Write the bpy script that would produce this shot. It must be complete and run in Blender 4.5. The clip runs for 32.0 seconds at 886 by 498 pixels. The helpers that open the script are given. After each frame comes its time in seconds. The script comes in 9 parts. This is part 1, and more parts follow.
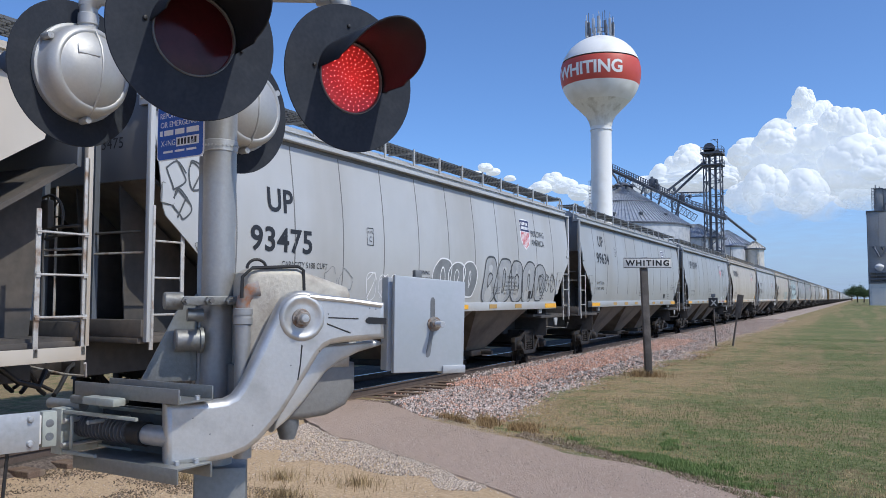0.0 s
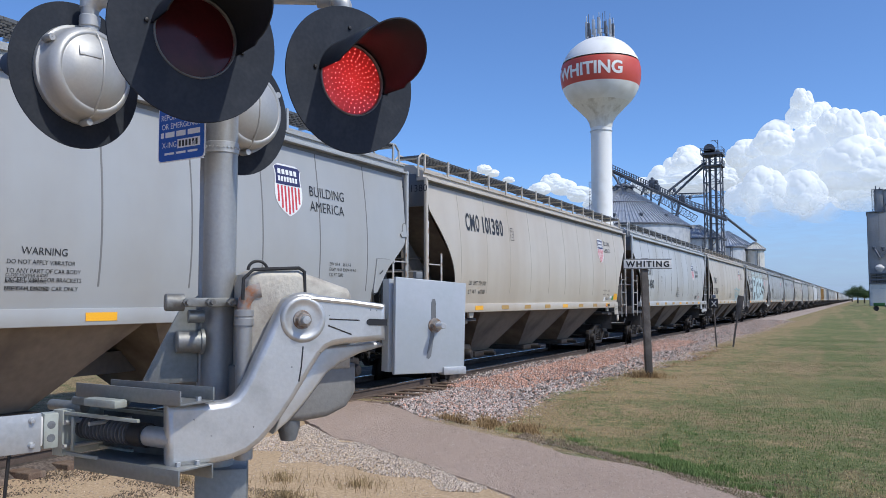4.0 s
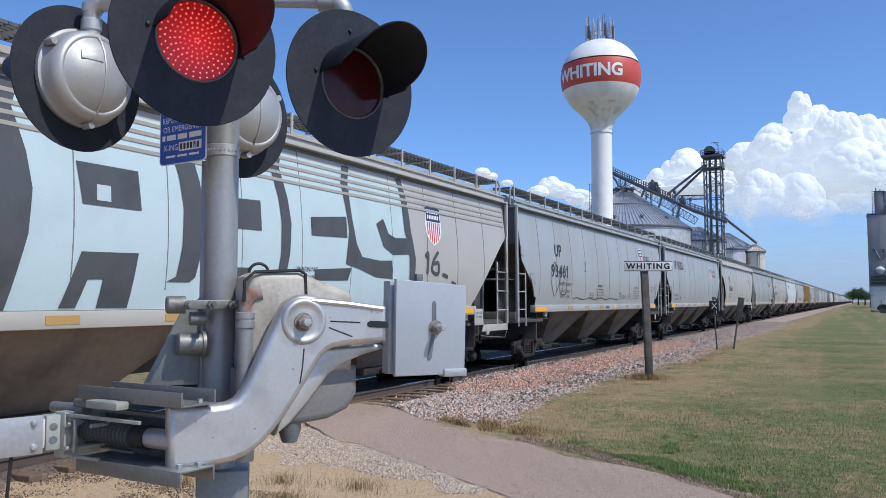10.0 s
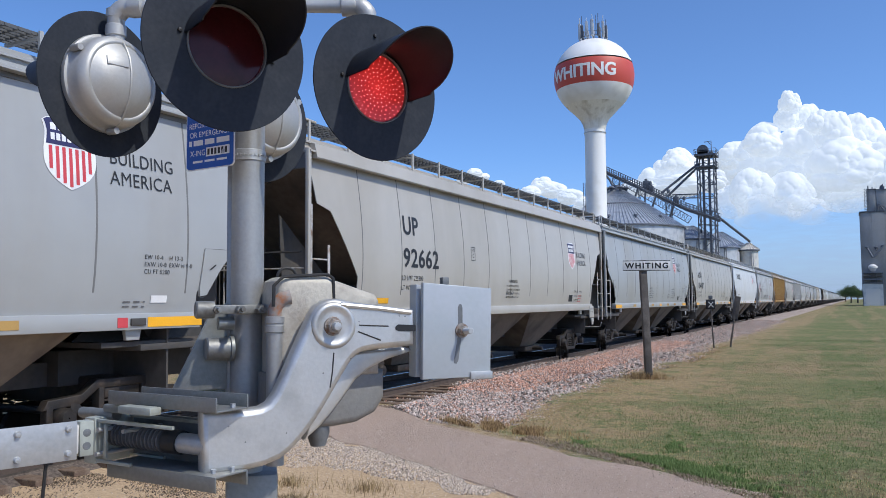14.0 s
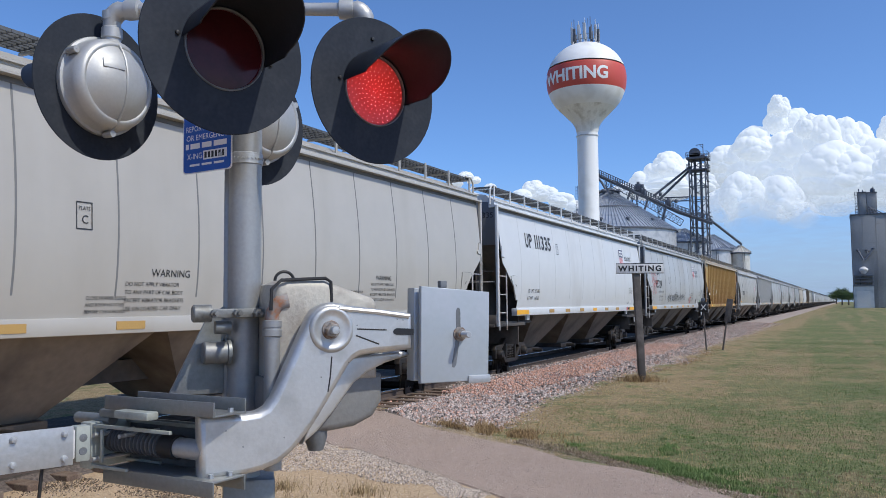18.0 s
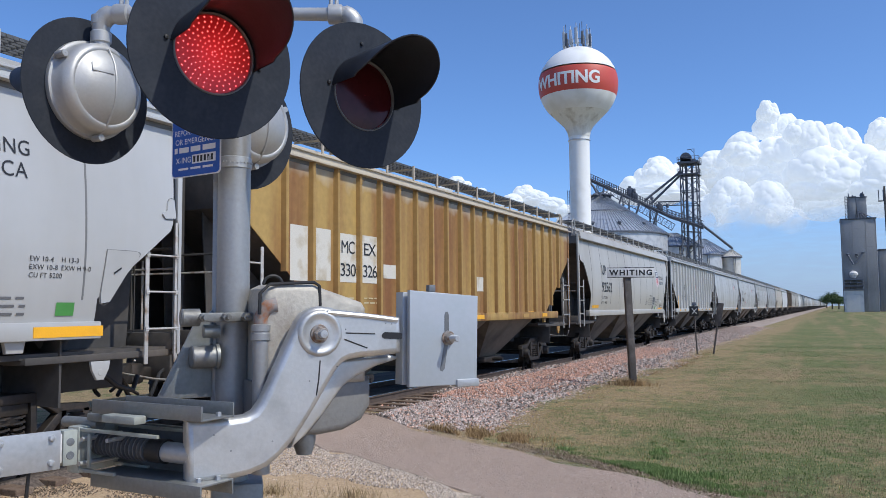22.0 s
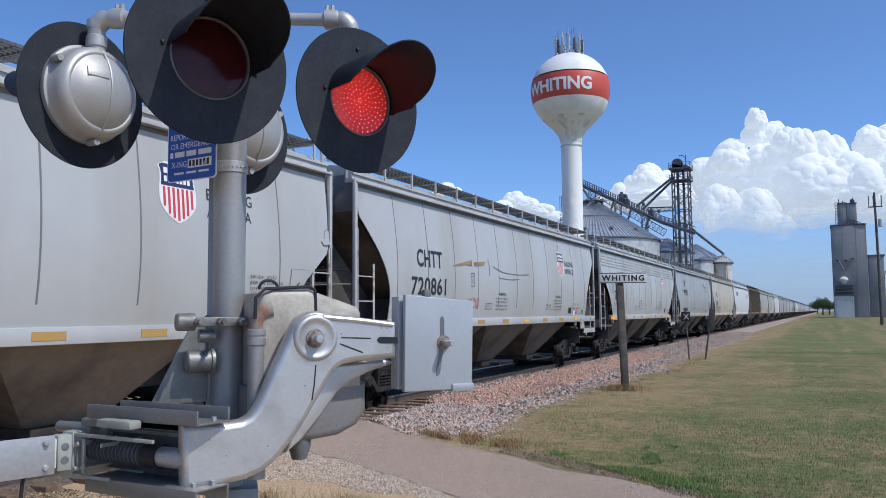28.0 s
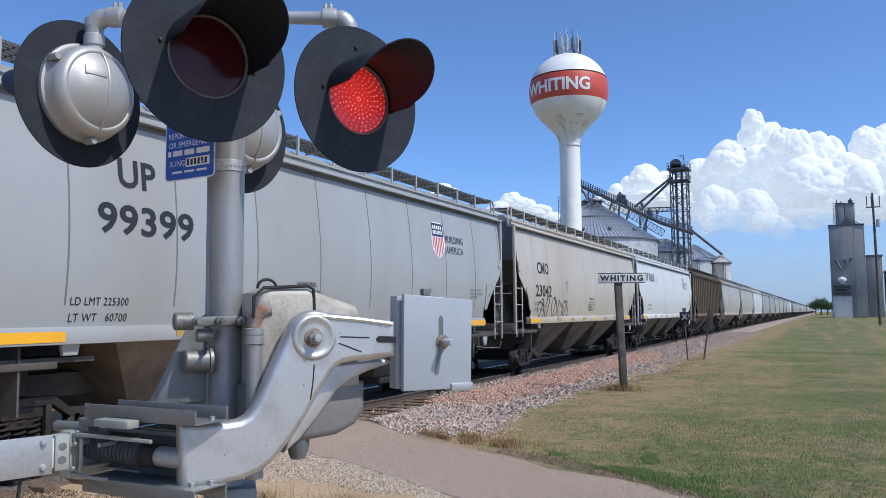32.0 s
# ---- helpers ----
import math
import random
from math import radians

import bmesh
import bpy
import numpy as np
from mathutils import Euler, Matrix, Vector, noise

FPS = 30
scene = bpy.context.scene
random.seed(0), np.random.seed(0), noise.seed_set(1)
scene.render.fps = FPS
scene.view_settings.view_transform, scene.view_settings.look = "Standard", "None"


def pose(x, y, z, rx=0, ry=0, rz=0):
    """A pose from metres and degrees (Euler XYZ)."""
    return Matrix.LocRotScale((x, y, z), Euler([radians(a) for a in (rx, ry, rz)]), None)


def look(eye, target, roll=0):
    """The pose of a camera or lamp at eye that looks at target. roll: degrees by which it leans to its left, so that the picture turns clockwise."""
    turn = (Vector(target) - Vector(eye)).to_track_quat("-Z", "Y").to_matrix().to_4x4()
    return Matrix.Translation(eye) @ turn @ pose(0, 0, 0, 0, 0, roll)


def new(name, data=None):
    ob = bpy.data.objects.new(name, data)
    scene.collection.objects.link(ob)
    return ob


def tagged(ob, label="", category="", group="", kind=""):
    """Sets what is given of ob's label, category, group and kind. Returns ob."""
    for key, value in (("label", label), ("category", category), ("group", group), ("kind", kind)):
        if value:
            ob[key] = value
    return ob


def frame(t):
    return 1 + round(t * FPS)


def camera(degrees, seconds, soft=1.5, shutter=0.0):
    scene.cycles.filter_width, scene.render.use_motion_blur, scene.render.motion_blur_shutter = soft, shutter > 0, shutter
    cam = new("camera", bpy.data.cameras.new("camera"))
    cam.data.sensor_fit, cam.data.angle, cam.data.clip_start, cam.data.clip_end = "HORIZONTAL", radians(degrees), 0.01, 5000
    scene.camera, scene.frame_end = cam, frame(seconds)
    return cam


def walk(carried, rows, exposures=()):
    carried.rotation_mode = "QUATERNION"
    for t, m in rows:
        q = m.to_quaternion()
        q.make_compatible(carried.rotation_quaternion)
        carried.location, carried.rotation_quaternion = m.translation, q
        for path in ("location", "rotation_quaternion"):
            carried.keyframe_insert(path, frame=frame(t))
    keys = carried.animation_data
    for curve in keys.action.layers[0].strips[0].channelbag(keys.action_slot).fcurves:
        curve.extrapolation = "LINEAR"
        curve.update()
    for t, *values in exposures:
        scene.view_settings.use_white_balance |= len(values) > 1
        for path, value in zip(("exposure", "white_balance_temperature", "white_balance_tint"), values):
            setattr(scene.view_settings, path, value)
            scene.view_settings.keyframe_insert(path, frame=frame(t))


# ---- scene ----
cam = camera(57.98, 32.0, soft=0.85)
walk(cam, [
    (0, pose(0.000, 0.000, 1.700) @ pose(0, 0, 0, 0, 0, 27.42) @ pose(0, 0, 0, 93.52) @ pose(0, 0, 0, 0, 0, 0.00)),
    (0.5, pose(0.002, -0.003, 1.701) @ pose(0, 0, 0, 0, 0, 27.42) @ pose(0, 0, 0, 93.52) @ pose(0, 0, 0, 0, 0, 0.01)),
    (1, pose(0.004, -0.005, 1.702) @ pose(0, 0, 0, 0, 0, 27.42) @ pose(0, 0, 0, 93.53) @ pose(0, 0, 0, 0, 0, 0.01)),
    (1.5, pose(0.006, -0.007, 1.701) @ pose(0, 0, 0, 0, 0, 27.43) @ pose(0, 0, 0, 93.54) @ pose(0, 0, 0, 0, 0, -0.01)),
    (2, pose(0.006, -0.010, 1.701) @ pose(0, 0, 0, 0, 0, 27.44) @ pose(0, 0, 0, 93.56) @ pose(0, 0, 0, 0, 0, -0.01)),
    (2.5, pose(0.006, -0.009, 1.702) @ pose(0, 0, 0, 0, 0, 27.44) @ pose(0, 0, 0, 93.57) @ pose(0, 0, 0, 0, 0, -0.00)),
    (3, pose(0.003, -0.005, 1.702) @ pose(0, 0, 0, 0, 0, 27.43) @ pose(0, 0, 0, 93.57) @ pose(0, 0, 0, 0, 0, 0.00)),
    (3.5, pose(0.000, -0.004, 1.702) @ pose(0, 0, 0, 0, 0, 27.43) @ pose(0, 0, 0, 93.58) @ pose(0, 0, 0, 0, 0, -0.01)),
    (5.5, pose(0.000, -0.009, 1.700) @ pose(0, 0, 0, 0, 0, 27.45) @ pose(0, 0, 0, 93.63) @ pose(0, 0, 0, 0, 0, -0.08)),
    (6, pose(-0.001, -0.008, 1.700) @ pose(0, 0, 0, 0, 0, 27.45) @ pose(0, 0, 0, 93.64) @ pose(0, 0, 0, 0, 0, -0.08)),
    (6.5, pose(-0.001, -0.007, 1.700) @ pose(0, 0, 0, 0, 0, 27.46) @ pose(0, 0, 0, 93.65) @ pose(0, 0, 0, 0, 0, -0.07)),
    (7, pose(-0.002, -0.005, 1.701) @ pose(0, 0, 0, 0, 0, 27.46) @ pose(0, 0, 0, 93.65) @ pose(0, 0, 0, 0, 0, -0.05)),
    (7.5, pose(-0.002, -0.004, 1.701) @ pose(0, 0, 0, 0, 0, 27.47) @ pose(0, 0, 0, 93.66) @ pose(0, 0, 0, 0, 0, -0.04)),
    (8, pose(-0.001, -0.004, 1.700) @ pose(0, 0, 0, 0, 0, 27.47) @ pose(0, 0, 0, 93.68) @ pose(0, 0, 0, 0, 0, -0.06)),
    (8.5, pose(0.001, -0.004, 1.700) @ pose(0, 0, 0, 0, 0, 27.47) @ pose(0, 0, 0, 93.72) @ pose(0, 0, 0, 0, 0, -0.10)),
    (9, pose(0.004, -0.007, 1.700) @ pose(0, 0, 0, 0, 0, 27.46) @ pose(0, 0, 0, 93.74) @ pose(0, 0, 0, 0, 0, -0.11)),
    (9.5, pose(0.005, -0.012, 1.700) @ pose(0, 0, 0, 0, 0, 27.47) @ pose(0, 0, 0, 93.76) @ pose(0, 0, 0, 0, 0, -0.10)),
    (10, pose(0.005, -0.015, 1.701) @ pose(0, 0, 0, 0, 0, 27.46) @ pose(0, 0, 0, 93.76) @ pose(0, 0, 0, 0, 0, -0.08)),
    (10.5, pose(0.005, -0.016, 1.702) @ pose(0, 0, 0, 0, 0, 27.47) @ pose(0, 0, 0, 93.77) @ pose(0, 0, 0, 0, 0, -0.07)),
    (11, pose(0.005, -0.014, 1.701) @ pose(0, 0, 0, 0, 0, 27.48) @ pose(0, 0, 0, 93.79) @ pose(0, 0, 0, 0, 0, -0.09)),
    (11.5, pose(0.010, -0.014, 1.702) @ pose(0, 0, 0, 0, 0, 27.46) @ pose(0, 0, 0, 93.77) @ pose(0, 0, 0, 0, 0, -0.05)),
    (12, pose(0.036, -0.011, 1.696) @ pose(0, 0, 0, 0, 0, 27.52) @ pose(0, 0, 0, 93.77) @ pose(0, 0, 0, 0, 0, -0.07)),
    (12.5, pose(-0.019, -0.031, 1.706) @ pose(0, 0, 0, 0, 0, 27.50) @ pose(0, 0, 0, 93.77) @ pose(0, 0, 0, 0, 0, -0.03)),
    (13, pose(-0.064, -0.065, 1.709) @ pose(0, 0, 0, 0, 0, 27.25) @ pose(0, 0, 0, 93.83) @ pose(0, 0, 0, 0, 0, -0.24)),
    (13.5, pose(-0.085, -0.093, 1.711) @ pose(0, 0, 0, 0, 0, 26.98) @ pose(0, 0, 0, 93.86) @ pose(0, 0, 0, 0, 0, -0.41)),
    (14, pose(-0.105, -0.089, 1.714) @ pose(0, 0, 0, 0, 0, 27.02) @ pose(0, 0, 0, 93.77) @ pose(0, 0, 0, 0, 0, -0.44)),
    (14.5, pose(-0.129, -0.073, 1.714) @ pose(0, 0, 0, 0, 0, 27.01) @ pose(0, 0, 0, 93.80) @ pose(0, 0, 0, 0, 0, -0.36)),
    (16.5, pose(-0.121, -0.094, 1.716) @ pose(0, 0, 0, 0, 0, 26.88) @ pose(0, 0, 0, 93.87) @ pose(0, 0, 0, 0, 0, -0.51)),
    (17, pose(-0.123, -0.092, 1.716) @ pose(0, 0, 0, 0, 0, 26.79) @ pose(0, 0, 0, 93.89) @ pose(0, 0, 0, 0, 0, -0.52)),
    (17.5, pose(-0.126, -0.092, 1.717) @ pose(0, 0, 0, 0, 0, 26.63) @ pose(0, 0, 0, 93.94) @ pose(0, 0, 0, 0, 0, -0.51)),
    (18, pose(-0.127, -0.093, 1.717) @ pose(0, 0, 0, 0, 0, 26.49) @ pose(0, 0, 0, 93.97) @ pose(0, 0, 0, 0, 0, -0.50)),
    (18.5, pose(-0.127, -0.091, 1.717) @ pose(0, 0, 0, 0, 0, 26.45) @ pose(0, 0, 0, 93.97) @ pose(0, 0, 0, 0, 0, -0.52)),
    (19, pose(-0.127, -0.090, 1.717) @ pose(0, 0, 0, 0, 0, 26.47) @ pose(0, 0, 0, 93.98) @ pose(0, 0, 0, 0, 0, -0.54)),
    (19.5, pose(-0.127, -0.095, 1.718) @ pose(0, 0, 0, 0, 0, 26.43) @ pose(0, 0, 0, 94.02) @ pose(0, 0, 0, 0, 0, -0.53)),
    (20, pose(-0.130, -0.102, 1.718) @ pose(0, 0, 0, 0, 0, 26.31) @ pose(0, 0, 0, 94.09) @ pose(0, 0, 0, 0, 0, -0.48)),
    (20.5, pose(-0.134, -0.104, 1.717) @ pose(0, 0, 0, 0, 0, 26.17) @ pose(0, 0, 0, 94.15) @ pose(0, 0, 0, 0, 0, -0.45)),
    (21, pose(-0.132, -0.100, 1.718) @ pose(0, 0, 0, 0, 0, 26.08) @ pose(0, 0, 0, 94.18) @ pose(0, 0, 0, 0, 0, -0.44)),
    (21.5, pose(-0.120, -0.096, 1.718) @ pose(0, 0, 0, 0, 0, 26.01) @ pose(0, 0, 0, 94.22) @ pose(0, 0, 0, 0, 0, -0.47)),
    (22, pose(-0.109, -0.097, 1.717) @ pose(0, 0, 0, 0, 0, 25.92) @ pose(0, 0, 0, 94.25) @ pose(0, 0, 0, 0, 0, -0.49)),
    (22.5, pose(-0.108, -0.100, 1.716) @ pose(0, 0, 0, 0, 0, 25.80) @ pose(0, 0, 0, 94.32) @ pose(0, 0, 0, 0, 0, -0.50)),
    (23, pose(-0.109, -0.103, 1.716) @ pose(0, 0, 0, 0, 0, 25.64) @ pose(0, 0, 0, 94.41) @ pose(0, 0, 0, 0, 0, -0.49)),
    (23.5, pose(-0.105, -0.109, 1.716) @ pose(0, 0, 0, 0, 0, 25.49) @ pose(0, 0, 0, 94.50) @ pose(0, 0, 0, 0, 0, -0.47)),
    (24, pose(-0.099, -0.113, 1.716) @ pose(0, 0, 0, 0, 0, 25.40) @ pose(0, 0, 0, 94.52) @ pose(0, 0, 0, 0, 0, -0.46)),
    (24.5, pose(-0.098, -0.112, 1.716) @ pose(0, 0, 0, 0, 0, 25.37) @ pose(0, 0, 0, 94.54) @ pose(0, 0, 0, 0, 0, -0.47)),
    (25, pose(-0.104, -0.108, 1.715) @ pose(0, 0, 0, 0, 0, 25.35) @ pose(0, 0, 0, 94.57) @ pose(0, 0, 0, 0, 0, -0.47)),
    (25.5, pose(-0.109, -0.105, 1.714) @ pose(0, 0, 0, 0, 0, 25.33) @ pose(0, 0, 0, 94.58) @ pose(0, 0, 0, 0, 0, -0.47)),
    (27.5, pose(-0.117, -0.108, 1.715) @ pose(0, 0, 0, 0, 0, 25.36) @ pose(0, 0, 0, 94.61) @ pose(0, 0, 0, 0, 0, -0.46)),
    (28, pose(-0.118, -0.109, 1.714) @ pose(0, 0, 0, 0, 0, 25.36) @ pose(0, 0, 0, 94.63) @ pose(0, 0, 0, 0, 0, -0.47)),
    (28.5, pose(-0.118, -0.111, 1.713) @ pose(0, 0, 0, 0, 0, 25.36) @ pose(0, 0, 0, 94.65) @ pose(0, 0, 0, 0, 0, -0.47)),
    (29, pose(-0.116, -0.113, 1.712) @ pose(0, 0, 0, 0, 0, 25.36) @ pose(0, 0, 0, 94.67) @ pose(0, 0, 0, 0, 0, -0.46)),
    (29.5, pose(-0.115, -0.109, 1.711) @ pose(0, 0, 0, 0, 0, 25.35) @ pose(0, 0, 0, 94.68) @ pose(0, 0, 0, 0, 0, -0.47)),
    (30, pose(-0.116, -0.103, 1.710) @ pose(0, 0, 0, 0, 0, 25.30) @ pose(0, 0, 0, 94.67) @ pose(0, 0, 0, 0, 0, -0.47)),
    (30.5, pose(-0.115, -0.100, 1.710) @ pose(0, 0, 0, 0, 0, 25.24) @ pose(0, 0, 0, 94.64) @ pose(0, 0, 0, 0, 0, -0.45)),
    (31, pose(-0.117, -0.099, 1.711) @ pose(0, 0, 0, 0, 0, 25.22) @ pose(0, 0, 0, 94.63) @ pose(0, 0, 0, 0, 0, -0.44)),
    (31.5, pose(-0.121, -0.099, 1.710) @ pose(0, 0, 0, 0, 0, 25.23) @ pose(0, 0, 0, 94.64) @ pose(0, 0, 0, 0, 0, -0.46)),
    (32, pose(-0.123, -0.102, 1.709) @ pose(0, 0, 0, 0, 0, 25.25) @ pose(0, 0, 0, 94.66) @ pose(0, 0, 0, 0, 0, -0.50)),
], [(0, 0.46, 6300, 8), (1, 0.42, 6300, 8), (3, 0.51, 6300, 8), (6, 0.42, 6300, 8), (9, 0.44, 6300, 8), (10, 0.50, 6300, 8), (12, 0.44, 6300, 8), (14, 0.50, 6300, 8), (17, 0.55, 6300, 8), (18, 0.42, 6300, 8), (19, 0.32, 6300, 8), (20, 0.22, 6300, 8), (21, 0.34, 6300, 8), (22, 0.48, 6300, 8), (23, 0.56, 6300, 8), (24, 0.53, 6300, 8), (25, 0.45, 6300, 8), (28, 0.38, 6300, 8), (30, 0.41, 6300, 8), (31, 0.40, 6300, 8), (32, 0.50, 6300, 8)])

# ---- daylight ----
SUN_AZ, SUN_EL = -6.0, 51.0
world = bpy.data.worlds.new("sky")
scene.world = world
world.use_nodes = True
wn = world.node_tree
sky = wn.nodes.new("ShaderNodeTexSky")
sky.sky_type, sky.sun_disc = "NISHITA", False
sky.sun_elevation, sky.sun_rotation = radians(SUN_EL), radians(90 - SUN_AZ)
sky.air_density, sky.dust_density, sky.ozone_density = 0.7, 1.0, 10.0
wn.links.new(sky.outputs[0], wn.nodes["Background"].inputs[0])
wn.nodes["Background"].inputs[1].default_value = 0.14
sun = new("sun", bpy.data.lights.new("sun", "SUN"))
sun.data.energy, sun.data.angle, sun.data.color = 2.5, radians(0.53), (1.0, 0.93, 0.82)
sun.matrix_world = look((0, 0, 60), (-math.cos(radians(SUN_AZ)) * math.cos(radians(SUN_EL)) * 10, -math.sin(radians(SUN_AZ)) * math.cos(radians(SUN_EL)) * 10, 60 - math.sin(radians(SUN_EL)) * 10))


# ---- materials ----
def material(name, colour, rough=0.6, metal=0.0, vary=0.12, scale=4.0, fine=60.0, bump=0.15, second=None, amount=0.5, seed=0.0, per_object=0.0, spec=0.5, streak=0.0):
    """A worn painted, metal or earthen surface: two scales of noise in colour and roughness, fine bump, and stains of a second colour."""
    m = bpy.data.materials.new(name)
    m.use_nodes = True
    t = m.node_tree
    n, l = t.nodes, t.links
    b = n["Principled BSDF"]
    co = n.new("ShaderNodeTexCoord")
    mp = n.new("ShaderNodeMapping")
    mp.inputs["Location"].default_value = (seed, seed * 1.7, seed * 0.3)
    if streak:
        mp.inputs["Scale"].default_value = (1, 1, streak)
    l.new(co.outputs["Object"], mp.inputs[0])
    big, small = n.new("ShaderNodeTexNoise"), n.new("ShaderNodeTexNoise")
    big.inputs["Scale"].default_value, small.inputs["Scale"].default_value = scale, fine
    big.inputs["Detail"].default_value, small.inputs["Detail"].default_value = 6, 4
    l.new(mp.outputs[0], big.inputs[0])
    l.new(co.outputs["Object"], small.inputs[0])
    mix = n.new("ShaderNodeMix")
    mix.data_type = "RGBA"
    ramp = n.new("ShaderNodeValToRGB")
    ramp.color_ramp.elements[0].position, ramp.color_ramp.elements[1].position = 0.62 - amount * 0.3, 0.72 - amount * 0.1
    l.new(big.outputs[0], ramp.inputs[0])
    mix.inputs[6].default_value = (*colour, 1)
    mix.inputs[7].default_value = (*(second or [c * (1 - vary * 1.6) for c in colour]), 1)
    l.new(ramp.outputs[0], mix.inputs[0])
    hsv = n.new("ShaderNodeHueSaturation")
    rng = n.new("ShaderNodeMapRange")
    rng.inputs["To Min"].default_value, rng.inputs["To Max"].default_value = 1 - vary * 1.6, 1 + vary * 1.6
    l.new(small.outputs[0], rng.inputs[0])
    value = rng.outputs[0]
    if per_object:
        info, r2, mul = n.new("ShaderNodeObjectInfo"), n.new("ShaderNodeMapRange"), n.new("ShaderNodeMath")
        r2.inputs["To Min"].default_value, r2.inputs["To Max"].default_value = 1 - per_object, 1 + per_object
        l.new(info.outputs["Random"], r2.inputs[0])
        mul.operation = "MULTIPLY"
        l.new(value, mul.inputs[0])
        l.new(r2.outputs[0], mul.inputs[1])
        value = mul.outputs[0]
    l.new(value, hsv.inputs["Value"])
    l.new(mix.outputs[2], hsv.inputs["Color"])
    l.new(hsv.outputs[0], b.inputs["Base Color"])
    rr = n.new("ShaderNodeMapRange")
    rr.inputs["To Min"].default_value, rr.inputs["To Max"].default_value = max(0.03, rough - 0.12), min(1, rough + 0.12)
    l.new(big.outputs[0], rr.inputs[0])
    l.new(rr.outputs[0], b.inputs["Roughness"])
    b.inputs["Metallic"].default_value = metal
    b.inputs["Specular IOR Level"].default_value = spec
    if bump:
        bp = n.new("ShaderNodeBump")
        bp.inputs["Strength"].default_value, bp.inputs["Distance"].default_value = bump, 0.01
        l.new(small.outputs[0], bp.inputs["Height"])
        l.new(bp.outputs[0], b.inputs["Normal"])
    return m


def plain(name, colour, rough=0.5, metal=0.0, glow=0.0, vary=0.06):
    m = material(name, colour, rough, metal, vary=vary, bump=0.05)
    if glow:
        b = m.node_tree.nodes["Principled BSDF"]
        b.inputs["Emission Color"].default_value, b.inputs["Emission Strength"].default_value = (*colour, 1), glow
    return m


# ---- mesh helpers ----
def mesh_ob(name, bm, mat, parent=None, label="", smooth=False, m=None):
    me = bpy.data.meshes.new(name)
    bm.normal_update()
    bm.to_mesh(me)
    bm.free()
    for k in (mat if isinstance(mat, (list, tuple)) else [mat]):
        me.materials.append(k)
    if smooth:
        me.shade_smooth()
    me.set_sharp_from_angle(angle=0.6)
    ob = new(name, me)
    if parent:
        ob.parent = parent
    if m:
        ob.matrix_local = m
    if label:
        ob["label"] = label
    return ob


def part(name, bm, mat, parent, label="", smooth=False, m=None):
    return mesh_ob(name, bm, mat, parent, label, smooth, m)


def thing(name, label, category, m=None, group="", kind=""):
    ob = new(name)
    ob.empty_display_size = 0.2
    if m:
        ob.matrix_world = m
    return tagged(ob, label, category, group, kind)


def box(bm, x0, y0, z0, x1, y1, z1, bevel=0.0, m=None, mat=0):
    vs = bmesh.ops.create_cube(bm, size=1)["verts"]
    for v in vs:
        v.co = Vector((x0 + (v.co.x + 0.5) * (x1 - x0), y0 + (v.co.y + 0.5) * (y1 - y0), z0 + (v.co.z + 0.5) * (z1 - z0)))
    fs = list({f for v in vs for f in v.link_faces})
    if bevel:
        es = list({e for v in vs for e in v.link_edges})
        r = bmesh.ops.bevel(bm, geom=es, offset=bevel, segments=2, affect="EDGES", profile=0.5)
        vs = list({v for f in r["faces"] for v in f.verts} | {v for v in vs if v.is_valid})
    if m is not None:
        bmesh.ops.transform(bm, matrix=m, verts=vs)
    for v in vs:
        for f in v.link_faces:
            f.material_index = mat
    return bm


def tube(bm, path, r, seg=12, caps=True, radii=None, mat=0):
    """A round bar along a list of points."""
    pts = [Vector(p) for p in path]
    rings, prev = [], None
    for i, p in enumerate(pts):
        d = (pts[min(i + 1, len(pts) - 1)] - pts[max(i - 1, 0)]).normalized()
        if prev is None:
            a = d.orthogonal().normalized()
        else:
            a = (prev - d * prev.dot(d)).normalized()
        prev = a
        b = d.cross(a)
        q = radii[i] if radii else r
        rings.append([bm.verts.new(p + (a * math.cos(2 * math.pi * k / seg) + b * math.sin(2 * math.pi * k / seg)) * q) for k in range(seg)])
    for r0, r1 in zip(rings, rings[1:]):
        for k in range(seg):
            f = bm.faces.new((r0[k], r0[(k + 1) % seg], r1[(k + 1) % seg], r1[k]))
            f.material_index, f.smooth = mat, True
    if caps:
        bm.faces.new(rings[0][::-1]).material_index = mat
        bm.faces.new(rings[-1]).material_index = mat
    return bm


def lathe(bm, profile, seg=32, m=None, mat=0, arc=(0.0, 360.0), smooth=True):
    """Turns (radius, height) points about z."""
    full = arc[1] - arc[0] >= 359.9
    cols = seg if full else seg + 1
    rings = []
    for r, z in profile:
        ring = []
        for k in range(cols):
            a = radians(arc[0] + (arc[1] - arc[0]) * k / seg)
            v = Vector((r * math.cos(a), r * math.sin(a), z))
            ring.append(bm.verts.new(m @ v if m is not None else v))
        rings.append(ring)
    for r0, r1 in zip(rings, rings[1:]):
        for k in range(seg):
            k2 = (k + 1) % cols
            f = bm.faces.new((r0[k], r0[k2], r1[k2], r1[k]))
            f.smooth, f.material_index = smooth, mat
    return bm


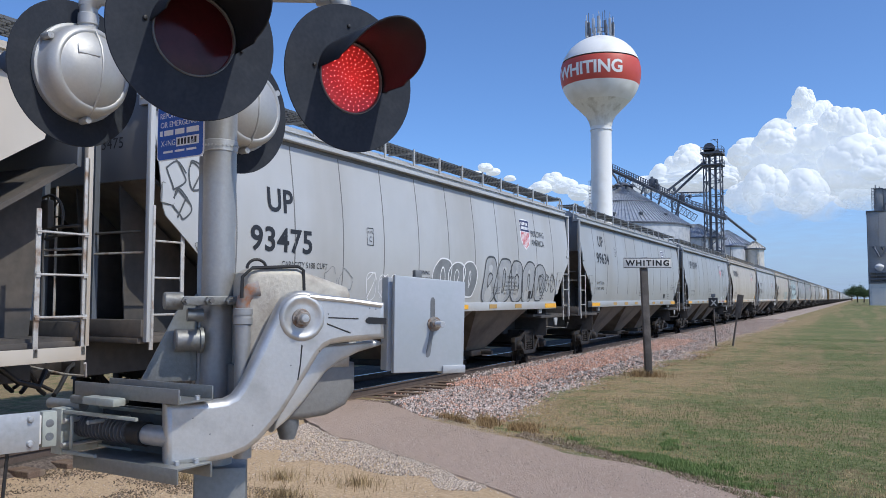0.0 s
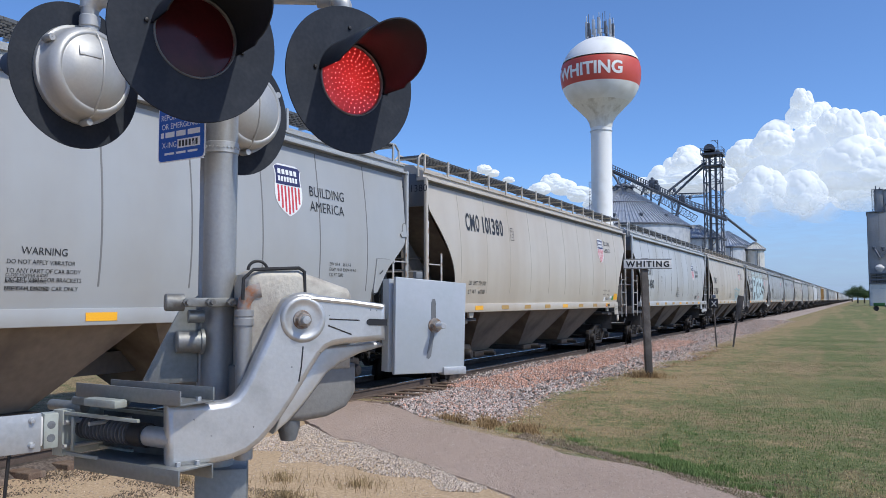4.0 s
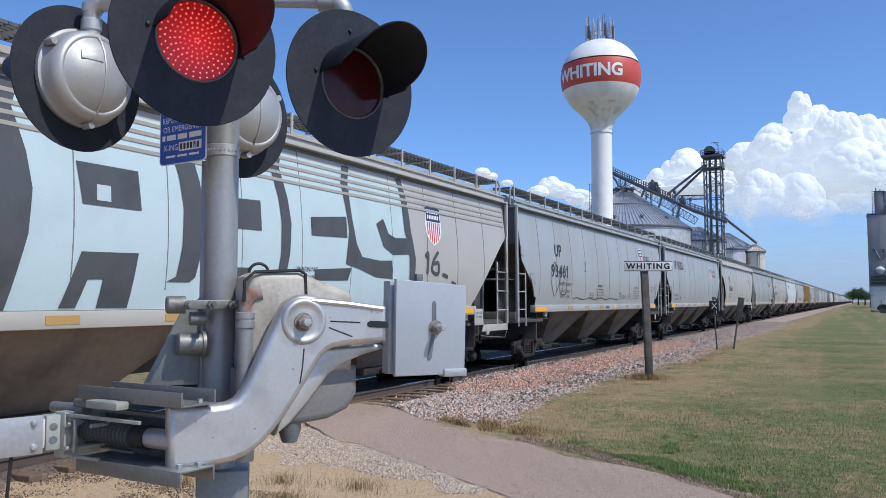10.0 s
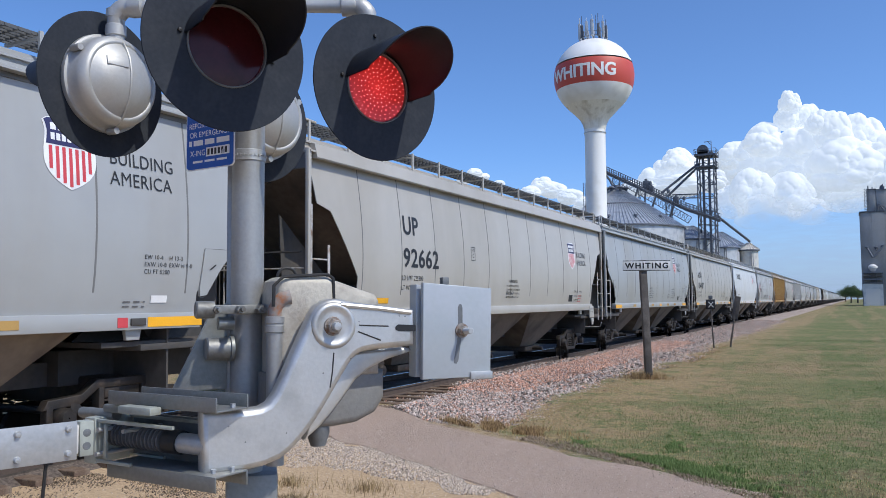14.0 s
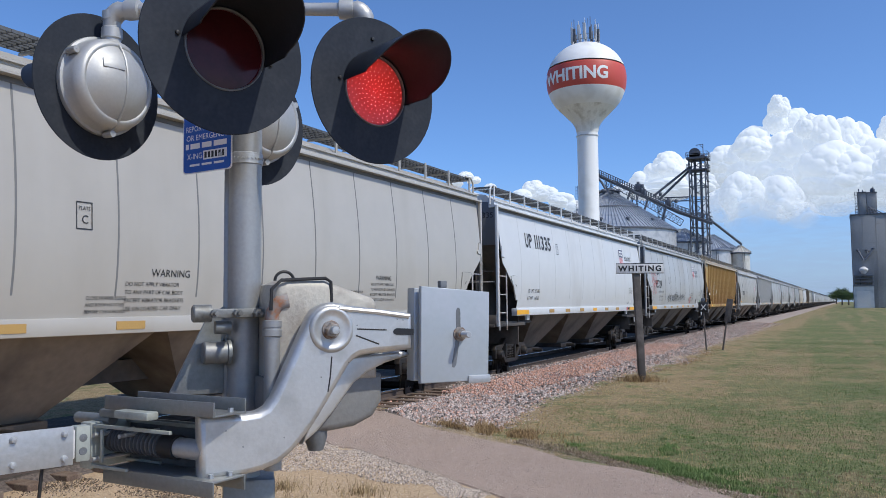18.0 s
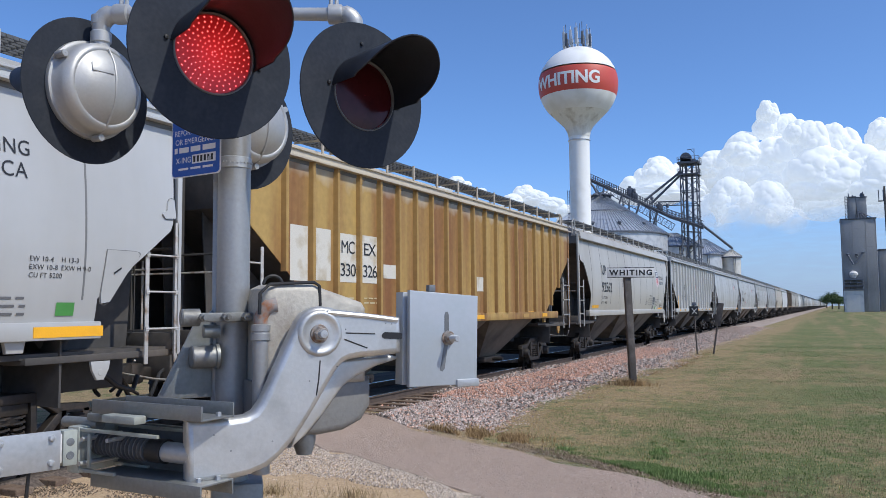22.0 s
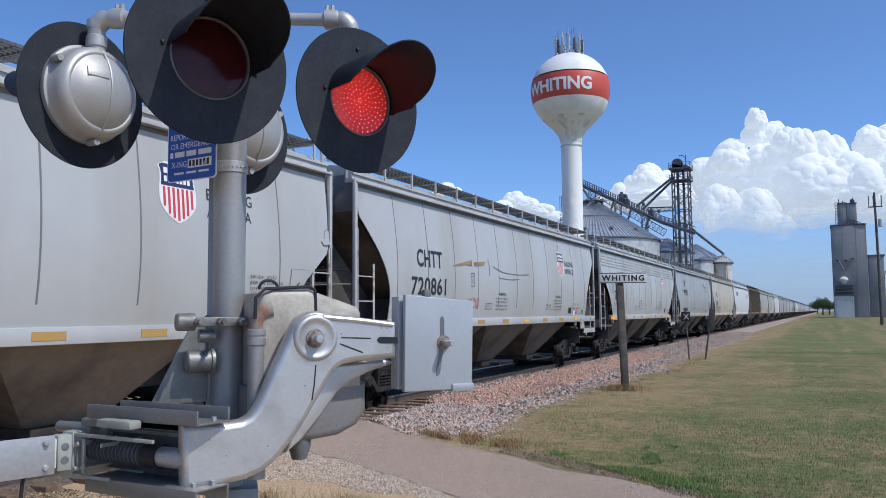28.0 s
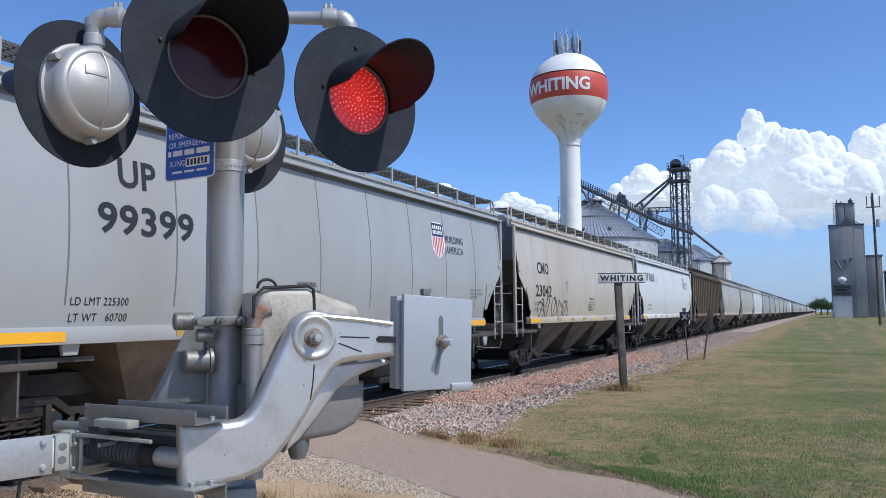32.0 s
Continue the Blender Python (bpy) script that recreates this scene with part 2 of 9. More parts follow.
def slab(bm, outline, y0, y1, bevel=0.0, m=None, mat=0, axis="y"):
    """A plate with an outline of (x, z) points, from y0 to y1 (axis 'y'), or of (x, y) points from z0 to z1 (axis 'z')."""
    def at(p, d):
        return Vector((p[0], d, p[1])) if axis == "y" else Vector((p[0], p[1], d))
    lo, hi = [bm.verts.new(at(p, y0)) for p in outline], [bm.verts.new(at(p, y1)) for p in outline]
    fs = [bm.faces.new(lo), bm.faces.new(hi[::-1])]
    n = len(outline)
    for i in range(n):
        fs.append(bm.faces.new((lo[(i + 1) % n], lo[i], hi[i], hi[(i + 1) % n])))
    bmesh.ops.recalc_face_normals(bm, faces=fs)
    if bevel:
        es = [e for e in {e for f in fs[:2] for e in f.edges}]
        r = bmesh.ops.bevel(bm, geom=es, offset=bevel, segments=3, affect="EDGES", profile=0.5)
        fs = list({f for f in fs if f.is_valid} | set(r["faces"]))
    vs = list({v for f in fs for v in f.verts})
    for f in fs:
        f.material_index = mat
    if m is not None:
        bmesh.ops.transform(bm, matrix=m, verts=vs)
    return bm


def B():
    return bmesh.new()


def text_mesh(body, height, depth=0.0, spacing=1.0, bold=0.0):
    """Vertices and faces of flat lettering, in the built-in font, left-aligned on x with its baseline at y = 0."""
    cu = bpy.data.curves.new("lettering", "FONT")
    cu.body, cu.size, cu.space_character, cu.extrude = body, height / 0.73, spacing, depth
    cu.resolution_u = 3
    cu.offset = bold
    ob = bpy.data.objects.new("lettering", cu)
    me = bpy.data.meshes.new_from_object(ob)
    bm = B()
    bm.from_mesh(me)
    bpy.data.objects.remove(ob)
    bpy.data.curves.remove(cu)
    bpy.data.meshes.remove(me)
    return bm


# ---- palette ----
M_PATH = material("worn_asphalt", (0.36, 0.275, 0.225), 0.95, vary=0.5, scale=0.8, fine=120, bump=0.9, second=(0.34, 0.26, 0.21), amount=0.5, spec=0.15)
# bed kept dark so its colour gives the shade between stones
M_BED = material("ballast_bed", (0.13, 0.105, 0.09), 0.95, vary=0.8, scale=3, fine=24, bump=1.0, second=(0.09, 0.075, 0.065), amount=0.5, spec=0.2)


def island_stone(name, dark, light):
    """Stone colours that differ from stone to stone."""
    m = bpy.data.materials.new(name)
    m.use_nodes = True
    n, l = m.node_tree.nodes, m.node_tree.links
    b = n["Principled BSDF"]
    geo, mix, grain, mul = n.new("ShaderNodeNewGeometry"), n.new("ShaderNodeMix"), n.new("ShaderNodeTexNoise"), n.new("ShaderNodeMix")
    mix.data_type = mul.data_type = "RGBA"
    mul.blend_type = "OVERLAY"
    mul.inputs[0].default_value = 0.5
    grain.inputs["Scale"].default_value = 160
    mix.inputs[6].default_value, mix.inputs[7].default_value = (*dark, 1), (*light, 1)
    l.new(geo.outputs["Random Per Island"], mix.inputs[0])
    l.new(geo.outputs["Position"], grain.inputs[0])
    l.new(mix.outputs[2], mul.inputs[6])
    l.new(grain.outputs[0], mul.inputs[7])
    l.new(mul.outputs[2], b.inputs["Base Color"])
    b.inputs["Roughness"].default_value = 0.9
    b.inputs["Specular IOR Level"].default_value = 0.2
    return m


M_STONE = island_stone("granite_ballast", (0.055, 0.047, 0.045), (0.66, 0.56, 0.5))
M_PINK = island_stone("pink_ballast", (0.26, 0.14, 0.1), (0.74, 0.43, 0.31))
M_GRAVEL = island_stone("pale_gravel", (0.3, 0.24, 0.185), (0.84, 0.73, 0.6))
M_TIE = material("creosoted_tie", (0.13, 0.085, 0.058), 0.9, vary=0.4, scale=8, fine=60, bump=0.6, second=(0.2, 0.15, 0.11))
M_RAILTOP = material("polished_rail", (0.55, 0.53, 0.5), 0.25, 1.0, vary=0.08)
M_RAIL = material("rusty_rail", (0.085, 0.06, 0.046), 0.85, vary=0.2, scale=5)
M_WHITE = material("white_tank_paint", (0.82, 0.82, 0.8), 0.45, vary=0.03, scale=0.25, fine=4, bump=0.02, second=(0.7, 0.69, 0.65), amount=0.4)
M_BAND = material("red_tank_band", (0.55, 0.075, 0.05), 0.5, vary=0.05, scale=0.4, fine=5, bump=0.02)
M_TANKDIRT = material("stained_tank_paint", (0.78, 0.77, 0.72), 0.6, vary=0.08, scale=0.6, fine=3, bump=0.03, second=(0.5, 0.47, 0.4), amount=0.4, streak=0.2)
M_GALV = material("galvanised_steel", (0.56, 0.57, 0.58), 0.5, 0.35, vary=0.1, scale=0.8, fine=12, bump=0.04, second=(0.42, 0.44, 0.47))
M_BINROOF = material("galvanised_roof_steel", (0.5, 0.53, 0.57), 0.38, 0.55, vary=0.1, scale=0.8, fine=12, bump=0.04, second=(0.33, 0.36, 0.4))
M_GALVDARK = material("weathered_steel_frame", (0.115, 0.13, 0.16), 0.65, 0.1, vary=0.15, scale=2, fine=20, bump=0.1)
M_CONC = material("weathered_concrete", (0.29, 0.295, 0.305), 0.9, vary=0.16, scale=0.22, fine=3.0, bump=0.2, second=(0.2, 0.205, 0.215), amount=0.6, streak=0.3)
M_TIMBER = material("grey_weathered_timber", (0.085, 0.075, 0.068), 0.9, vary=0.25, scale=3, fine=50, bump=0.4, second=(0.15, 0.13, 0.12))
M_SIGNWHITE = material("old_white_sign", (0.62, 0.61, 0.6), 0.6, vary=0.06, scale=6)
M_BLACK = plain("black_paint", (0.012, 0.012, 0.014), 0.5)
M_LEAF = material("tree_leaf", (0.045, 0.085, 0.022), 0.7, vary=0.3, scale=0.6, fine=5, bump=0, second=(0.07, 0.11, 0.03))
M_BARK = material("tree_bark", (0.1, 0.08, 0.06), 0.9, vary=0.25, scale=6, fine=40, bump=0.5)

# ballast colour darkened to hold the train's shade
M_BEDSHADE = material("train_shaded_ballast", (0.055, 0.046, 0.04), 0.95, vary=0.6, scale=2, fine=20, bump=1.0, second=(0.1, 0.082, 0.07), amount=0.5, spec=0.2)
M_FARBED = material("grey_ballast_far_off", (0.36, 0.3, 0.265), 0.95, vary=0.5, scale=1.2, fine=14, bump=0.8, second=(0.24, 0.2, 0.18), amount=0.5, spec=0.2)
RAIL_Z, TRACK_X, GROUND_Z = -0.07, -9.47, -0.25


# ---- ground ----
def smoothstep(a, b, v):
    v = min(1, max(0, (v - a) / (b - a)))
    return v * v * (3 - 2 * v)


PATH_AXIS = [(-12.5, 13.9), (-7.9, 11.55), (-6.3, 10.3), (-4.1, 9.05), (-2.6, 8.15), (-1.2, 7.1), (1.5, 4.6), (6, 0.2), (14, -8)]


def path_y(x):
    for (x0, y0), (x1, y1) in zip(PATH_AXIS, PATH_AXIS[1:]):
        if x <= x1:
            return y0 + (y1 - y0) * (x - x0) / (x1 - x0)
    return PATH_AXIS[-1][1]


def ground_height(x, y):
    z = GROUND_Z + 0.035 * noise.noise((x * 0.35, y * 0.35, 3.1)) + 0.012 * noise.noise((x * 2.1, y * 2.1, 7.7))
    near = smoothstep(-5.2, -7.2, x) * smoothstep(-13.2, -11.8, x)
    z = z * (1 - near) + (-0.29) * near
    if x > -9 and y < 14:
        edge = abs(y - path_y(x))
        z = z + (-0.19 - z) * (1 - smoothstep(1.2, 2.4, edge)) * 0.6
    return z


def ground():
    xs = [-3000, -1200, -500, -220, -110, -60, -36, -24, -17] + [-13 + 0.25 * i for i in range(64)] + [3.5, 5, 8, 12, 18, 28, 45, 80, 160, 400, 1200, 3000]
    ys = [-3000, -900, -300, -100, -40, -18, -8, -3] + [0.25 * i for i in range(140)] + [36, 40, 46, 54, 66, 84, 110, 150, 220, 340, 600, 1100, 2000, 3500]
    bm = B()
    grid = [[bm.verts.new((x, y, ground_height(x, y) if -14 < x < 10 and -4 < y < 60 else GROUND_Z)) for x in xs] for y in ys]
    for j in range(len(ys) - 1):
        for i in range(len(xs) - 1):
            f = bm.faces.new((grid[j][i], grid[j][i + 1], grid[j + 1][i + 1], grid[j + 1][i]))
            f.smooth = True
    ob = mesh_ob("ground", bm, ground_material())
    tagged(ob, "mown patchy grass and sandy dirt ground beside the track", "ground", kind="structure")


def ground_material():
    """Mown grass that gives way to dry turf and to bare sandy dirt near the crossing."""
    m = bpy.data.materials.new("turf_and_dirt")
    m.use_nodes = True
    t = m.node_tree
    n, l = t.nodes, t.links
    b = n["Principled BSDF"]
    geo = n.new("ShaderNodeNewGeometry")
    sep = n.new("ShaderNodeSeparateXYZ")
    l.new(geo.outputs["Position"], sep.inputs[0])

    def tex(scale, detail=6.0, rough=0.6, stretch=None):
        k = n.new("ShaderNodeTexNoise")
        k.inputs["Scale"].default_value, k.inputs["Detail"].default_value, k.inputs["Roughness"].default_value = scale, detail, rough
        if stretch:
            mp = n.new("ShaderNodeMapping")
            mp.inputs["Scale"].default_value = stretch
            l.new(geo.outputs["Position"], mp.inputs[0])
            l.new(mp.outputs[0], k.inputs[0])
        else:
            l.new(geo.outputs["Position"], k.inputs[0])
        return k.outputs[0]

    def math2(op, a, c):
        k = n.new("ShaderNodeMath")
        k.operation = op
        for i, v in enumerate((a, c)):
            if isinstance(v, (int, float)):
                k.inputs[i].default_value = v
            else:
                l.new(v, k.inputs[i])
        return k.outputs[0]

    def ramp(v, lo, hi):
        k = n.new("ShaderNodeMapRange")
        k.interpolation_type = "SMOOTHSTEP"
        k.inputs["From Min"].default_value, k.inputs["From Max"].default_value = lo, hi
        l.new(v, k.inputs[0])
        return k.outputs[0]

    def blend(fac, a, c):
        k = n.new("ShaderNodeMix")
        k.data_type = "RGBA"
        l.new(fac, k.inputs[0])
        for i, v in ((6, a), (7, c)):
            if isinstance(v, tuple):
                k.inputs[i].default_value = (*v, 1)
            else:
                l.new(v, k.inputs[i])
        return k.outputs[2]

    fine, mid, big = tex(28, 5, 0.75), tex(2.2), tex(0.28)
    clump = tex(7.0, 4, 0.7)
    rows = tex(0.6, 3, 0.5, (1.0, 0.04, 1.0))
    green = blend(ramp(fine, 0.35, 0.68), (0.05, 0.082, 0.022), (0.14, 0.19, 0.058))
    straw = blend(ramp(fine, 0.35, 0.68), (0.19, 0.135, 0.072), (0.39, 0.29, 0.16))
    patch = math2("ADD", math2("MULTIPLY", mid, 0.55), math2("MULTIPLY", big, 0.6))
    far = ramp(sep.outputs[1], 14.0, 60.0)
    dryness = math2("SUBTRACT", ramp(patch, 0.5, 0.66), math2("MULTIPLY", far, 0.45))
    side = math2("MULTIPLY", ramp(sep.outputs[0], -2.2, -4.6), 0.95)
    dryness = math2("ADD", math2("MAXIMUM", math2("MULTIPLY", dryness, 0.8), 0.05), math2("MULTIPLY", side, ramp(mid, 0.32, 0.58)))
    dryness = math2("ADD", dryness, math2("MULTIPLY", math2("MULTIPLY", ramp(rows, 0.48, 0.6), ramp(sep.outputs[1], 12.0, 26.0)), 0.45))
    clamp = n.new("ShaderNodeClamp")
    l.new(dryness, clamp.inputs[0])
    turf = blend(clamp.outputs[0], green, straw)
    worn = blend(ramp(clump, 0.3, 0.72), (0.075, 0.062, 0.036), (0.4, 0.34, 0.21))
    mixed = n.new("ShaderNodeMix")
    mixed.data_type = "RGBA"
    mixed.inputs[0].default_value = 0.27
    l.new(turf, mixed.inputs[6])
    l.new(worn, mixed.inputs[7])
    turf = mixed.outputs[2]
    sand = blend(ramp(fine, 0.3, 0.7), (0.38, 0.27, 0.165), (0.6, 0.45, 0.295))
    # bare dirt on the near side of the path: y below the path's line
    line = math2("ADD", math2("MULTIPLY", sep.outputs[0], 0.72), sep.outputs[1])
    wob = math2("MULTIPLY", math2("SUBTRACT", tex(0.9), 0.5), 2.4)
    bare = math2("MULTIPLY", ramp(math2("ADD", line, wob), 7.4, 6.0), ramp(sep.outputs[0], -12.5, -11.5))
    colour = blend(bare, turf, sand)
    l.new(colour, b.inputs["Base Color"])
    b.inputs["Roughness"].default_value = 0.95
    b.inputs["Specular IOR Level"].default_value = 0.15
    bp = n.new("ShaderNodeBump")
    bp.inputs["Strength"].default_value, bp.inputs["Distance"].default_value = 0.8, 0.03
    l.new(math2("ADD", fine, math2("MULTIPLY", mid, 0.6)), bp.inputs["Height"])
    l.new(bp.outputs[0], b.inputs["Normal"])
    return m


def footpath():
    """A narrow asphalt path that runs up to the track."""
    bm = B()
    rows = []
    xs = [-8.5 + 0.1 * i for i in range(195)]
    for x in xs:
        y = path_y(x)
        d = (path_y(x + 0.2) - path_y(x - 0.2)) / 0.4
        k = math.sqrt(1 + d * d)
        wide_n = 0.95 + 0.5 * smoothstep(-3.5, 0.5, x)
        wide_s = 0.95 + 0.1 * smoothstep(-5, 0, x)
        row = []
        for f in (-1.0, -0.97, -0.5, 0, 0.5, 0.97, 1.0):
            half = (wide_n if f > 0 else wide_s) + (0.14 if f > 0 else 0.05) * noise.noise((x * 1.1, f * 3, 5)) + 0.04 * noise.noise((x * 4.1, f * 3, 2))
            z = ground_height(x, y + f * half * k) + (0.016 if abs(f) < 0.99 else -0.02)
            z = max(z, (-0.22 if x > -6.2 else ballast_z(x, y + f) + 0.012) if abs(f) < 0.99 else z)
            row.append(bm.verts.new((x, y + f * half * k, z)))
        rows.append(row)
    for a, c in zip(rows, rows[1:]):
        for i in range(6):
            bm.faces.new((a[i], c[i], c[i + 1], a[i + 1])).smooth = True
    ob = mesh_ob("path", bm, M_PATH)
    tagged(ob, "narrow worn grey-brown asphalt path up to the track", "path", kind="structure")


def stones(name, count, where, size, mats, label, category, seed=1):
    """Loose stones as one stuff object; where(rng) gives x, y, z."""
    rng = random.Random(seed)
    verts, faces, idx = [], [], []
    base = [(0, 0, 1), (0.9, 0.1, 0.2), (0.1, 0.85, 0.1), (-0.85, 0.15, 0.15), (-0.1, -0.9, 0.2), (0.05, 0, -0.7)]
    tris = [(0, 1, 2), (0, 2, 3), (0, 3, 4), (0, 4, 1), (5, 2, 1), (5, 3, 2), (5, 4, 3), (5, 1, 4)]
    for _ in range(count):
        x, y, z = where(rng)
        s = size * rng.uniform(0.55, 1.35)
        m = Euler((rng.uniform(0, 6), rng.uniform(0, 6), rng.uniform(0, 6))).to_matrix()
        o = len(verts)
        for p in base:
            q = m @ Vector((p[0] * s * rng.uniform(0.7, 1.2), p[1] * s * rng.uniform(0.6, 1.1), p[2] * s * rng.uniform(0.5, 0.9)))
            verts.append((x + q.x, y + q.y, z + q.z))
        faces += [(a + o, c + o, d + o) for a, c, d in tris]
        idx += [rng.randrange(len(mats))] * 8
    me = bpy.data.meshes.new(name)
    me.from_pydata(verts, [], faces)
    for k in mats:
        me.materials.append(k)
    me.polygons.foreach_set("material_index", idx)
    me.update()
    tagged(new(name, me), label, category, kind="stuff")


def ballast_z(x, y=30.0):
    near = smoothstep(-4.9, -7.4, x) if x > TRACK_X else smoothstep(-13.6, -11.6, x)
    worn = smoothstep(11.5, 12.5, y) * smoothstep(19.0, 15.5, y) * smoothstep(-7.55, -8.0, x) * smoothstep(-9.2, -8.9, x)
    return -0.29 + 0.09 * near - 0.085 * worn


def trackbed():
    bm = B()
    xs = [-14 + 0.3 * i for i in range(31)] + [-4.85]
    ys = [-60, -30, -12] + [0.5 * i for i in range(120)] + [62, 70, 85, 110, 150, 220, 340, 600, 1100, 2200]
    grid = []
    for y in ys:
        row = []
        for x in xs:
            w = 0.35 * noise.noise((y * 0.6, 1.5, 0)) if y < 80 else 0
            edge = x > -5 or x < -13.9 or (y < 10.4 and x > -8.35)
            row.append(bm.verts.new((x + (w if x > -6 else 0), y, -0.33 if edge else ballast_z(x, y) + 0.02 * noise.noise((x * 3, y * 3, 0)))))
        grid.append(row)
    for a, c in zip(grid, grid[1:]):
        for i in range(len(xs) - 1):
            if len(xs):
                bm.faces.new((a[i], a[i + 1], c[i + 1], c[i]))
    for f in bm.faces:
        c = f.calc_center_median()
        # shade-coloured bed lies under and beyond the cars
        f.material_index = 1 if c.x < -8.5 else 2 if c.y > 66 else 0
    ob = mesh_ob("trackbed", bm, [M_BED, M_BEDSHADE, M_FARBED])
    tagged(ob, "bed of grey and pink crushed-stone ballast", "trackbed", kind="structure")

    def near_side(rng):
        y = 8.8 + 70 * rng.random() ** 1.8
        x = -8.6 + 3.75 * rng.random() ** 0.9
        if y < path_y(x) + 1.25:
            y = path_y(x) + 1.3 + 3 * rng.random()
        if y < 16.5 and x < -7.95 and rng.random() < 0.8:
            x += 1.6
        return x + 0.25 * noise.noise((y * 0.6, 1.5, 0)), y, ballast_z(x, y) + 0.015
    stones("ballast_stones", 50000, near_side, 0.039, [M_STONE] * 6 + [M_PINK], "loose crushed granite ballast stones, grey with some pink", "ballast", 3)

    def pink_band(rng):
        y = 15.5 + 22 * rng.random()
        x = -8.0 + 1.55 * rng.random() ** 1.3 + 0.3 * noise.noise((y * 0.4, 3, 0))
        return x, y, ballast_z(x) + 0.03
    stones("pink_ballast_stones", 12000, pink_band, 0.034, [M_PINK, M_PINK, M_PINK, M_STONE], "freshly spread pinkish ballast along the rail", "ballast", 4)

    def gravel_patch(rng):
        x = -7.6 + 4.2 * rng.random() ** 1.3
        y = path_y(x) - 1.05 - (0.35 + 0.33 * max(0, -3.6 - x)) * rng.random() ** 1.5 - 0.3 * noise.noise((x * 2, 0, 4))
        return x, y, ground_height(x, y) + 0.006
    stones("gravel_stones", 14000, gravel_patch, 0.0125, [M_GRAVEL, M_GRAVEL, M_STONE], "pale loose gravel beside the asphalt path", "gravel", 5)

    def on_path(rng):
        x = -8.3 + 9.5 * rng.random() ** 0.8
        y = path_y(x) + rng.uniform(-1.25, 1.35)
        return x, y, max(ground_height(x, y) + 0.022, -0.22 if x > -6.2 else ballast_z(x, y) + 0.012) + 0.001
    stones("path_grit", 30000, on_path, 0.0055, [M_GRAVEL, M_STONE], "fine pale grit worn out of the asphalt", "gravel", 6)

    def dirt_pebbles(rng):
        x = -8.0 + 8.5 * rng.random()
        y = path_y(x) - 1.3 - 4.5 * rng.random()
        return x, y, ground_height(x, y) + 0.003
    stones("dirt_pebbles", 5000, dirt_pebbles, 0.008, [M_GRAVEL, M_STONE], "small pebbles scattered on sandy dirt", "gravel", 7)


def blades(name, count, where, tall, wide, mat, label, category, seed=1, lean=0.5):
    """Grass as one stuff object: bent two-segment blades; where(rng) gives x, y, z."""
    rng = random.Random(seed)
    verts, faces = [], []
    for _ in range(count):
        x, y, z = where(rng)
        h, a, b2 = tall * rng.uniform(0.5, 1.25), rng.uniform(0, 6.28), rng.uniform(0, 6.28)
        w = wide * rng.uniform(0.7, 1.3)
        dx, dy = math.cos(a) * w / 2, math.sin(a) * w / 2
        lx, ly = math.cos(b2) * h * lean * rng.random(), math.sin(b2) * h * lean * rng.random()
        o = len(verts)
        verts += [(x - dx, y - dy, z), (x + dx, y + dy, z), (x + dx * 0.7 + lx * 0.4, y + dy * 0.7 + ly * 0.4, z + h * 0.6), (x - dx * 0.7 + lx * 0.4, y - dy * 0.7 + ly * 0.4, z + h * 0.6), (x + lx, y + ly, z + h)]
        faces += [(o, o + 1, o + 2, o + 3), (o + 3, o + 2, o + 4)]
    me = bpy.data.meshes.new(name)
    me.from_pydata(verts, [], faces)
    me.materials.append(mat)
    me.update()
    tagged(new(name, me), label, category, kind="stuff")


def island_grass(name, a, c, dry=None, amount=0.5):
    """Blade colours that differ from blade to blade, and turn dry in patches."""
    m = bpy.data.materials.new(name)
    m.use_nodes = True
    n, l = m.node_tree.nodes, m.node_tree.links
    b = n["Principled BSDF"]
    geo, mix = n.new("ShaderNodeNewGeometry"), n.new("ShaderNodeMix")
    mix.data_type = "RGBA"
    mix.inputs[6].default_value, mix.inputs[7].default_value = (*a, 1), (*c, 1)
    l.new(geo.outputs["Random Per Island"], mix.inputs[0])
    out = mix.outputs[2]
    if dry:
        big, small, add, ramp, mix2 = n.new("ShaderNodeTexNoise"), n.new("ShaderNodeTexNoise"), n.new("ShaderNodeMath"), n.new("ShaderNodeMapRange"), n.new("ShaderNodeMix")
        big.inputs["Scale"].default_value, small.inputs["Scale"].default_value = 0.75, 5.0
        for k in (big, small):
            k.inputs["Detail"].default_value = 4
            l.new(geo.outputs["Position"], k.inputs[0])
        l.new(big.outputs[0], add.inputs[0])
        l.new(small.outputs[0], add.inputs[1])
        l.new(add.outputs[0], ramp.inputs[0])
        ramp.inputs["From Min"].default_value, ramp.inputs["From Max"].default_value = 1.22 - amount * 0.4, 1.32 - amount * 0.3
        mix2.data_type = "RGBA"
        mix2.inputs[7].default_value = (*dry, 1)
        l.new(ramp.outputs[0], mix2.inputs[0])
        l.new(out, mix2.inputs[6])
        out = mix2.outputs[2]
    l.new(out, b.inputs["Base Color"])
    b.inputs["Roughness"].default_value = 0.8
    b.inputs["Specular IOR Level"].default_value = 0.2
    return m


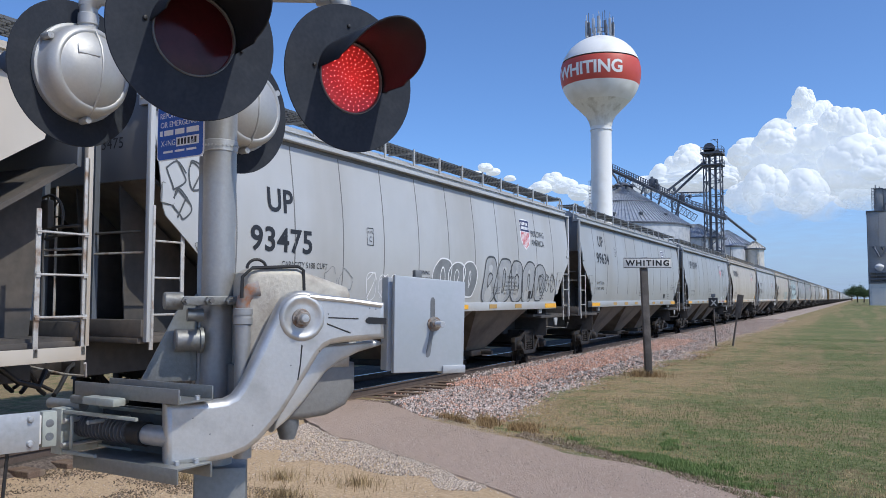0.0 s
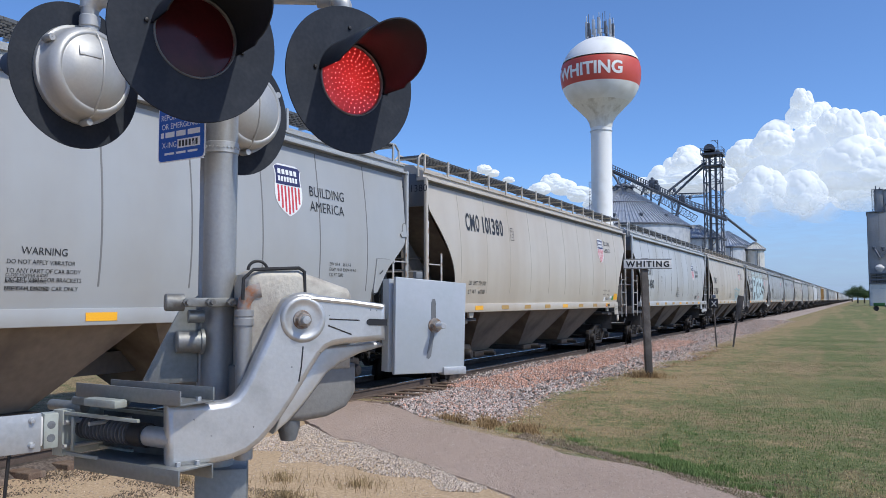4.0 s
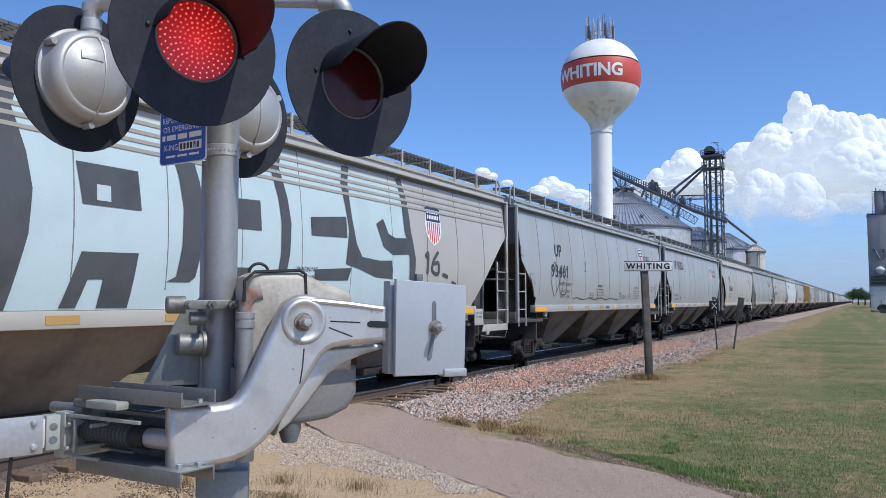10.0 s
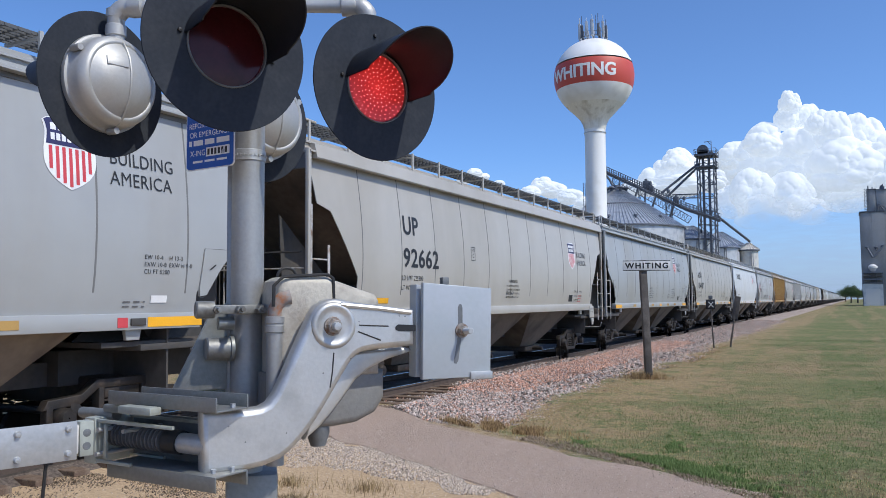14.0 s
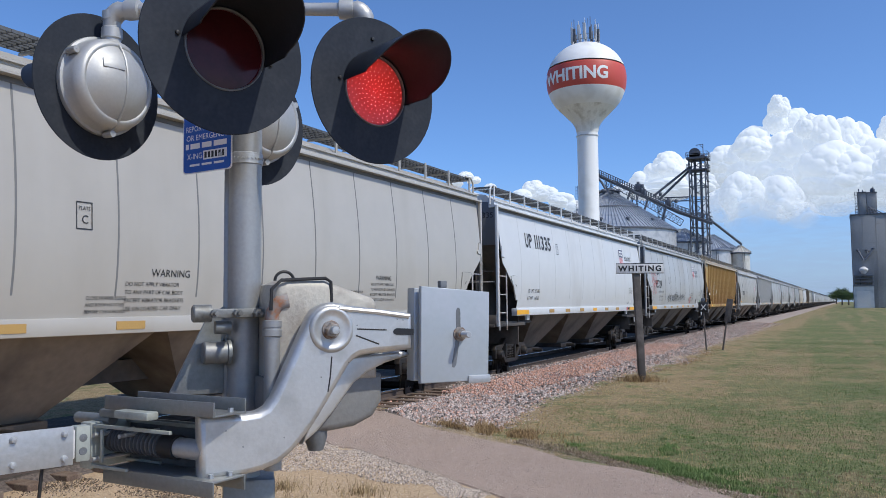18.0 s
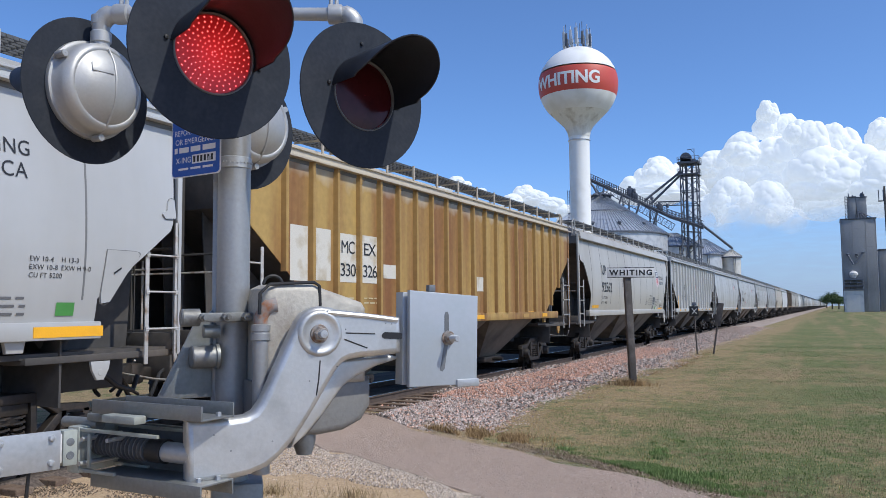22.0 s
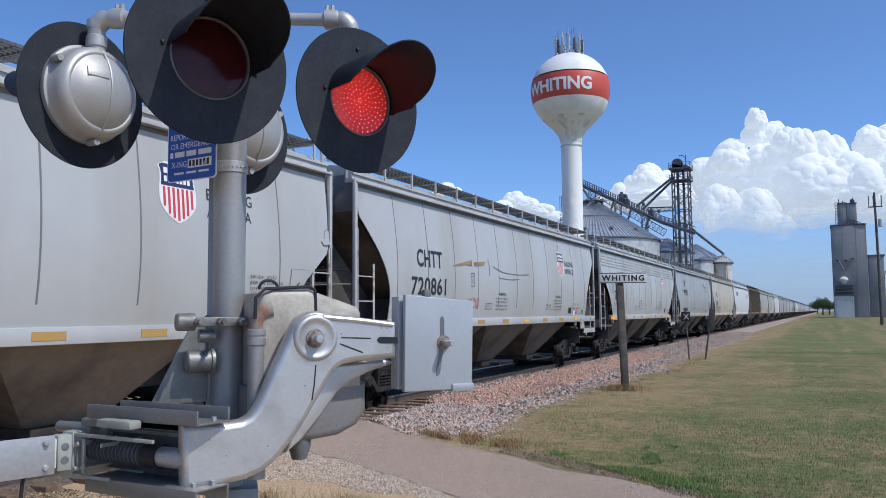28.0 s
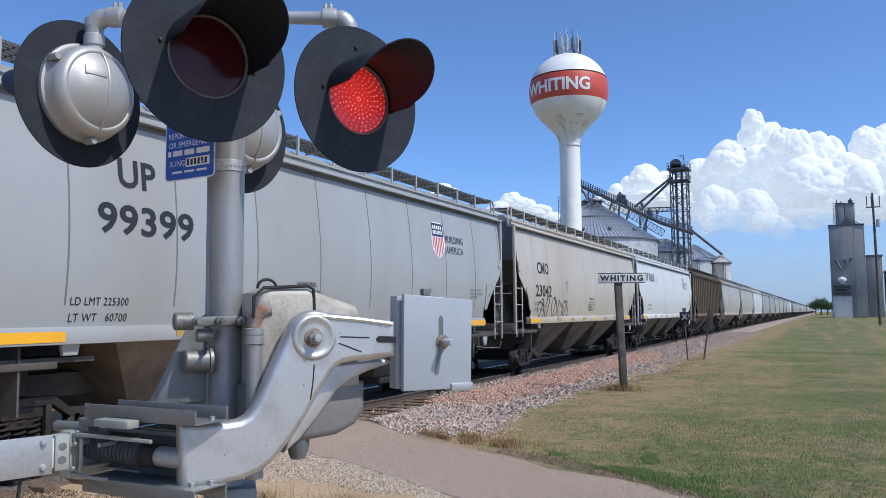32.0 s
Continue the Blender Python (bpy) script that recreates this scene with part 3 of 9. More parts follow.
def vegetation():
    green = island_grass("lawn_blades", (0.075, 0.12, 0.036), (0.25, 0.31, 0.12), (0.33, 0.25, 0.155), 0.5)
    lush = island_grass("lush_blades", (0.1, 0.17, 0.05), (0.25, 0.32, 0.12), (0.36, 0.32, 0.17), 0.3)
    rusty = island_grass("brown_weed_blades", (0.17, 0.1, 0.05), (0.46, 0.32, 0.16))
    brown = island_grass("litter_blades", (0.16, 0.115, 0.075), (0.42, 0.33, 0.24))
    straw = island_grass("straw_blades", (0.36, 0.25, 0.115), (0.7, 0.52, 0.27))

    def lawn(rng):
        while True:
            y = 8.2 + 34 * rng.random() ** 2.2
            x = -4.9 + (7.5 + y * 0.25) * rng.random()
            if y > path_y(x) + 1.25 and noise.noise((x * 0.7, y * 0.7, 9)) + noise.noise((x * 0.25, y * 0.25, 4)) > rng.uniform(-0.8, 0.3) + 0.25 * max(0.0, min(3.0, -x - 1.8)) + 0.5 * max(0.0, min(1.0, (x + 0.6) * 0.6)) * smoothstep(17.0, 11.0, y):
                return x, y, ground_height(x, y) - 0.005
    blades("lawn_grass", 130000, lawn, 0.032, 0.007, green, "short mown green lawn grass", "grass", 2)

    def dry(rng):
        while True:
            y = 8.6 + 30 * rng.random() ** 2.0
            x = -5.3 + (7.0 + y * 0.2) * rng.random()
            if y > path_y(x) + 1.15 and noise.noise((x * 0.7, y * 0.7, 9)) + noise.noise((x * 0.25, y * 0.25, 4)) < rng.uniform(-0.35, 0.6) - 0.42 + 0.3 * max(0.0, min(3.0, -x - 1.8)):
                return x, y, ground_height(x, y) - 0.005
    blades("dry_turf", 34000, dry, 0.028, 0.006, straw, "short dry straw-coloured turf", "grass", 3)

    def verge(rng):
        while True:
            x = -4.2 + 3.4 * rng.random()
            d = rng.random() ** 1.3
            y = path_y(x) + 1.62 + 2.6 * d
            if noise.noise((x * 1.1, y * 1.1, 2)) + noise.noise((x * 3.3, y * 3.3, 6)) * 0.6 > d * 0.9 - 0.15 + 0.4 * rng.random() + 0.12 * abs(x + 2):
                return x, y, ground_height(x, y) - 0.005
    blades("verge_grass", 17000, verge, 0.05, 0.008, lush, "lush green grass along the path's edge", "grass", 4)

    def ragged(rng):
        while True:
            x = -4.3 + 5.0 * rng.random()
            y = path_y(x) + 1.28 + abs(rng.gauss(0, 0.22)) + 0.2 * noise.noise((x * 1.7, 5, 1))
            if noise.noise((x * 2.1, y * 2.1, 8)) > rng.uniform(-0.6, 0.3):
                return x, y, ground_height(x, y) - 0.004
    blades("edge_litter", 9000, ragged, 0.035, 0.011, brown, "dead grass and grit along the path's edge", "litter", 11, 1.6)

    def fringe(rng):
        while True:
            x = rng.gauss(-5.1, 0.55)
            y = path_y(x) + 1.35 + abs(rng.gauss(0, 0.4)) + 0.5 * max(0, x + 5.0)
            if noise.noise((x * 2.6, y * 2.6, 3)) > rng.uniform(-0.2, 0.45):
                return x, y, ground_height(x, y) - 0.01
    blades("dry_fringe", 3000, fringe, 0.1, 0.008, rusty, "dry brown grass at the ballast's foot", "grass", 5, 0.9)

    def round_post(rng):
        a, r = rng.uniform(0, 6.28), abs(rng.gauss(0, 0.2))
        return -4.75 + r * math.cos(a) * 1.6, 20.15 + r * math.sin(a), -0.28
    blades("post_weeds", 1000, round_post, 0.2, 0.01, rusty, "dry brown weeds round the sign post", "weeds", 6, 0.8)
    rng = random.Random(12)
    dull = island_grass("dull_tuft_blades", (0.2, 0.14, 0.075), (0.5, 0.38, 0.21))
    tufts = [(-5.05, 6.35), (-4.35, 6.05), (-4.05, 6.3), (-3.55, 6.2), (-6.6, 6.6), (-3.2, 6.5), (-4.7, 7.15), (-6.0, 5.3), (-5.6, 7.0)]
    for x, y in tufts:
        spread = rng.uniform(0.1, 0.2)

        def tuft(r2, x=x, y=y, spread=spread):
            a, q = r2.uniform(0, 6.28), abs(r2.gauss(0, spread))
            px, py = x + q * math.cos(a) * 1.5, y + q * math.sin(a)
            return px, py, ground_height(px, py) - 0.01
        blades("weed_tuft", rng.randint(150, 330), tuft, 0.12, 0.007, dull, "dry weed tuft in sandy dirt", "weeds", rng.randint(0, 999), 0.9)

    def litter(rng):
        while True:
            x, y = rng.uniform(-8.5, -4.2), rng.uniform(4.4, 6.6)
            if noise.noise((x * 1.3, y * 1.3, 4)) + 0.5 * noise.noise((x * 4, y * 4, 1)) > rng.uniform(-0.25, 0.35):
                return x, y, ground_height(x, y)
    mulch = island_grass("mulch_chips", (0.06, 0.045, 0.034), (0.3, 0.235, 0.17))
    blades("straw_litter", 9000, litter, 0.016, 0.016, mulch, "dark brown leaf and bark litter on the dirt", "litter", 8, 2.6)

    def ballast_weeds(rng):
        y = 11 + 26 * rng.random()
        return -4.95 + rng.gauss(0, 0.2) + 0.3 * noise.noise((y * 0.6, 1.5, 0)), y, -0.29
    blades("edge_weeds", 5200, ballast_weeds, 0.08, 0.008, rusty, "sparse dry weeds along the ballast edge", "weeds", 9, 0.8)


def track():
    ends = [(-40, 60), (60, 300), (300, 2600)]
    for x in (TRACK_X - 0.753, TRACK_X + 0.753):
        rail = thing("rail", "rusty steel rail with a polished head", "rail", pose(x, 0, RAIL_Z), "rails", "structure")
        for y0, y1 in ends:
            bm = B()
            sec = [(-0.07, -0.17), (0.07, -0.17), (0.07, -0.155), (0.012, -0.135), (0.012, -0.045), (0.036, -0.032), (0.036, -0.003), (-0.036, -0.003), (-0.036, -0.032), (-0.012, -0.045), (-0.012, -0.135), (-0.07, -0.155)]
            slab(bm, sec, y0, y1)
            part("rail_bar", bm, M_RAIL, rail)
            bm = B()
            box(bm, -0.03, y0, -0.004, 0.03, y1, 0.0)
            part("rail_head", bm, M_RAILTOP, rail, "polished running surface")
    bm = B()
    box(bm, -1.3, -0.11, -0.33, 1.3, 0.11, -0.155, 0.012)
    me = bpy.data.meshes.new("tie")
    bm.to_mesh(me)
    bm.free()
    me.materials.append(M_TIE)
    ties = thing("track_ties", "row of dark creosoted wooden railway ties", "ties", pose(TRACK_X, 0, RAIL_Z), kind="structure")
    rng = random.Random(8)
    for i in range(150):
        ob = new("tie", me)
        ob.parent = ties
        ob.matrix_local = pose(rng.uniform(-0.06, 0.06) + (0.28 * rng.random() + 0.1 if 23 < i < 36 else 0), -2 + i * 0.53, rng.uniform(-0.012, 0.008), 0, rng.uniform(-0.5, 0.5), rng.uniform(-1.2, 1.2))


# ---- water tower ----
def water_tower():
    x0, y0 = -41.9, 145.0
    tw = thing("water_tower", "white pedestal water tower with a red band reading WHITING", "water tower", pose(x0, y0, GROUND_Z))
    zc, r = 44.35 - GROUND_Z, 7.45
    z_band0, z_band1 = 41.1 - GROUND_Z, 45.6 - GROUND_Z
    bm = B()
    # upper dome down to the band
    def ball(z):
        d = (z - zc + 0.7) / (7.15 if z > zc - 0.7 else 7.6)
        return r * math.sqrt(max(0, 1 - d * d))
    def ring(z0, z1, n):
        return [(ball(z0 + (z1 - z0) * i / n), z0 + (z1 - z0) * i / n) for i in range(n + 1)]
    z_top = zc - 0.7 + 7.15
    dome = [(r * math.sin(radians(a)), zc - 0.7 + 7.15 * math.cos(radians(a))) for a in range(0, 91, 3)]
    dome = [(max(a, 0.01), z) for a, z in dome if z >= z_band1]
    lathe(bm, dome, 64)
    part("upper_tank", bm, M_WHITE, tw, smooth=True)
    bm = B()
    lathe(bm, ring(z_band1, z_band0, 16), 64)
    part("red_band", bm, M_BAND, tw, "red painted band round the tank", True)
    bm = B()
    z_knee = 38.2 - GROUND_Z
    lathe(bm, ring(z_band0, z_knee, 12), 64)
    part("lower_tank", bm, M_WHITE, tw, smooth=True)
    bm = B()
    rk = ball(z_knee)
    cone = [(rk, z_knee), (rk - 0.45, z_knee - 0.45), (2.75, 35.7 - GROUND_Z), (2.2, 34.7 - GROUND_Z), (1.98, 33.7 - GROUND_Z)]
    lathe(bm, cone, 64)
    part("tank_cone", bm, M_TANKDIRT, tw, "stained cone under the tank", True)
    bm = B()
    lathe(bm, [(1.95, 33.7 - GROUND_Z), (1.92, 33.2 - GROUND_Z), (1.92, 3), (2.6, 1.2), (3.4, 0)], 48)
    part("shaft", bm, M_WHITE, tw, smooth=True)
    bm = B()
    lathe(bm, [(1.94, 33.1 - GROUND_Z), (2.06, 33.1 - GROUND_Z), (2.06, 32.95 - GROUND_Z), (1.94, 32.95 - GROUND_Z)], 48)
    part("shaft_ring", bm, M_GALV, tw)
    # lettering wrapped round the band; it faces the road between camera and town
    face = math.atan2(0 - y0, 0 - x0) - radians(20)
    bm = text_mesh("WHITING", 2.3, 0, 0.98, 0.1)
    w = max(v.co.x for v in bm.verts) - min(v.co.x for v in bm.verts)
    bmesh.ops.subdivide_edges(bm, edges=[e for e in bm.edges if e.calc_length() > 0.6], cuts=2)
    for v in bm.verts:
        z = (z_band0 + z_band1) / 2 - 1.15 + v.co.y
        rr = ball(z) + 0.05
        a = face + (v.co.x - w / 2) / r
        v.co = Vector((rr * math.cos(a), rr * math.sin(a), z))
    part("town_lettering", bm, M_WHITE, tw, "white capital letters")
    # antennas and railing on the crown
    rng = random.Random(4)
    for k in range(14):
        a = 2 * math.pi * k / 14
        bm = B()
        px, py = 2.5 * math.cos(a), 2.5 * math.sin(a)
        tube(bm, [(px, py, z_top - 0.9), (px, py, z_top + 3.6 + rng.uniform(-0.3, 0.9))], 0.07, 6)
        box(bm, px - 0.22, py - 0.2, z_top + 0.1, px + 0.22, py + 0.2, z_top + rng.uniform(2.3, 3.3), 0.02)
        part("antenna", bm, M_GALV if k % 3 else M_GALVDARK, tw)
    for h in (0.3, 1.1):
        bm = B()
        tube(bm, [(2.4 * math.cos(2 * math.pi * k / 24), 2.4 * math.sin(2 * math.pi * k / 24), z_top + h) for k in range(25)], 0.05, 6)
        part("crown_rail", bm, M_GALVDARK, tw)
    for k in range(3):
        bm = B()
        tube(bm, [(0.5 * k - 0.5, 0.2, z_top - 0.2), (0.5 * k - 0.5, 0.2, z_top + 4.3 + k * 0.3)], 0.045, 6)
        part("whip_antenna", bm, M_GALVDARK, tw)
    bm = B()
    tube(bm, [(-2.1, 0, 2), (-2.1, 0, 24)], 0.05, 6)
    tube(bm, [(-2.45, 0, 2), (-2.45, 0, 24)], 0.05, 6)
    for i in range(40):
        tube(bm, [(-2.1, 0, 2.3 + i * 0.55), (-2.45, 0, 2.3 + i * 0.55)], 0.03, 5)
    part("ladder", bm, M_GALVDARK, tw)


# ---- grain bins, conveyor and bucket elevator ----
def grain_bin(x, y, r, eave, peak, label, ribs=60, cap=True, wall=None, roof=None):
    bn = thing("grain_bin", label, "grain bin", pose(x, y, GROUND_Z), "grain bins")
    bm = B()
    n = int(eave / 0.55)
    prof = []
    for i in range(n + 1):
        z = eave * i / n
        prof += [(r + 0.03, z), (r - 0.03, min(eave, z + 0.28))]
    lathe(bm, prof, 72)
    part("bin_wall", bm, wall or M_GALV, bn)
    bm = B()
    lathe(bm, [(0.01, peak), (r * 0.12, peak), (r + 0.35, eave - 0.1), (r - 0.1, eave - 0.35)], 72)
    part("bin_roof", bm, roof or M_BINROOF, bn, "ribbed conical steel roof")

    def rib(bm):
        d = Vector((r * 0.88 + 0.3, 0, eave - peak)).normalized()
        u = Vector((-d.z, 0, d.x))
        a, c = Vector((r * 0.12, 0, peak)), Vector((r + 0.33, 0, eave - 0.08))
        w = 0.0032 * r + 0.03
        rows = [[bm.verts.new(p + Vector((0, sy * w * k, 0)) + u * h) for sy, h in ((-1, 0), (-0.6, 0.17), (0.6, 0.17), (1, 0))] for p, k in ((a, 0.35), (c, 1.6))]
        for i in range(3):
            bm.faces.new((rows[0][i], rows[1][i], rows[1][i + 1], rows[0][i + 1]))
    for k in range(ribs):
        piece("roof_rib", (round(r, 2), peak), rib, roof or M_BINROOF, bn, pose(0, 0, 0, 0, 0, 360 * k / ribs))
    if cap:
        bm = B()
        rr, zz = r * 0.5, peak + (eave - peak) * 0.43
        lathe(bm, [(rr - 0.12, zz + 0.25), (rr + 0.12, zz + 0.3), (rr + 0.16, zz + 0.12), (rr - 0.1, zz + 0.1)], 72)
        part("roof_ring", bm, M_GALVDARK, bn, "dark stiffening ring on the roof")
        bm = B()
        lathe(bm, [(r * 0.06, peak), (r * 0.05, peak + 1.3), (0.01, peak + 1.5)], 20)
        part("fill_cap", bm, M_GALVDARK, bn)
        for k in range(7):
            bm = B()
            a = 2 * math.pi * k / 7
            m = pose(r * 0.155 * math.cos(a), r * 0.155 * math.sin(a), peak - 0.35)
            lathe(bm, [(0.3, 0.0), (0.3, 0.75), (0.75, 0.7), (0.8, 0.85), (0.5, 1.2), (0.01, 1.35)], 12, m)
            part("roof_vent", bm, M_GALVDARK, bn, "mushroom vent by the roof's peak")
        for a in (-1.0, -1.45, -0.5):
            bm = B()
            m = pose(r * 0.86 * math.cos(a), r * 0.86 * math.sin(a), eave + (peak - eave) * 0.16)
            lathe(bm, [(0.25, -0.2), (0.25, 0.5), (0.5, 0.45), (0.4, 0.75), (0.01, 0.85)], 10, m)
            part("roof_vent", bm, M_GALVDARK, bn)
    bm = B()
    lathe(bm, [(r + 0.3, eave - 0.05), (r + 0.4, eave - 0.12), (r + 0.4, eave - 0.36), (r + 0.1, eave - 0.4)], 72)
    part("eave_ring", bm, M_GALVDARK, bn, "dark eave ring")
    bm = B()
    for k in range(2):
        tube(bm, [(r * math.cos(-1.2) + k * 0.4, r * math.sin(-1.2) - 0.15, 0), (r * math.cos(-1.2) + k * 0.4, r * math.sin(-1.2) - 0.15, eave)], 0.06, 5)
    part("wall_ladder", bm, M_GALVDARK, bn)
    return bn


def truss(bm, a, c, wide, high, bays, r=0.07, up=Vector((0, 0, 1))):
    a, c = Vector(a), Vector(c)
    d = (c - a).normalized()
    s = d.cross(up).normalized()
    u = s.cross(d)
    corner = [s * wide / 2 + u * high / 2, -s * wide / 2 + u * high / 2, -s * wide / 2 - u * high / 2, s * wide / 2 - u * high / 2]
    for k in corner:
        tube(bm, [a + k, c + k], r, 5)
    for i in range(bays + 1):
        p = a + (c - a) * i / bays
        for k in range(4):
            tube(bm, [p + corner[k], p + corner[(k + 1) % 4]], r * 0.7, 4, False)
            if i < bays:
                q = a + (c - a) * (i + 1) / bays
                k0, k1 = (corner[k], corner[(k + 1) % 4]) if i % 2 else (corner[(k + 1) % 4], corner[k])
                tube(bm, [p + k0, q + k1], r * 0.6, 4, False)


def grain_site():
    g = -GROUND_Z
    beige = material("pale_beige_bin_steel", (0.62, 0.6, 0.55), 0.5, 0.15, vary=0.06, scale=0.8, fine=9, bump=0.03, second=(0.52, 0.5, 0.45))
    grain_bin(-48.6, 185.0, 15.1, 18.3 + g, 27.4 + g, "large galvanised corrugated grain bin with a ribbed cone roof", 110)
    grain_bin(-33.7, 195.0, 6.4, 15.8 + g, 19.1 + g, "corrugated steel grain bin beside the elevator tower", 44, False)
    grain_bin(-28.4, 205.0, 4.2, 14.4 + g, 17.6 + g, "corrugated steel grain bin", 36, False)
    grain_bin(-29.9, 215.0, 6.1, 15.4 + g, 19.0 + g, "corrugated steel grain bin behind the others", 40, False)
    grain_bin(-22.2, 208.0, 2.15, 13.85 + g, 15.5 + g, "small pale beige hopper bin under a spout", 20, False, beige, beige)
    leg = thing("bucket_elevator", "dark steel lattice bucket elevator tower with a domed head", "grain elevator", pose(-28.8, 190, GROUND_Z))
    top = 34.6 + g
    bm = B()
    truss(bm, (0, 0, 0), (0, 0, top), 3.6, 3.6, 11, 0.17, Vector((0, 1, 0)))
    part("lattice_tower", bm, M_GALVDARK, leg)
    for x in (-0.75, 0.55):
        bm = B()
        box(bm, x - 0.24, -0.4, 0, x + 0.24, 0.4, top + 0.3)
        part("elevator_trunk", bm, M_GALVDARK, leg)
    bm = B()
    lathe(bm, [(0.01, -0.6), (1.25, -0.6), (1.25, 0.6), (0.01, 0.6)], 28, pose(-0.7, 0, top + 1.45, 90, 0, 0))
    box(bm, -1.95, -0.6, top + 0.3, 0.55, 0.6, top + 1.45)
    part("head_hood", bm, M_GALVDARK, leg, "domed elevator head")
    bm = B()
    box(bm, 0.7, -0.5, top + 0.2, 1.5, 0.5, top + 1.1, 0.1)
    part("drive_motor", bm, M_GALVDARK, leg)
    for h, q, thick in ((top - 0.1, 2.35, 0.45), (top - 2.7, 2.25, 0.3)):
        bm = B()
        box(bm, -q, -q, h, q, q, h + thick)
        part("platform", bm, M_GALVDARK, leg)
        for sx in (-q, q):
            bm = B()
            for zz in (0.55, 1.1):
                tube(bm, [(sx, -q, h + zz + thick), (sx, q, h + zz + thick)], 0.05, 5)
                tube(bm, [(-q, sx, h + zz + thick), (q, sx, h + zz + thick)], 0.05, 5)
            for sy in (-q, 0, q):
                tube(bm, [(sx, sy, h), (sx, sy, h + 1.1 + thick)], 0.06, 5)
            part("platform_rail", bm, M_GALVDARK, leg)
    for i in range(7):
        bm = B()
        z = 8 + 3.6 * i
        box(bm, 1.8, -0.5, z, 2.35, 0.5, z + 0.1)
        tube(bm, [(2.3, -0.5, z + 1.0), (2.3, 0.5, z + 1.0)], 0.05, 5)
        part("rest_landing", bm, M_GALVDARK, leg, "small ladder landing")
    bm = B()
    tube(bm, [(1.15, 0, top), (1.15, 0, top + 3.5), (-0.4, 0, top + 3.4)], 0.1, 6)
    tube(bm, [(1.15, 0, top + 2.6), (0.4, 0, top + 3.4)], 0.07, 6)
    part("davit", bm, M_GALVDARK, leg)
    for a, c, r in (((-1.7, -0.6, 33.0 + g), (-9.9, -2.5, 26.5 + g), 0.28), ((-1.6, -0.2, 32.6 + g), (-8.7, -2.0, 25.6 + g), 0.28), ((2.1, 1.0, 20.6 + g), (6.9, 17.6, 15.9 + g), 0.3)):
        bm = B()
        tube(bm, [a, c], r, 10)
        part("grain_spout", bm, M_GALVDARK, leg, "sloping grain spout")
    bm = B()
    truss(bm, (-7.6, -1, 25.7 + g), (-1.8, -1, 25.5 + g), 1.0, 0.9, 6, 0.07)
    part("link_catwalk", bm, M_GALVDARK, leg, "level catwalk from the conveyor to the tower")
    conv = thing("grain_conveyor", "long sloping conveyor with a railed catwalk over the bins", "conveyor", pose(0, 0, 0))
    a, c, e = Vector((-53.2, 187, 33.35)), Vector((-32.8, 187, 22.4)), Vector((-25.6, 187, 19.5))
    side = Vector((0, 1, 0))
    for p, q in ((a, c), (c, e)):
        d = (q - p).normalized()
        u = side.cross(d)
        u = u if u.z > 0 else -u
        bm = B()
        vs = [[bm.verts.new(w + side * sy + u * h) for sy, h in ((-0.5, -0.55), (0.5, -0.55), (0.5, 0.3), (-0.5, 0.3))] for w in (p, q)]
        for i in range(4):
            bm.faces.new((vs[0][i], vs[0][(i + 1) % 4], vs[1][(i + 1) % 4], vs[1][i]))
        bm.faces.new(vs[0][::-1])
        bm.faces.new(vs[1])
        part("conveyor_trough", bm, M_GALVDARK, conv, "enclosed conveyor trough")
        n = int((q - p).length / 0.62)
        for sy in (-0.9, 0.9):
            for i in range(n):
                w = p.lerp(q, i / n) + side * sy
                piece("catwalk_post", (), lambda bm: box(bm, -0.07, -0.05, 0.0, 0.07, 0.05, 1.35), M_GALVDARK, conv, Matrix.Translation(w))
            for h in (0.75, 1.35):
                bm = B()
                tube(bm, [p + side * sy + Vector((0, 0, h)), q + side * sy + Vector((0, 0, h))], 0.05, 5)
                part("catwalk_rail", bm, M_GALVDARK, conv)
            bm = B()
            tube(bm, [p + side * sy, q + side * sy], 0.12, 6)
            part("catwalk_stringer", bm, M_GALVDARK, conv)
    for f, low in ((0.2, 26.5), (0.5, 22.5), (0.8, 18.5)):
        p = a.lerp(c, f)
        bm = B()
        truss(bm, (p.x, p.y, GROUND_Z if f > 0.7 else low - 3), (p.x, p.y, p.z - 0.5), 1.3, 1.3, 9 if f > 0.7 else 3, 0.09, Vector((0, 1, 0)))
        part("conveyor_support", bm, M_GALVDARK, conv)
    for f in (0.46, 0.66, 0.86):
        p = a.lerp(c, f)
        bm = B()
        tube(bm, [(p.x, p.y - 0.6, p.z - 0.4), (p.x - 0.5, p.y - 1.0, p.z - 2.2), (p.x - 1.1, p.y - 0.5, p.z - 3.4)], 0.25, 8)
        part("drop_spout", bm, M_GALVDARK, conv)
    bm = B()
    truss(bm, (-46.4, 181, 29.2), (-31.6, 183, 19.4), 1.1, 1.5, 19, 0.06)
    part("stair_truss", bm, M_GALVDARK, conv, "open lattice stair along the bin roof")
    bm = B()
    tube(bm, [(-51.6, 186, 32.0), (-50.3, 186, 30.2), (-49.4, 185.5, 28.5)], 0.28, 8)
    part("drop_spout", bm, M_GALVDARK, conv)
    for f, w, h in ((0.55, 0.7, 2.2), (0.61, 0.5, 1.5), (0.88, 0.6, 1.6)):
        p = a.lerp(c, f)
        bm = B()
        box(bm, p.x - w, p.y - 0.6, p.z, p.x + w, p.y + 0.6, p.z + h, 0.1)
        box(bm, p.x - w * 0.5, p.y - 0.4, p.z + h, p.x + w * 0.3, p.y + 0.4, p.z + h + 0.5, 0.1)
        part("drive_housing", bm, M_GALVDARK, conv)
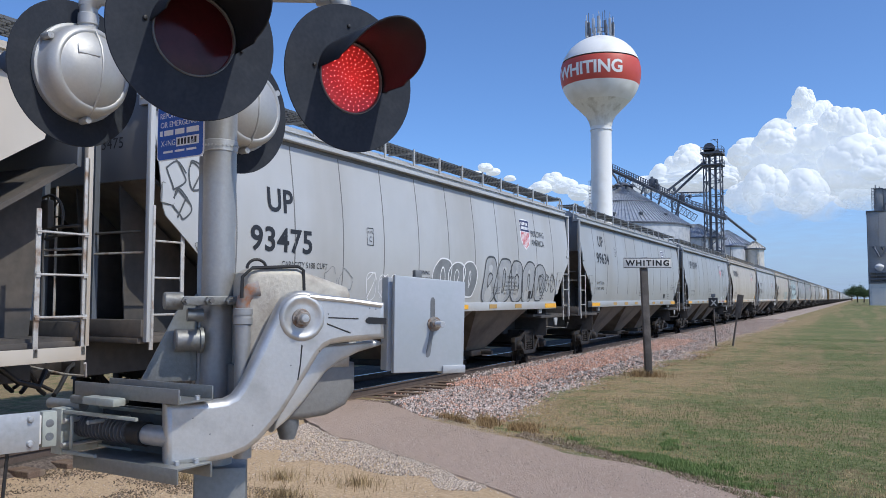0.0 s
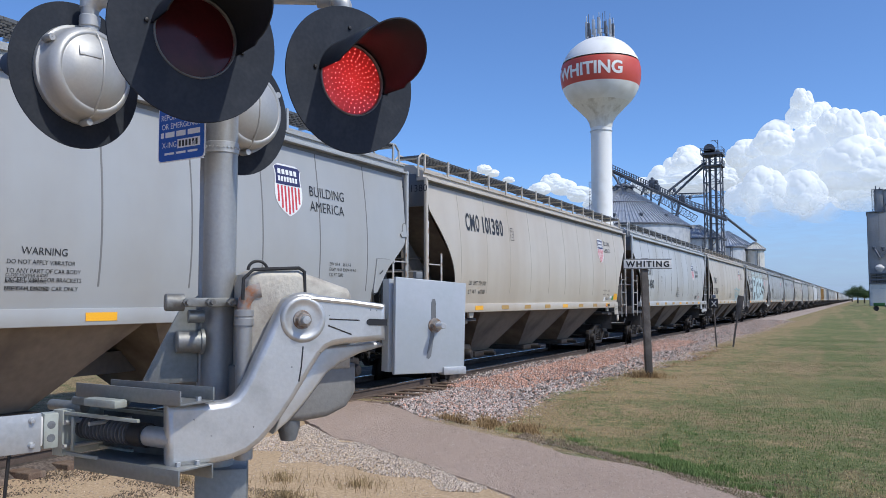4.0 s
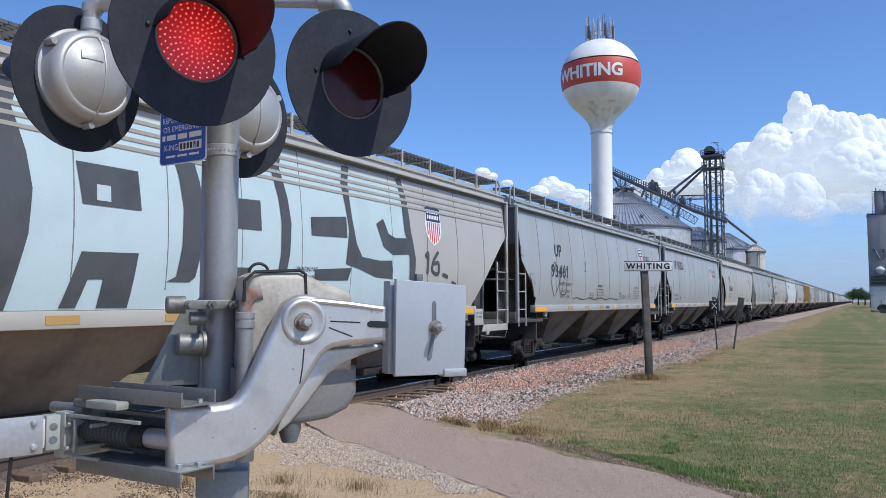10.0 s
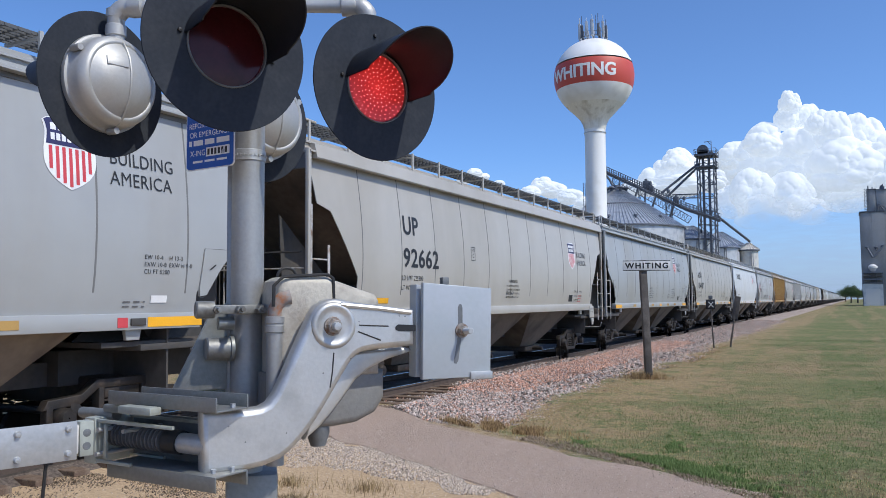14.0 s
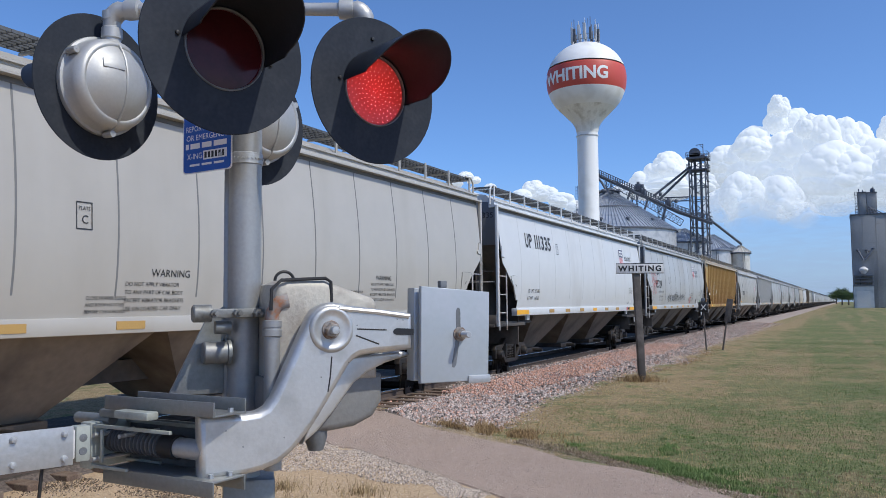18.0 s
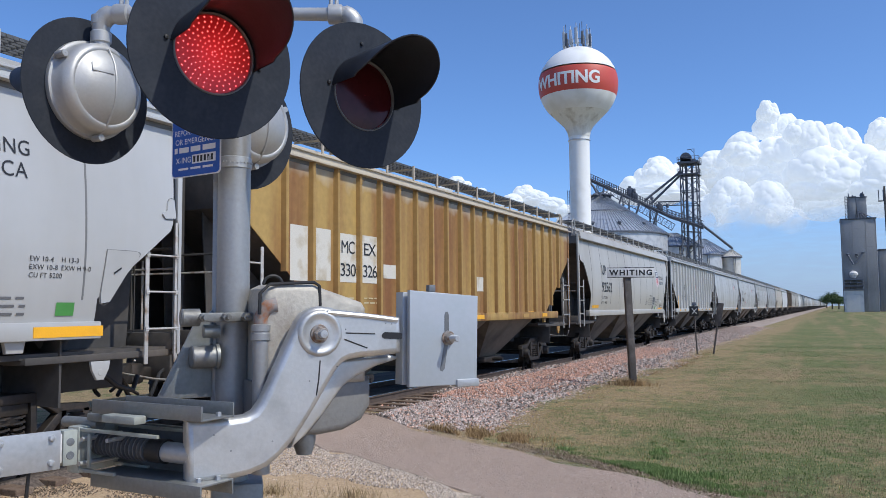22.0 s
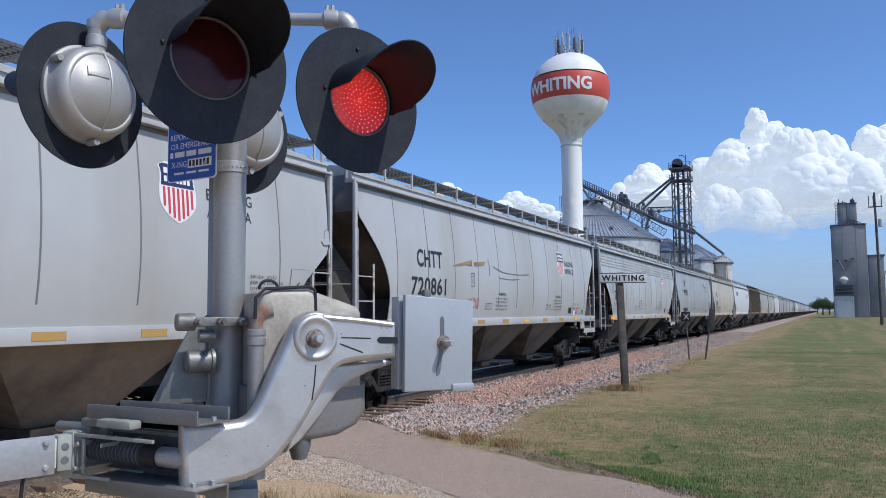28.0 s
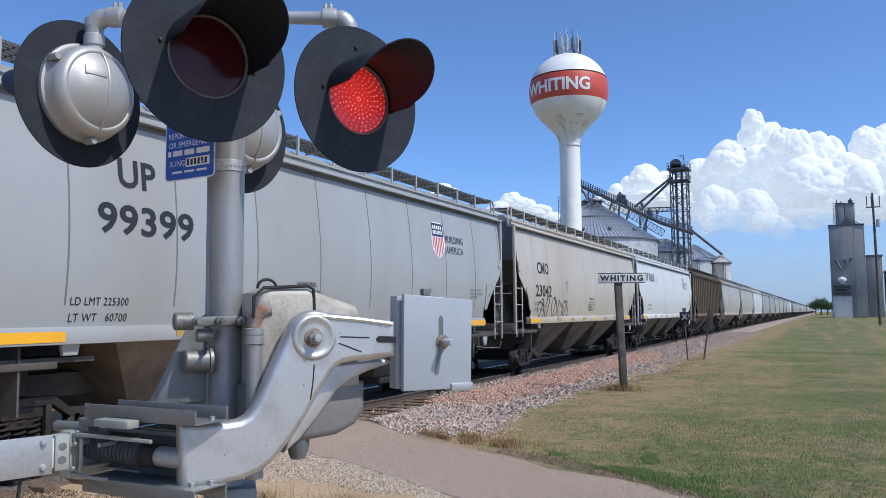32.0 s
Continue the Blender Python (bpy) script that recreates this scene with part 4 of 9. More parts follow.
    for f in (0.56, 0.76, 0.93):
        p = a.lerp(c, f)
        bm = B()
        lathe(bm, [(0.3, 0), (0.4, 0.4), (0.36, 0.8), (0.01, 1.0)], 12, pose(p.x + 0.8, p.y - 0.4, p.z + 1.2))
        part("transfer_hood", bm, M_GALVDARK, conv)


def concrete_elevator():
    ce = thing("concrete_grain_elevator", "tall grey weathered concrete grain elevator", "grain elevator", pose(0, 250, GROUND_Z))
    top = 25.6 - GROUND_Z
    bm = B()
    box(bm, 2.65, 0, 0, 11.45, 10, top, 0.25)
    part("silo_block", bm, M_CONC, ce)
    for x in (2.75, 5.4, 8.7, 11.2):
        bm = B()
        box(bm, x, -0.1, 0, x + 0.16, 0.0, top - 0.2)
        part("pilaster", bm, M_CONC, ce)
    for k in range(9):
        bm = B()
        box(bm, 2.62, -0.035, 2.4 + 2.6 * k, 11.48, -0.002, 2.44 + 2.6 * k)
        part("pour_line", bm, M_CONC, ce, "faint horizontal pour line in the concrete")
    bm = B()
    box(bm, 2.5, -0.25, top, 11.6, 10.2, top + 0.25)
    part("roof_slab", bm, M_GALVDARK, ce)
    for x0, x1, h in ((4.72, 6.8, 31.9), (6.86, 9.4, 31.7)):
        bm = B()
        box(bm, x0, 1.2, top, x1, 8, h - GROUND_Z, 0.1)
        part("headhouse", bm, M_CONC, ce)
        bm = B()
        box(bm, x0 - 0.1, 1.0, h - GROUND_Z, x1 + 0.1, 8.2, h - GROUND_Z + 0.25)
        part("headhouse_roof", bm, M_GALVDARK, ce)
    for px, h in ((5.0, 33.4), (6.0, 32.9), (8.6, 33.7), (8.9, 33.0)):
        bm = B()
        tube(bm, [(px, 2, 31.8), (px, 2, h)], 0.14, 6)
        part("roof_vent", bm, M_GALVDARK, ce)
    bm = B()
    lathe(bm, [(0.5, 32.1), (0.6, 32.8), (0.4, 33.3), (0.01, 33.5)], 14, pose(8.4, 2.6, 0))
    part("roof_fan", bm, M_GALVDARK, ce)
    bm = B()
    truss(bm, (4.3, 1.0, top), (4.3, 1.0, 32.4), 0.6, 0.6, 8, 0.06, Vector((0, 1, 0)))
    part("roof_ladder", bm, M_GALVDARK, ce)
    for k in range(6):
        bm = B()
        tube(bm, [(7.3, 0.9, 28.2), (6.3 + 0.85 * k, 0.4, top + 0.2)], 0.13, 6)
        part("roof_spout", bm, M_GALVDARK, ce, "spout fanning out over the roof")
    for path in ([(4.1, -0.25, 15.9), (4.4, -0.6, 15.4), (5.4, -0.9, 13.2)], [(7.9, -0.25, 16.2), (7.5, -0.6, 15.6), (5.7, -0.9, 13.2)], [(6.3, -0.2, 15.8), (6.3, -0.5, 15.2)]):
        bm = B()
        tube(bm, path, 0.26, 8)
        lathe(bm, [(0.45, -0.1), (0.5, 0.3), (0.01, 0.5)], 10, pose(*path[0]))
        part("spout", bm, M_GALVDARK, ce)
    bm = B()
    lathe(bm, [(0.5, 9.4), (1.15, 10.3), (1.15, 10.7), (0.5, 11.3), (0.01, 11.4)], 20, pose(5.3, -1.4, 0))
    part("cyclone", bm, M_SIGNWHITE, ce, "pale dust cyclone")
    for z in (7.0, 8.0, 8.8):
        bm = B()
        box(bm, 2.8, -3.6, z, 7.6, -0.1, z + (0.3 if z < 7.5 else 0.12))
        part("loading_platform" if z < 7.5 else "platform_rail", bm, M_GALVDARK, ce)
    for x in (2.9, 4.4, 6.0, 7.5):
        bm = B()
        tube(bm, [(x, -3.5, 0), (x, -3.5, 9.0)], 0.09, 6)
        part("platform_post", bm, M_GALVDARK, ce)
    shed = thing("elevator_shed", "small white metal shed at the elevator's foot", "shed", pose(0, 246, GROUND_Z))
    bm = B()
    box(bm, 2.75, 0, 0, 7.5, 3.2, 5.9)
    part("shed_wall", bm, M_GALV, shed)
    bm = B()
    box(bm, 2.55, -0.3, 5.9, 7.7, 3.4, 6.2)
    part("shed_roof", bm, M_GALVDARK, shed)
    bm = B()
    box(bm, 3.3, -0.06, 0, 6.6, 0.0, 4.6)
    part("shed_door", bm, M_SIGNWHITE, shed, "white roller door")
    for x0, x1, h in ((12.2, 16.2, 17.6), (17.0, 30, 13.0)):
        bl = thing("elevator_annex", "dark concrete annex beside the grain elevator", "building", pose(0, 262, GROUND_Z))
        bm = B()
        box(bm, x0, 0, 0, x1, 9, h, 0.2)
        part("annex_wall", bm, M_CONC, bl)
        bm = B()
        box(bm, x0 - 0.2, -0.2, h, x1 + 0.2, 9.2, h + 0.4)
        part("annex_roof", bm, M_GALVDARK, bl)


def utility_pole():
    up = thing("utility_pole", "dark wooden utility pole with a transformer and crossarm", "utility pole", pose(6.75, 120, GROUND_Z))
    bm = B()
    tube(bm, [(0, 0, 0), (-0.05, 0, 9), (-0.15, 0, 17.6)], 0.17, 10, True, [0.21, 0.18, 0.13])
    part("pole", bm, M_TIMBER, up)
    bm = B()
    box(bm, -0.95, -0.1, 15.6, 0.75, 0.0, 15.75)
    part("crossarm", bm, M_TIMBER, up)
    bm = B()
    lathe(bm, [(0.01, 13.0), (0.27, 13.0), (0.27, 14.0), (0.01, 14.05)], 16, pose(0.42, 0, 0))
    part("transformer", bm, M_GALV, up)
    for x in (-0.85, -0.3, 0.65):
        bm = B()
        lathe(bm, [(0.05, 15.75), (0.07, 17.15), (0.03, 16.0), (0.01, 16.02)], 8, pose(x, -0.05, 0))
        part("insulator", bm, M_GALVDARK, up)


# ---- trackside signs ----
def station_sign():
    st = thing("station_sign", "weathered wooden post with a white board reading WHITING", "sign", pose(-4.70, 20.2, -0.28, 0, 0, 0))
    bm = B()
    m = pose(0, 0, 0, 0, -1.8, 26)
    box(bm, -0.085, -0.085, 0, 0.085, 0.085, 2.98, 0.012, m)
    part("post", bm, M_TIMBER, st)
    bm = B()
    m2 = pose(-0.02, 0, 2.86, 0, 0, 27.5)
    box(bm, -0.6, -0.125, -0.13, 0.6, -0.1, 0.13, 0.006, m2)
    board = part("board", bm, M_SIGNWHITE, st, "white sign board")
    bm = B()
    for z0, z1 in ((-0.128, -0.112), (0.112, 0.128)):
        box(bm, -0.595, -0.129, z0, 0.595, -0.126, z1, 0, m2)
    part("board_border", bm, M_BLACK, board)
    bm = text_mesh("WHITING", 0.14, 0, 1.26, 0.007)
    w = max(v.co.x for v in bm.verts)
    for v in bm.verts:
        v.co = m2 @ Vector(((v.co.x - w / 2) * 1.08 / w, -0.1292, v.co.y - 0.067))
    part("board_lettering", bm, M_BLACK, board)
    bm = B()
    box(bm, -0.09, -0.09, 2.96, 0.09, 0.09, 3.0, 0.01, m)
    part("post_cap", bm, M_TIMBER, st)


def whistle_posts():
    ws = thing("marker_sign", "thin metal post with a small dark board marked X", "sign", pose(-5.2, 34.2, -0.28, 0, 0, 12))
    bm = B()
    tube(bm, [(0, 0, 0), (-0.1, 0, 2.15)], 0.03, 8)
    part("post", bm, M_TIMBER, ws)
    bm = B()
    box(bm, -0.27, -0.06, 1.6, 0.09, -0.035, 2.0, 0.004)
    board = part("board", bm, M_BLACK, ws, "dark board with a white X")
    bm = text_mesh("X", 0.24)
    for v in bm.verts:
        v.co = Vector((v.co.x - 0.19, -0.066, v.co.y + 1.68))
    part("mark", bm, M_SIGNWHITE, board)
    bm = B()
    box(bm, -0.16, -0.05, 2.02, 0.0, 0.0, 2.16, 0.01)
    part("top_bracket", bm, M_GALVDARK, ws)
    bp = thing("leaning_post", "leaning dark metal post with a narrow board", "post", pose(-4.62, 34.6, -0.28, 0, 9, 0))
    bm = B()
    tube(bm, [(0, 0, 0), (0, 0, 1.45)], 0.035, 8)
    part("post", bm, M_TIMBER, bp)
    bm = B()
    box(bm, -0.1, -0.03, 1.2, 0.14, 0.03, 2.15, 0.01)
    part("board", bm, M_TIMBER, bp)


def tree(x, y, h, r, seed):
    rng = random.Random(seed)
    tr = thing("tree", "leafy green deciduous tree beyond the track", "tree", pose(x, y, GROUND_Z), "far trees")
    bm = B()
    tube(bm, [(0, 0, 0), (0.1, 0, h * 0.3), (0, 0.1, h * 0.6)], 0.3, 8, True, [0.35, 0.25, 0.1])
    for k in range(6):
        a = rng.uniform(0, 6.28)
        tube(bm, [(0, 0, h * 0.3), (r * 0.5 * math.cos(a), r * 0.5 * math.sin(a), h * rng.uniform(0.5, 0.75))], 0.12, 6, True, [0.14, 0.05])
    part("trunk", bm, M_BARK, tr)
    verts, faces = [], []
    for _ in range(40):
        a, e, q = rng.uniform(0, 6.28), rng.uniform(-0.5, 1.4), rng.uniform(0.45, 1)
        c = Vector((r * q * math.cos(a) * math.cos(e * 0.8), r * q * math.sin(a) * math.cos(e * 0.8), h * 0.58 + h * 0.36 * q * math.sin(e)))
        for _ in range(130):
            p = c + Vector((rng.gauss(0, 1), rng.gauss(0, 1), rng.gauss(0, 0.8))) * r * 0.2
            m = Euler((rng.uniform(0, 6), rng.uniform(0, 6), rng.uniform(0, 6))).to_matrix() * (0.2 * rng.uniform(0.6, 1.2))
            o = len(verts)
            verts += [p + m @ Vector(q2) for q2 in ((-1, 0, 0), (0, -0.6, 0), (1, 0, 0), (0, 0.6, 0.1))]
            faces.append((o, o + 1, o + 2, o + 3))
    me = bpy.data.meshes.new("crown")
    me.from_pydata([tuple(v) for v in verts], [], faces)
    me.materials.append(M_LEAF)
    ob = new("crown", me)
    ob.parent = tr


# ---- freight cars ----
def car_paint(name, colour, grime=(0.3, 0.26, 0.2), amount=0.45, seed=0.0):
    return material(name, [c * 0.86 for c in colour], 0.36, vary=0.045, scale=0.55, fine=2.2, bump=0.2, second=[0.57 * c + 0.3 * g for c, g in zip(colour, grime)], amount=amount, seed=seed, streak=0.18, spec=0.65)


P_GREY = car_paint("grey_car_paint", (0.40, 0.41, 0.41))
P_LIGHT = car_paint("light_grey_car_paint", (0.5, 0.505, 0.5), seed=3)
P_WARM = car_paint("warm_grey_car_paint", (0.49, 0.465, 0.42), amount=0.5, seed=5)
P_CREAM = car_paint("dusty_cream_car_paint", (0.56, 0.505, 0.425), (0.35, 0.25, 0.15), 0.5, 7)
P_WHITE = car_paint("white_car_paint", (0.7, 0.71, 0.71), seed=9, amount=0.15)
P_TAN = material("rust_stained_ochre_paint", (0.4, 0.26, 0.08), 0.65, vary=0.16, scale=1.5, fine=9, bump=0.06, second=(0.21, 0.09, 0.03), amount=0.75, streak=0.07)


def fade_top(m):
    """Paint bleached pale in a ragged strip under the eave."""
    n, l = m.node_tree.nodes, m.node_tree.links
    b = n["Principled BSDF"]
    old = b.inputs["Base Color"].links[0].from_socket
    co, sep, tex, add, ramp, mix = n.new("ShaderNodeTexCoord"), n.new("ShaderNodeSeparateXYZ"), n.new("ShaderNodeTexNoise"), n.new("ShaderNodeMath"), n.new("ShaderNodeMapRange"), n.new("ShaderNodeMix")
    l.new(co.outputs["Object"], sep.inputs[0])
    l.new(co.outputs["Object"], tex.inputs[0])
    tex.inputs["Scale"].default_value = 2.5
    add.operation = "MULTIPLY_ADD"
    l.new(tex.outputs[0], add.inputs[0])
    add.inputs[1].default_value = 0.5
    l.new(sep.outputs[2], add.inputs[2])
    ramp.inputs["From Min"].default_value, ramp.inputs["From Max"].default_value, ramp.inputs["To Max"].default_value = 4.2, 4.5, 0.8
    l.new(add.outputs[0], ramp.inputs[0])
    mix.data_type = "RGBA"
    l.new(ramp.outputs[0], mix.inputs[0])
    l.new(old, mix.inputs[6])
    mix.inputs[7].default_value = (0.5, 0.46, 0.38, 1)
    l.new(mix.outputs[2], b.inputs["Base Color"])


fade_top(P_TAN)
P_BROWN = material("dark_brown_car_paint", (0.105, 0.077, 0.050), 0.65, vary=0.12, scale=0.6, fine=6, bump=0.06, second=(0.1, 0.07, 0.05), amount=0.6, streak=0.12)
M_UNDER = material("dusty_hopper_steel", (0.19, 0.152, 0.113), 0.85, vary=0.15, scale=0.9, fine=9, bump=0.08, second=(0.09, 0.072, 0.055), amount=0.6)
# near-black base: shade at the car ends is put into this colour
M_END = material("grimy_shaded_end_steel", (0.055, 0.052, 0.05), 0.85, vary=0.2, scale=1.0, fine=10, bump=0.1, second=(0.1, 0.085, 0.072), amount=0.5)
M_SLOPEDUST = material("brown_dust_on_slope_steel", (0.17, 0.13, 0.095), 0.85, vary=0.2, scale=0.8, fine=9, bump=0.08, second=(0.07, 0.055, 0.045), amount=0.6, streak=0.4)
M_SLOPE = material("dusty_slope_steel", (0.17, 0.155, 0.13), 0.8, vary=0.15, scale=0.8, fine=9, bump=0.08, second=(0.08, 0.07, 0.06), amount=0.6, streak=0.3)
M_BOGIE = material("greasy_cast_steel", (0.022, 0.019, 0.017), 0.6, 0.2, vary=0.25, scale=6, fine=40, bump=0.2, second=(0.05, 0.038, 0.03))
M_WHEEL = material("wheel_steel", (0.04, 0.033, 0.03), 0.6, 0.6, vary=0.2, scale=6)
M_GRATE = material("running_board_steel", (0.13, 0.135, 0.14), 0.6, 0.5, vary=0.15, scale=5)
M_RUNG = material("painted_ladder_steel", (0.42, 0.41, 0.39), 0.6, vary=0.15, scale=6, second=(0.22, 0.15, 0.1), amount=0.45)
M_RUBBERHOSE = plain("black_hose_rubber", (0.02, 0.02, 0.021), 0.45)
M_DULLYELLOW = plain("dirt_dulled_reflector", (0.42, 0.26, 0.08), 0.6)
M_YELLOW = plain("reflector_yellow", (0.85, 0.42, 0.02), 0.35)
M_LETTER = plain("black_lettering", (0.02, 0.02, 0.022), 0.5)
M_REDPAINT = plain("shield_red", (0.55, 0.06, 0.07), 0.45)
M_BLUEPAINT = plain("shield_blue", (0.03, 0.03, 0.1), 0.45)
M_SHWHITE = plain("shield_white", (0.78, 0.78, 0.78), 0.45)
M_SPRAYGREY = material("sprayed_grey", (0.2, 0.21, 0.215), 0.6, vary=0.15, scale=3)
M_SPRAYBLUE = material("sprayed_blue", (0.12, 0.42, 0.52), 0.6, vary=0.15, scale=3)
M_SPRAYPALE = material("sprayed_pale_blue", (0.47, 0.58, 0.6), 0.55, vary=0.05, scale=1.2)
M_SPRAYDARK = material("sprayed_charcoal", (0.07, 0.075, 0.08), 0.6, vary=0.15, scale=2)
M_SPRAYMID = material("sprayed_silver_grey", (0.33, 0.34, 0.345), 0.5, vary=0.12, scale=2.5)
M_SPRAYRED = material("sprayed_red", (0.55, 0.05, 0.05), 0.6, vary=0.15, scale=3)
M_GREENTAG = plain("green_sticker", (0.07, 0.26, 0.06), 0.5)
M_CREAMPATCH = material("pale_repaint", (0.6, 0.57, 0.5), 0.6, vary=0.12, scale=3, second=(0.45, 0.38, 0.27), amount=0.4)
M_PATCH = material("repainted_patch", (0.5, 0.52, 0.52), 0.55, vary=0.05, scale=2)

M_PRINT = plain("faded_grey_print", (0.13, 0.13, 0.135), 0.6)
SILL, EAVE, HALF_W = 1.62, 4.32, 1.62


def bulge(z):
    """Half width of the curved car side at height z."""
    f = (z - SILL) / (EAVE - SILL)
    return 1.50 + 0.125 * math.sin(math.pi * min(1, max(0, f)) ** 0.8) - 0.06 * f


def flat_side(z):
    return 1.53


def end_cut(z, kind):
    """How far the side sheet stops short of the car's end at height z."""
    if kind == "ribbed":
        return 2.3 * max(0.0, 3.3 - z) / (3.3 - SILL)
    if kind == "swept":
        return 0.1 + 1.65 * (max(0.0, 3.35 - z) / 1.4) ** 0.85
    if kind in ("scalloped", "round"):
        return 0.06 + 1.12 * math.sin(math.pi / 2 * min(1.0, max(0.0, 3.65 - z) / 1.6))
    if kind == "plated":
        return 0.04 + 0.17 * max(0.0, 3.97 - z) if z >= 3.33 else min(1.31, 0.51 + 0.73 * (3.33 - z))
    if kind == "steep":
        return 0.5 + 1.6 * max(0.0, 3.55 - z)
    if z >= 2.86:
        return 0.1 * (EAVE - z) / (EAVE - 2.86)
    f = min(1.0, (2.86 - z) / 0.92)
    return 0.1 + 1.15 * f


MESHES = {}


def cached(key, build, mats, smooth=False):
    if key not in MESHES:
        bm = B()
        build(bm)
        bm.normal_update()
        me = bpy.data.meshes.new(key[0])
        bm.to_mesh(me)
        bm.free()
        me.set_sharp_from_angle(angle=0.6)
        for k in mats:
            me.materials.append(k)
        if smooth:
            me.shade_smooth()
        MESHES[key] = me
    return MESHES[key]


def piece(name, key, build, mat, parent, m=None, smooth=False, label=""):
    """A part on a mesh that all cars of a size share, in this car's own paint."""
    ob = new(name, cached((name, *key), build, [mat], smooth))
    ob.parent = parent
    if m is not None:
        ob.matrix_local = m
    if ob.data.materials[0] is not mat:
        ob.material_slots[0].link = "OBJECT"
        ob.material_slots[0].material = mat
    if label:
        ob["label"] = label
    return ob


def side_sheet(bm, half, kind, s):
    prof = bulge if kind != "ribbed" else flat_side
    zs = [SILL + 0.02 + (EAVE - SILL - 0.02) * i / 27 for i in range(28)]
    rows = []
    for z in zs:
        ye = half - 0.12 - end_cut(z, kind)
        rows.append([bm.verts.new((s * prof(z), -ye + 2 * ye * j / 22, z)) for j in range(23)])
    for a, c in zip(rows, rows[1:]):
        for j in range(22):
            f = (a[j], a[j + 1], c[j + 1], c[j]) if s > 0 else (a[j], c[j], c[j + 1], a[j + 1])
            bm.faces.new(f).smooth = True
    # inner skin gives the sheet its thickness
    bm.normal_update()
    bmesh.ops.solidify(bm, geom=bm.faces[:], thickness=0.015)


def seam(bm, y, kind, s, wide=0.028, proud=0.006):
    prof = bulge if kind != "ribbed" else flat_side
    zs = [SILL + 0.3 + (EAVE - SILL - 0.3) * i / 10 for i in range(11)]
    rows = [[bm.verts.new((s * (prof(z) + q), y + w, z)) for w, q in ((-wide / 2, 0.002), (-wide / 5, proud), (wide / 5, proud), (wide / 2, 0.002))] for z in zs]
    for a, c in zip(rows, rows[1:]):
        for j in range(3):
            bm.faces.new((a[j], a[j + 1], c[j + 1], c[j]) if s > 0 else (a[j], c[j], c[j + 1], a[j + 1]))


def on_side(bm, y0, z0, off=0.006, kind="curved"):
    """Lays flat lettering (x along the car, y up) on the near side of a car."""
    prof = bulge if kind != "ribbed" else flat_side
    for v in bm.verts:
        z = z0 + v.co.y
        v.co = Vector((prof(z) + off, y0 + v.co.x, z))
    return bm


def stroke(bm, pts, width, kind="curved", off=0.008):
    """A sprayed line along points (y, z) on the near side."""
    prof = bulge if kind != "ribbed" else flat_side
    fine = []
    n = len(pts)
    for i in range(n - 1):
        p0, p1, p2, p3 = (pts[max(0, i - 1)], pts[i], pts[i + 1], pts[min(n - 1, i + 2)])
        for k in range(5):
            t = k / 5
            fine.append(tuple(0.5 * (2 * p1[d] + (p2[d] - p0[d]) * t + (2 * p0[d] - 5 * p1[d] + 4 * p2[d] - p3[d]) * t * t + (3 * p1[d] - p0[d] - 3 * p2[d] + p3[d]) * t ** 3) for d in (0, 1)))
    fine.append(pts[-1])
    left, right = [], []
    for i, p in enumerate(fine):
        a, c = fine[max(0, i - 1)], fine[min(len(fine) - 1, i + 1)]
        d = Vector((c[0] - a[0], c[1] - a[1]))
        d = d.normalized() if d.length else Vector((1, 0))
        w = width / 2 * (0.8 + 0.4 * noise.noise((p[0] * 2, p[1] * 2, 1)))
        for lst, sgn in ((left, 1), (right, -1)):
            y, z = p[0] - d.y * w * sgn, p[1] + d.x * w * sgn
            lst.append(bm.verts.new((prof(z) + off, y, z)))
    for i in range(len(fine) - 1):
        bm.faces.new((right[i], right[i + 1], left[i + 1], left[i]))


def patch(bm, y0, z0, y1, z1, kind="curved", off=0.005):
    prof = bulge if kind != "ribbed" else flat_side
    n = max(1, int((z1 - z0) / 0.15))
    rows = [[bm.verts.new((prof(z0 + (z1 - z0) * i / n) + off, y, z0 + (z1 - z0) * i / n)) for y in (y0, y1)] for i in range(n + 1)]
    for a, c in zip(rows, rows[1:]):
        bm.faces.new((a[0], a[1], c[1], c[0]))


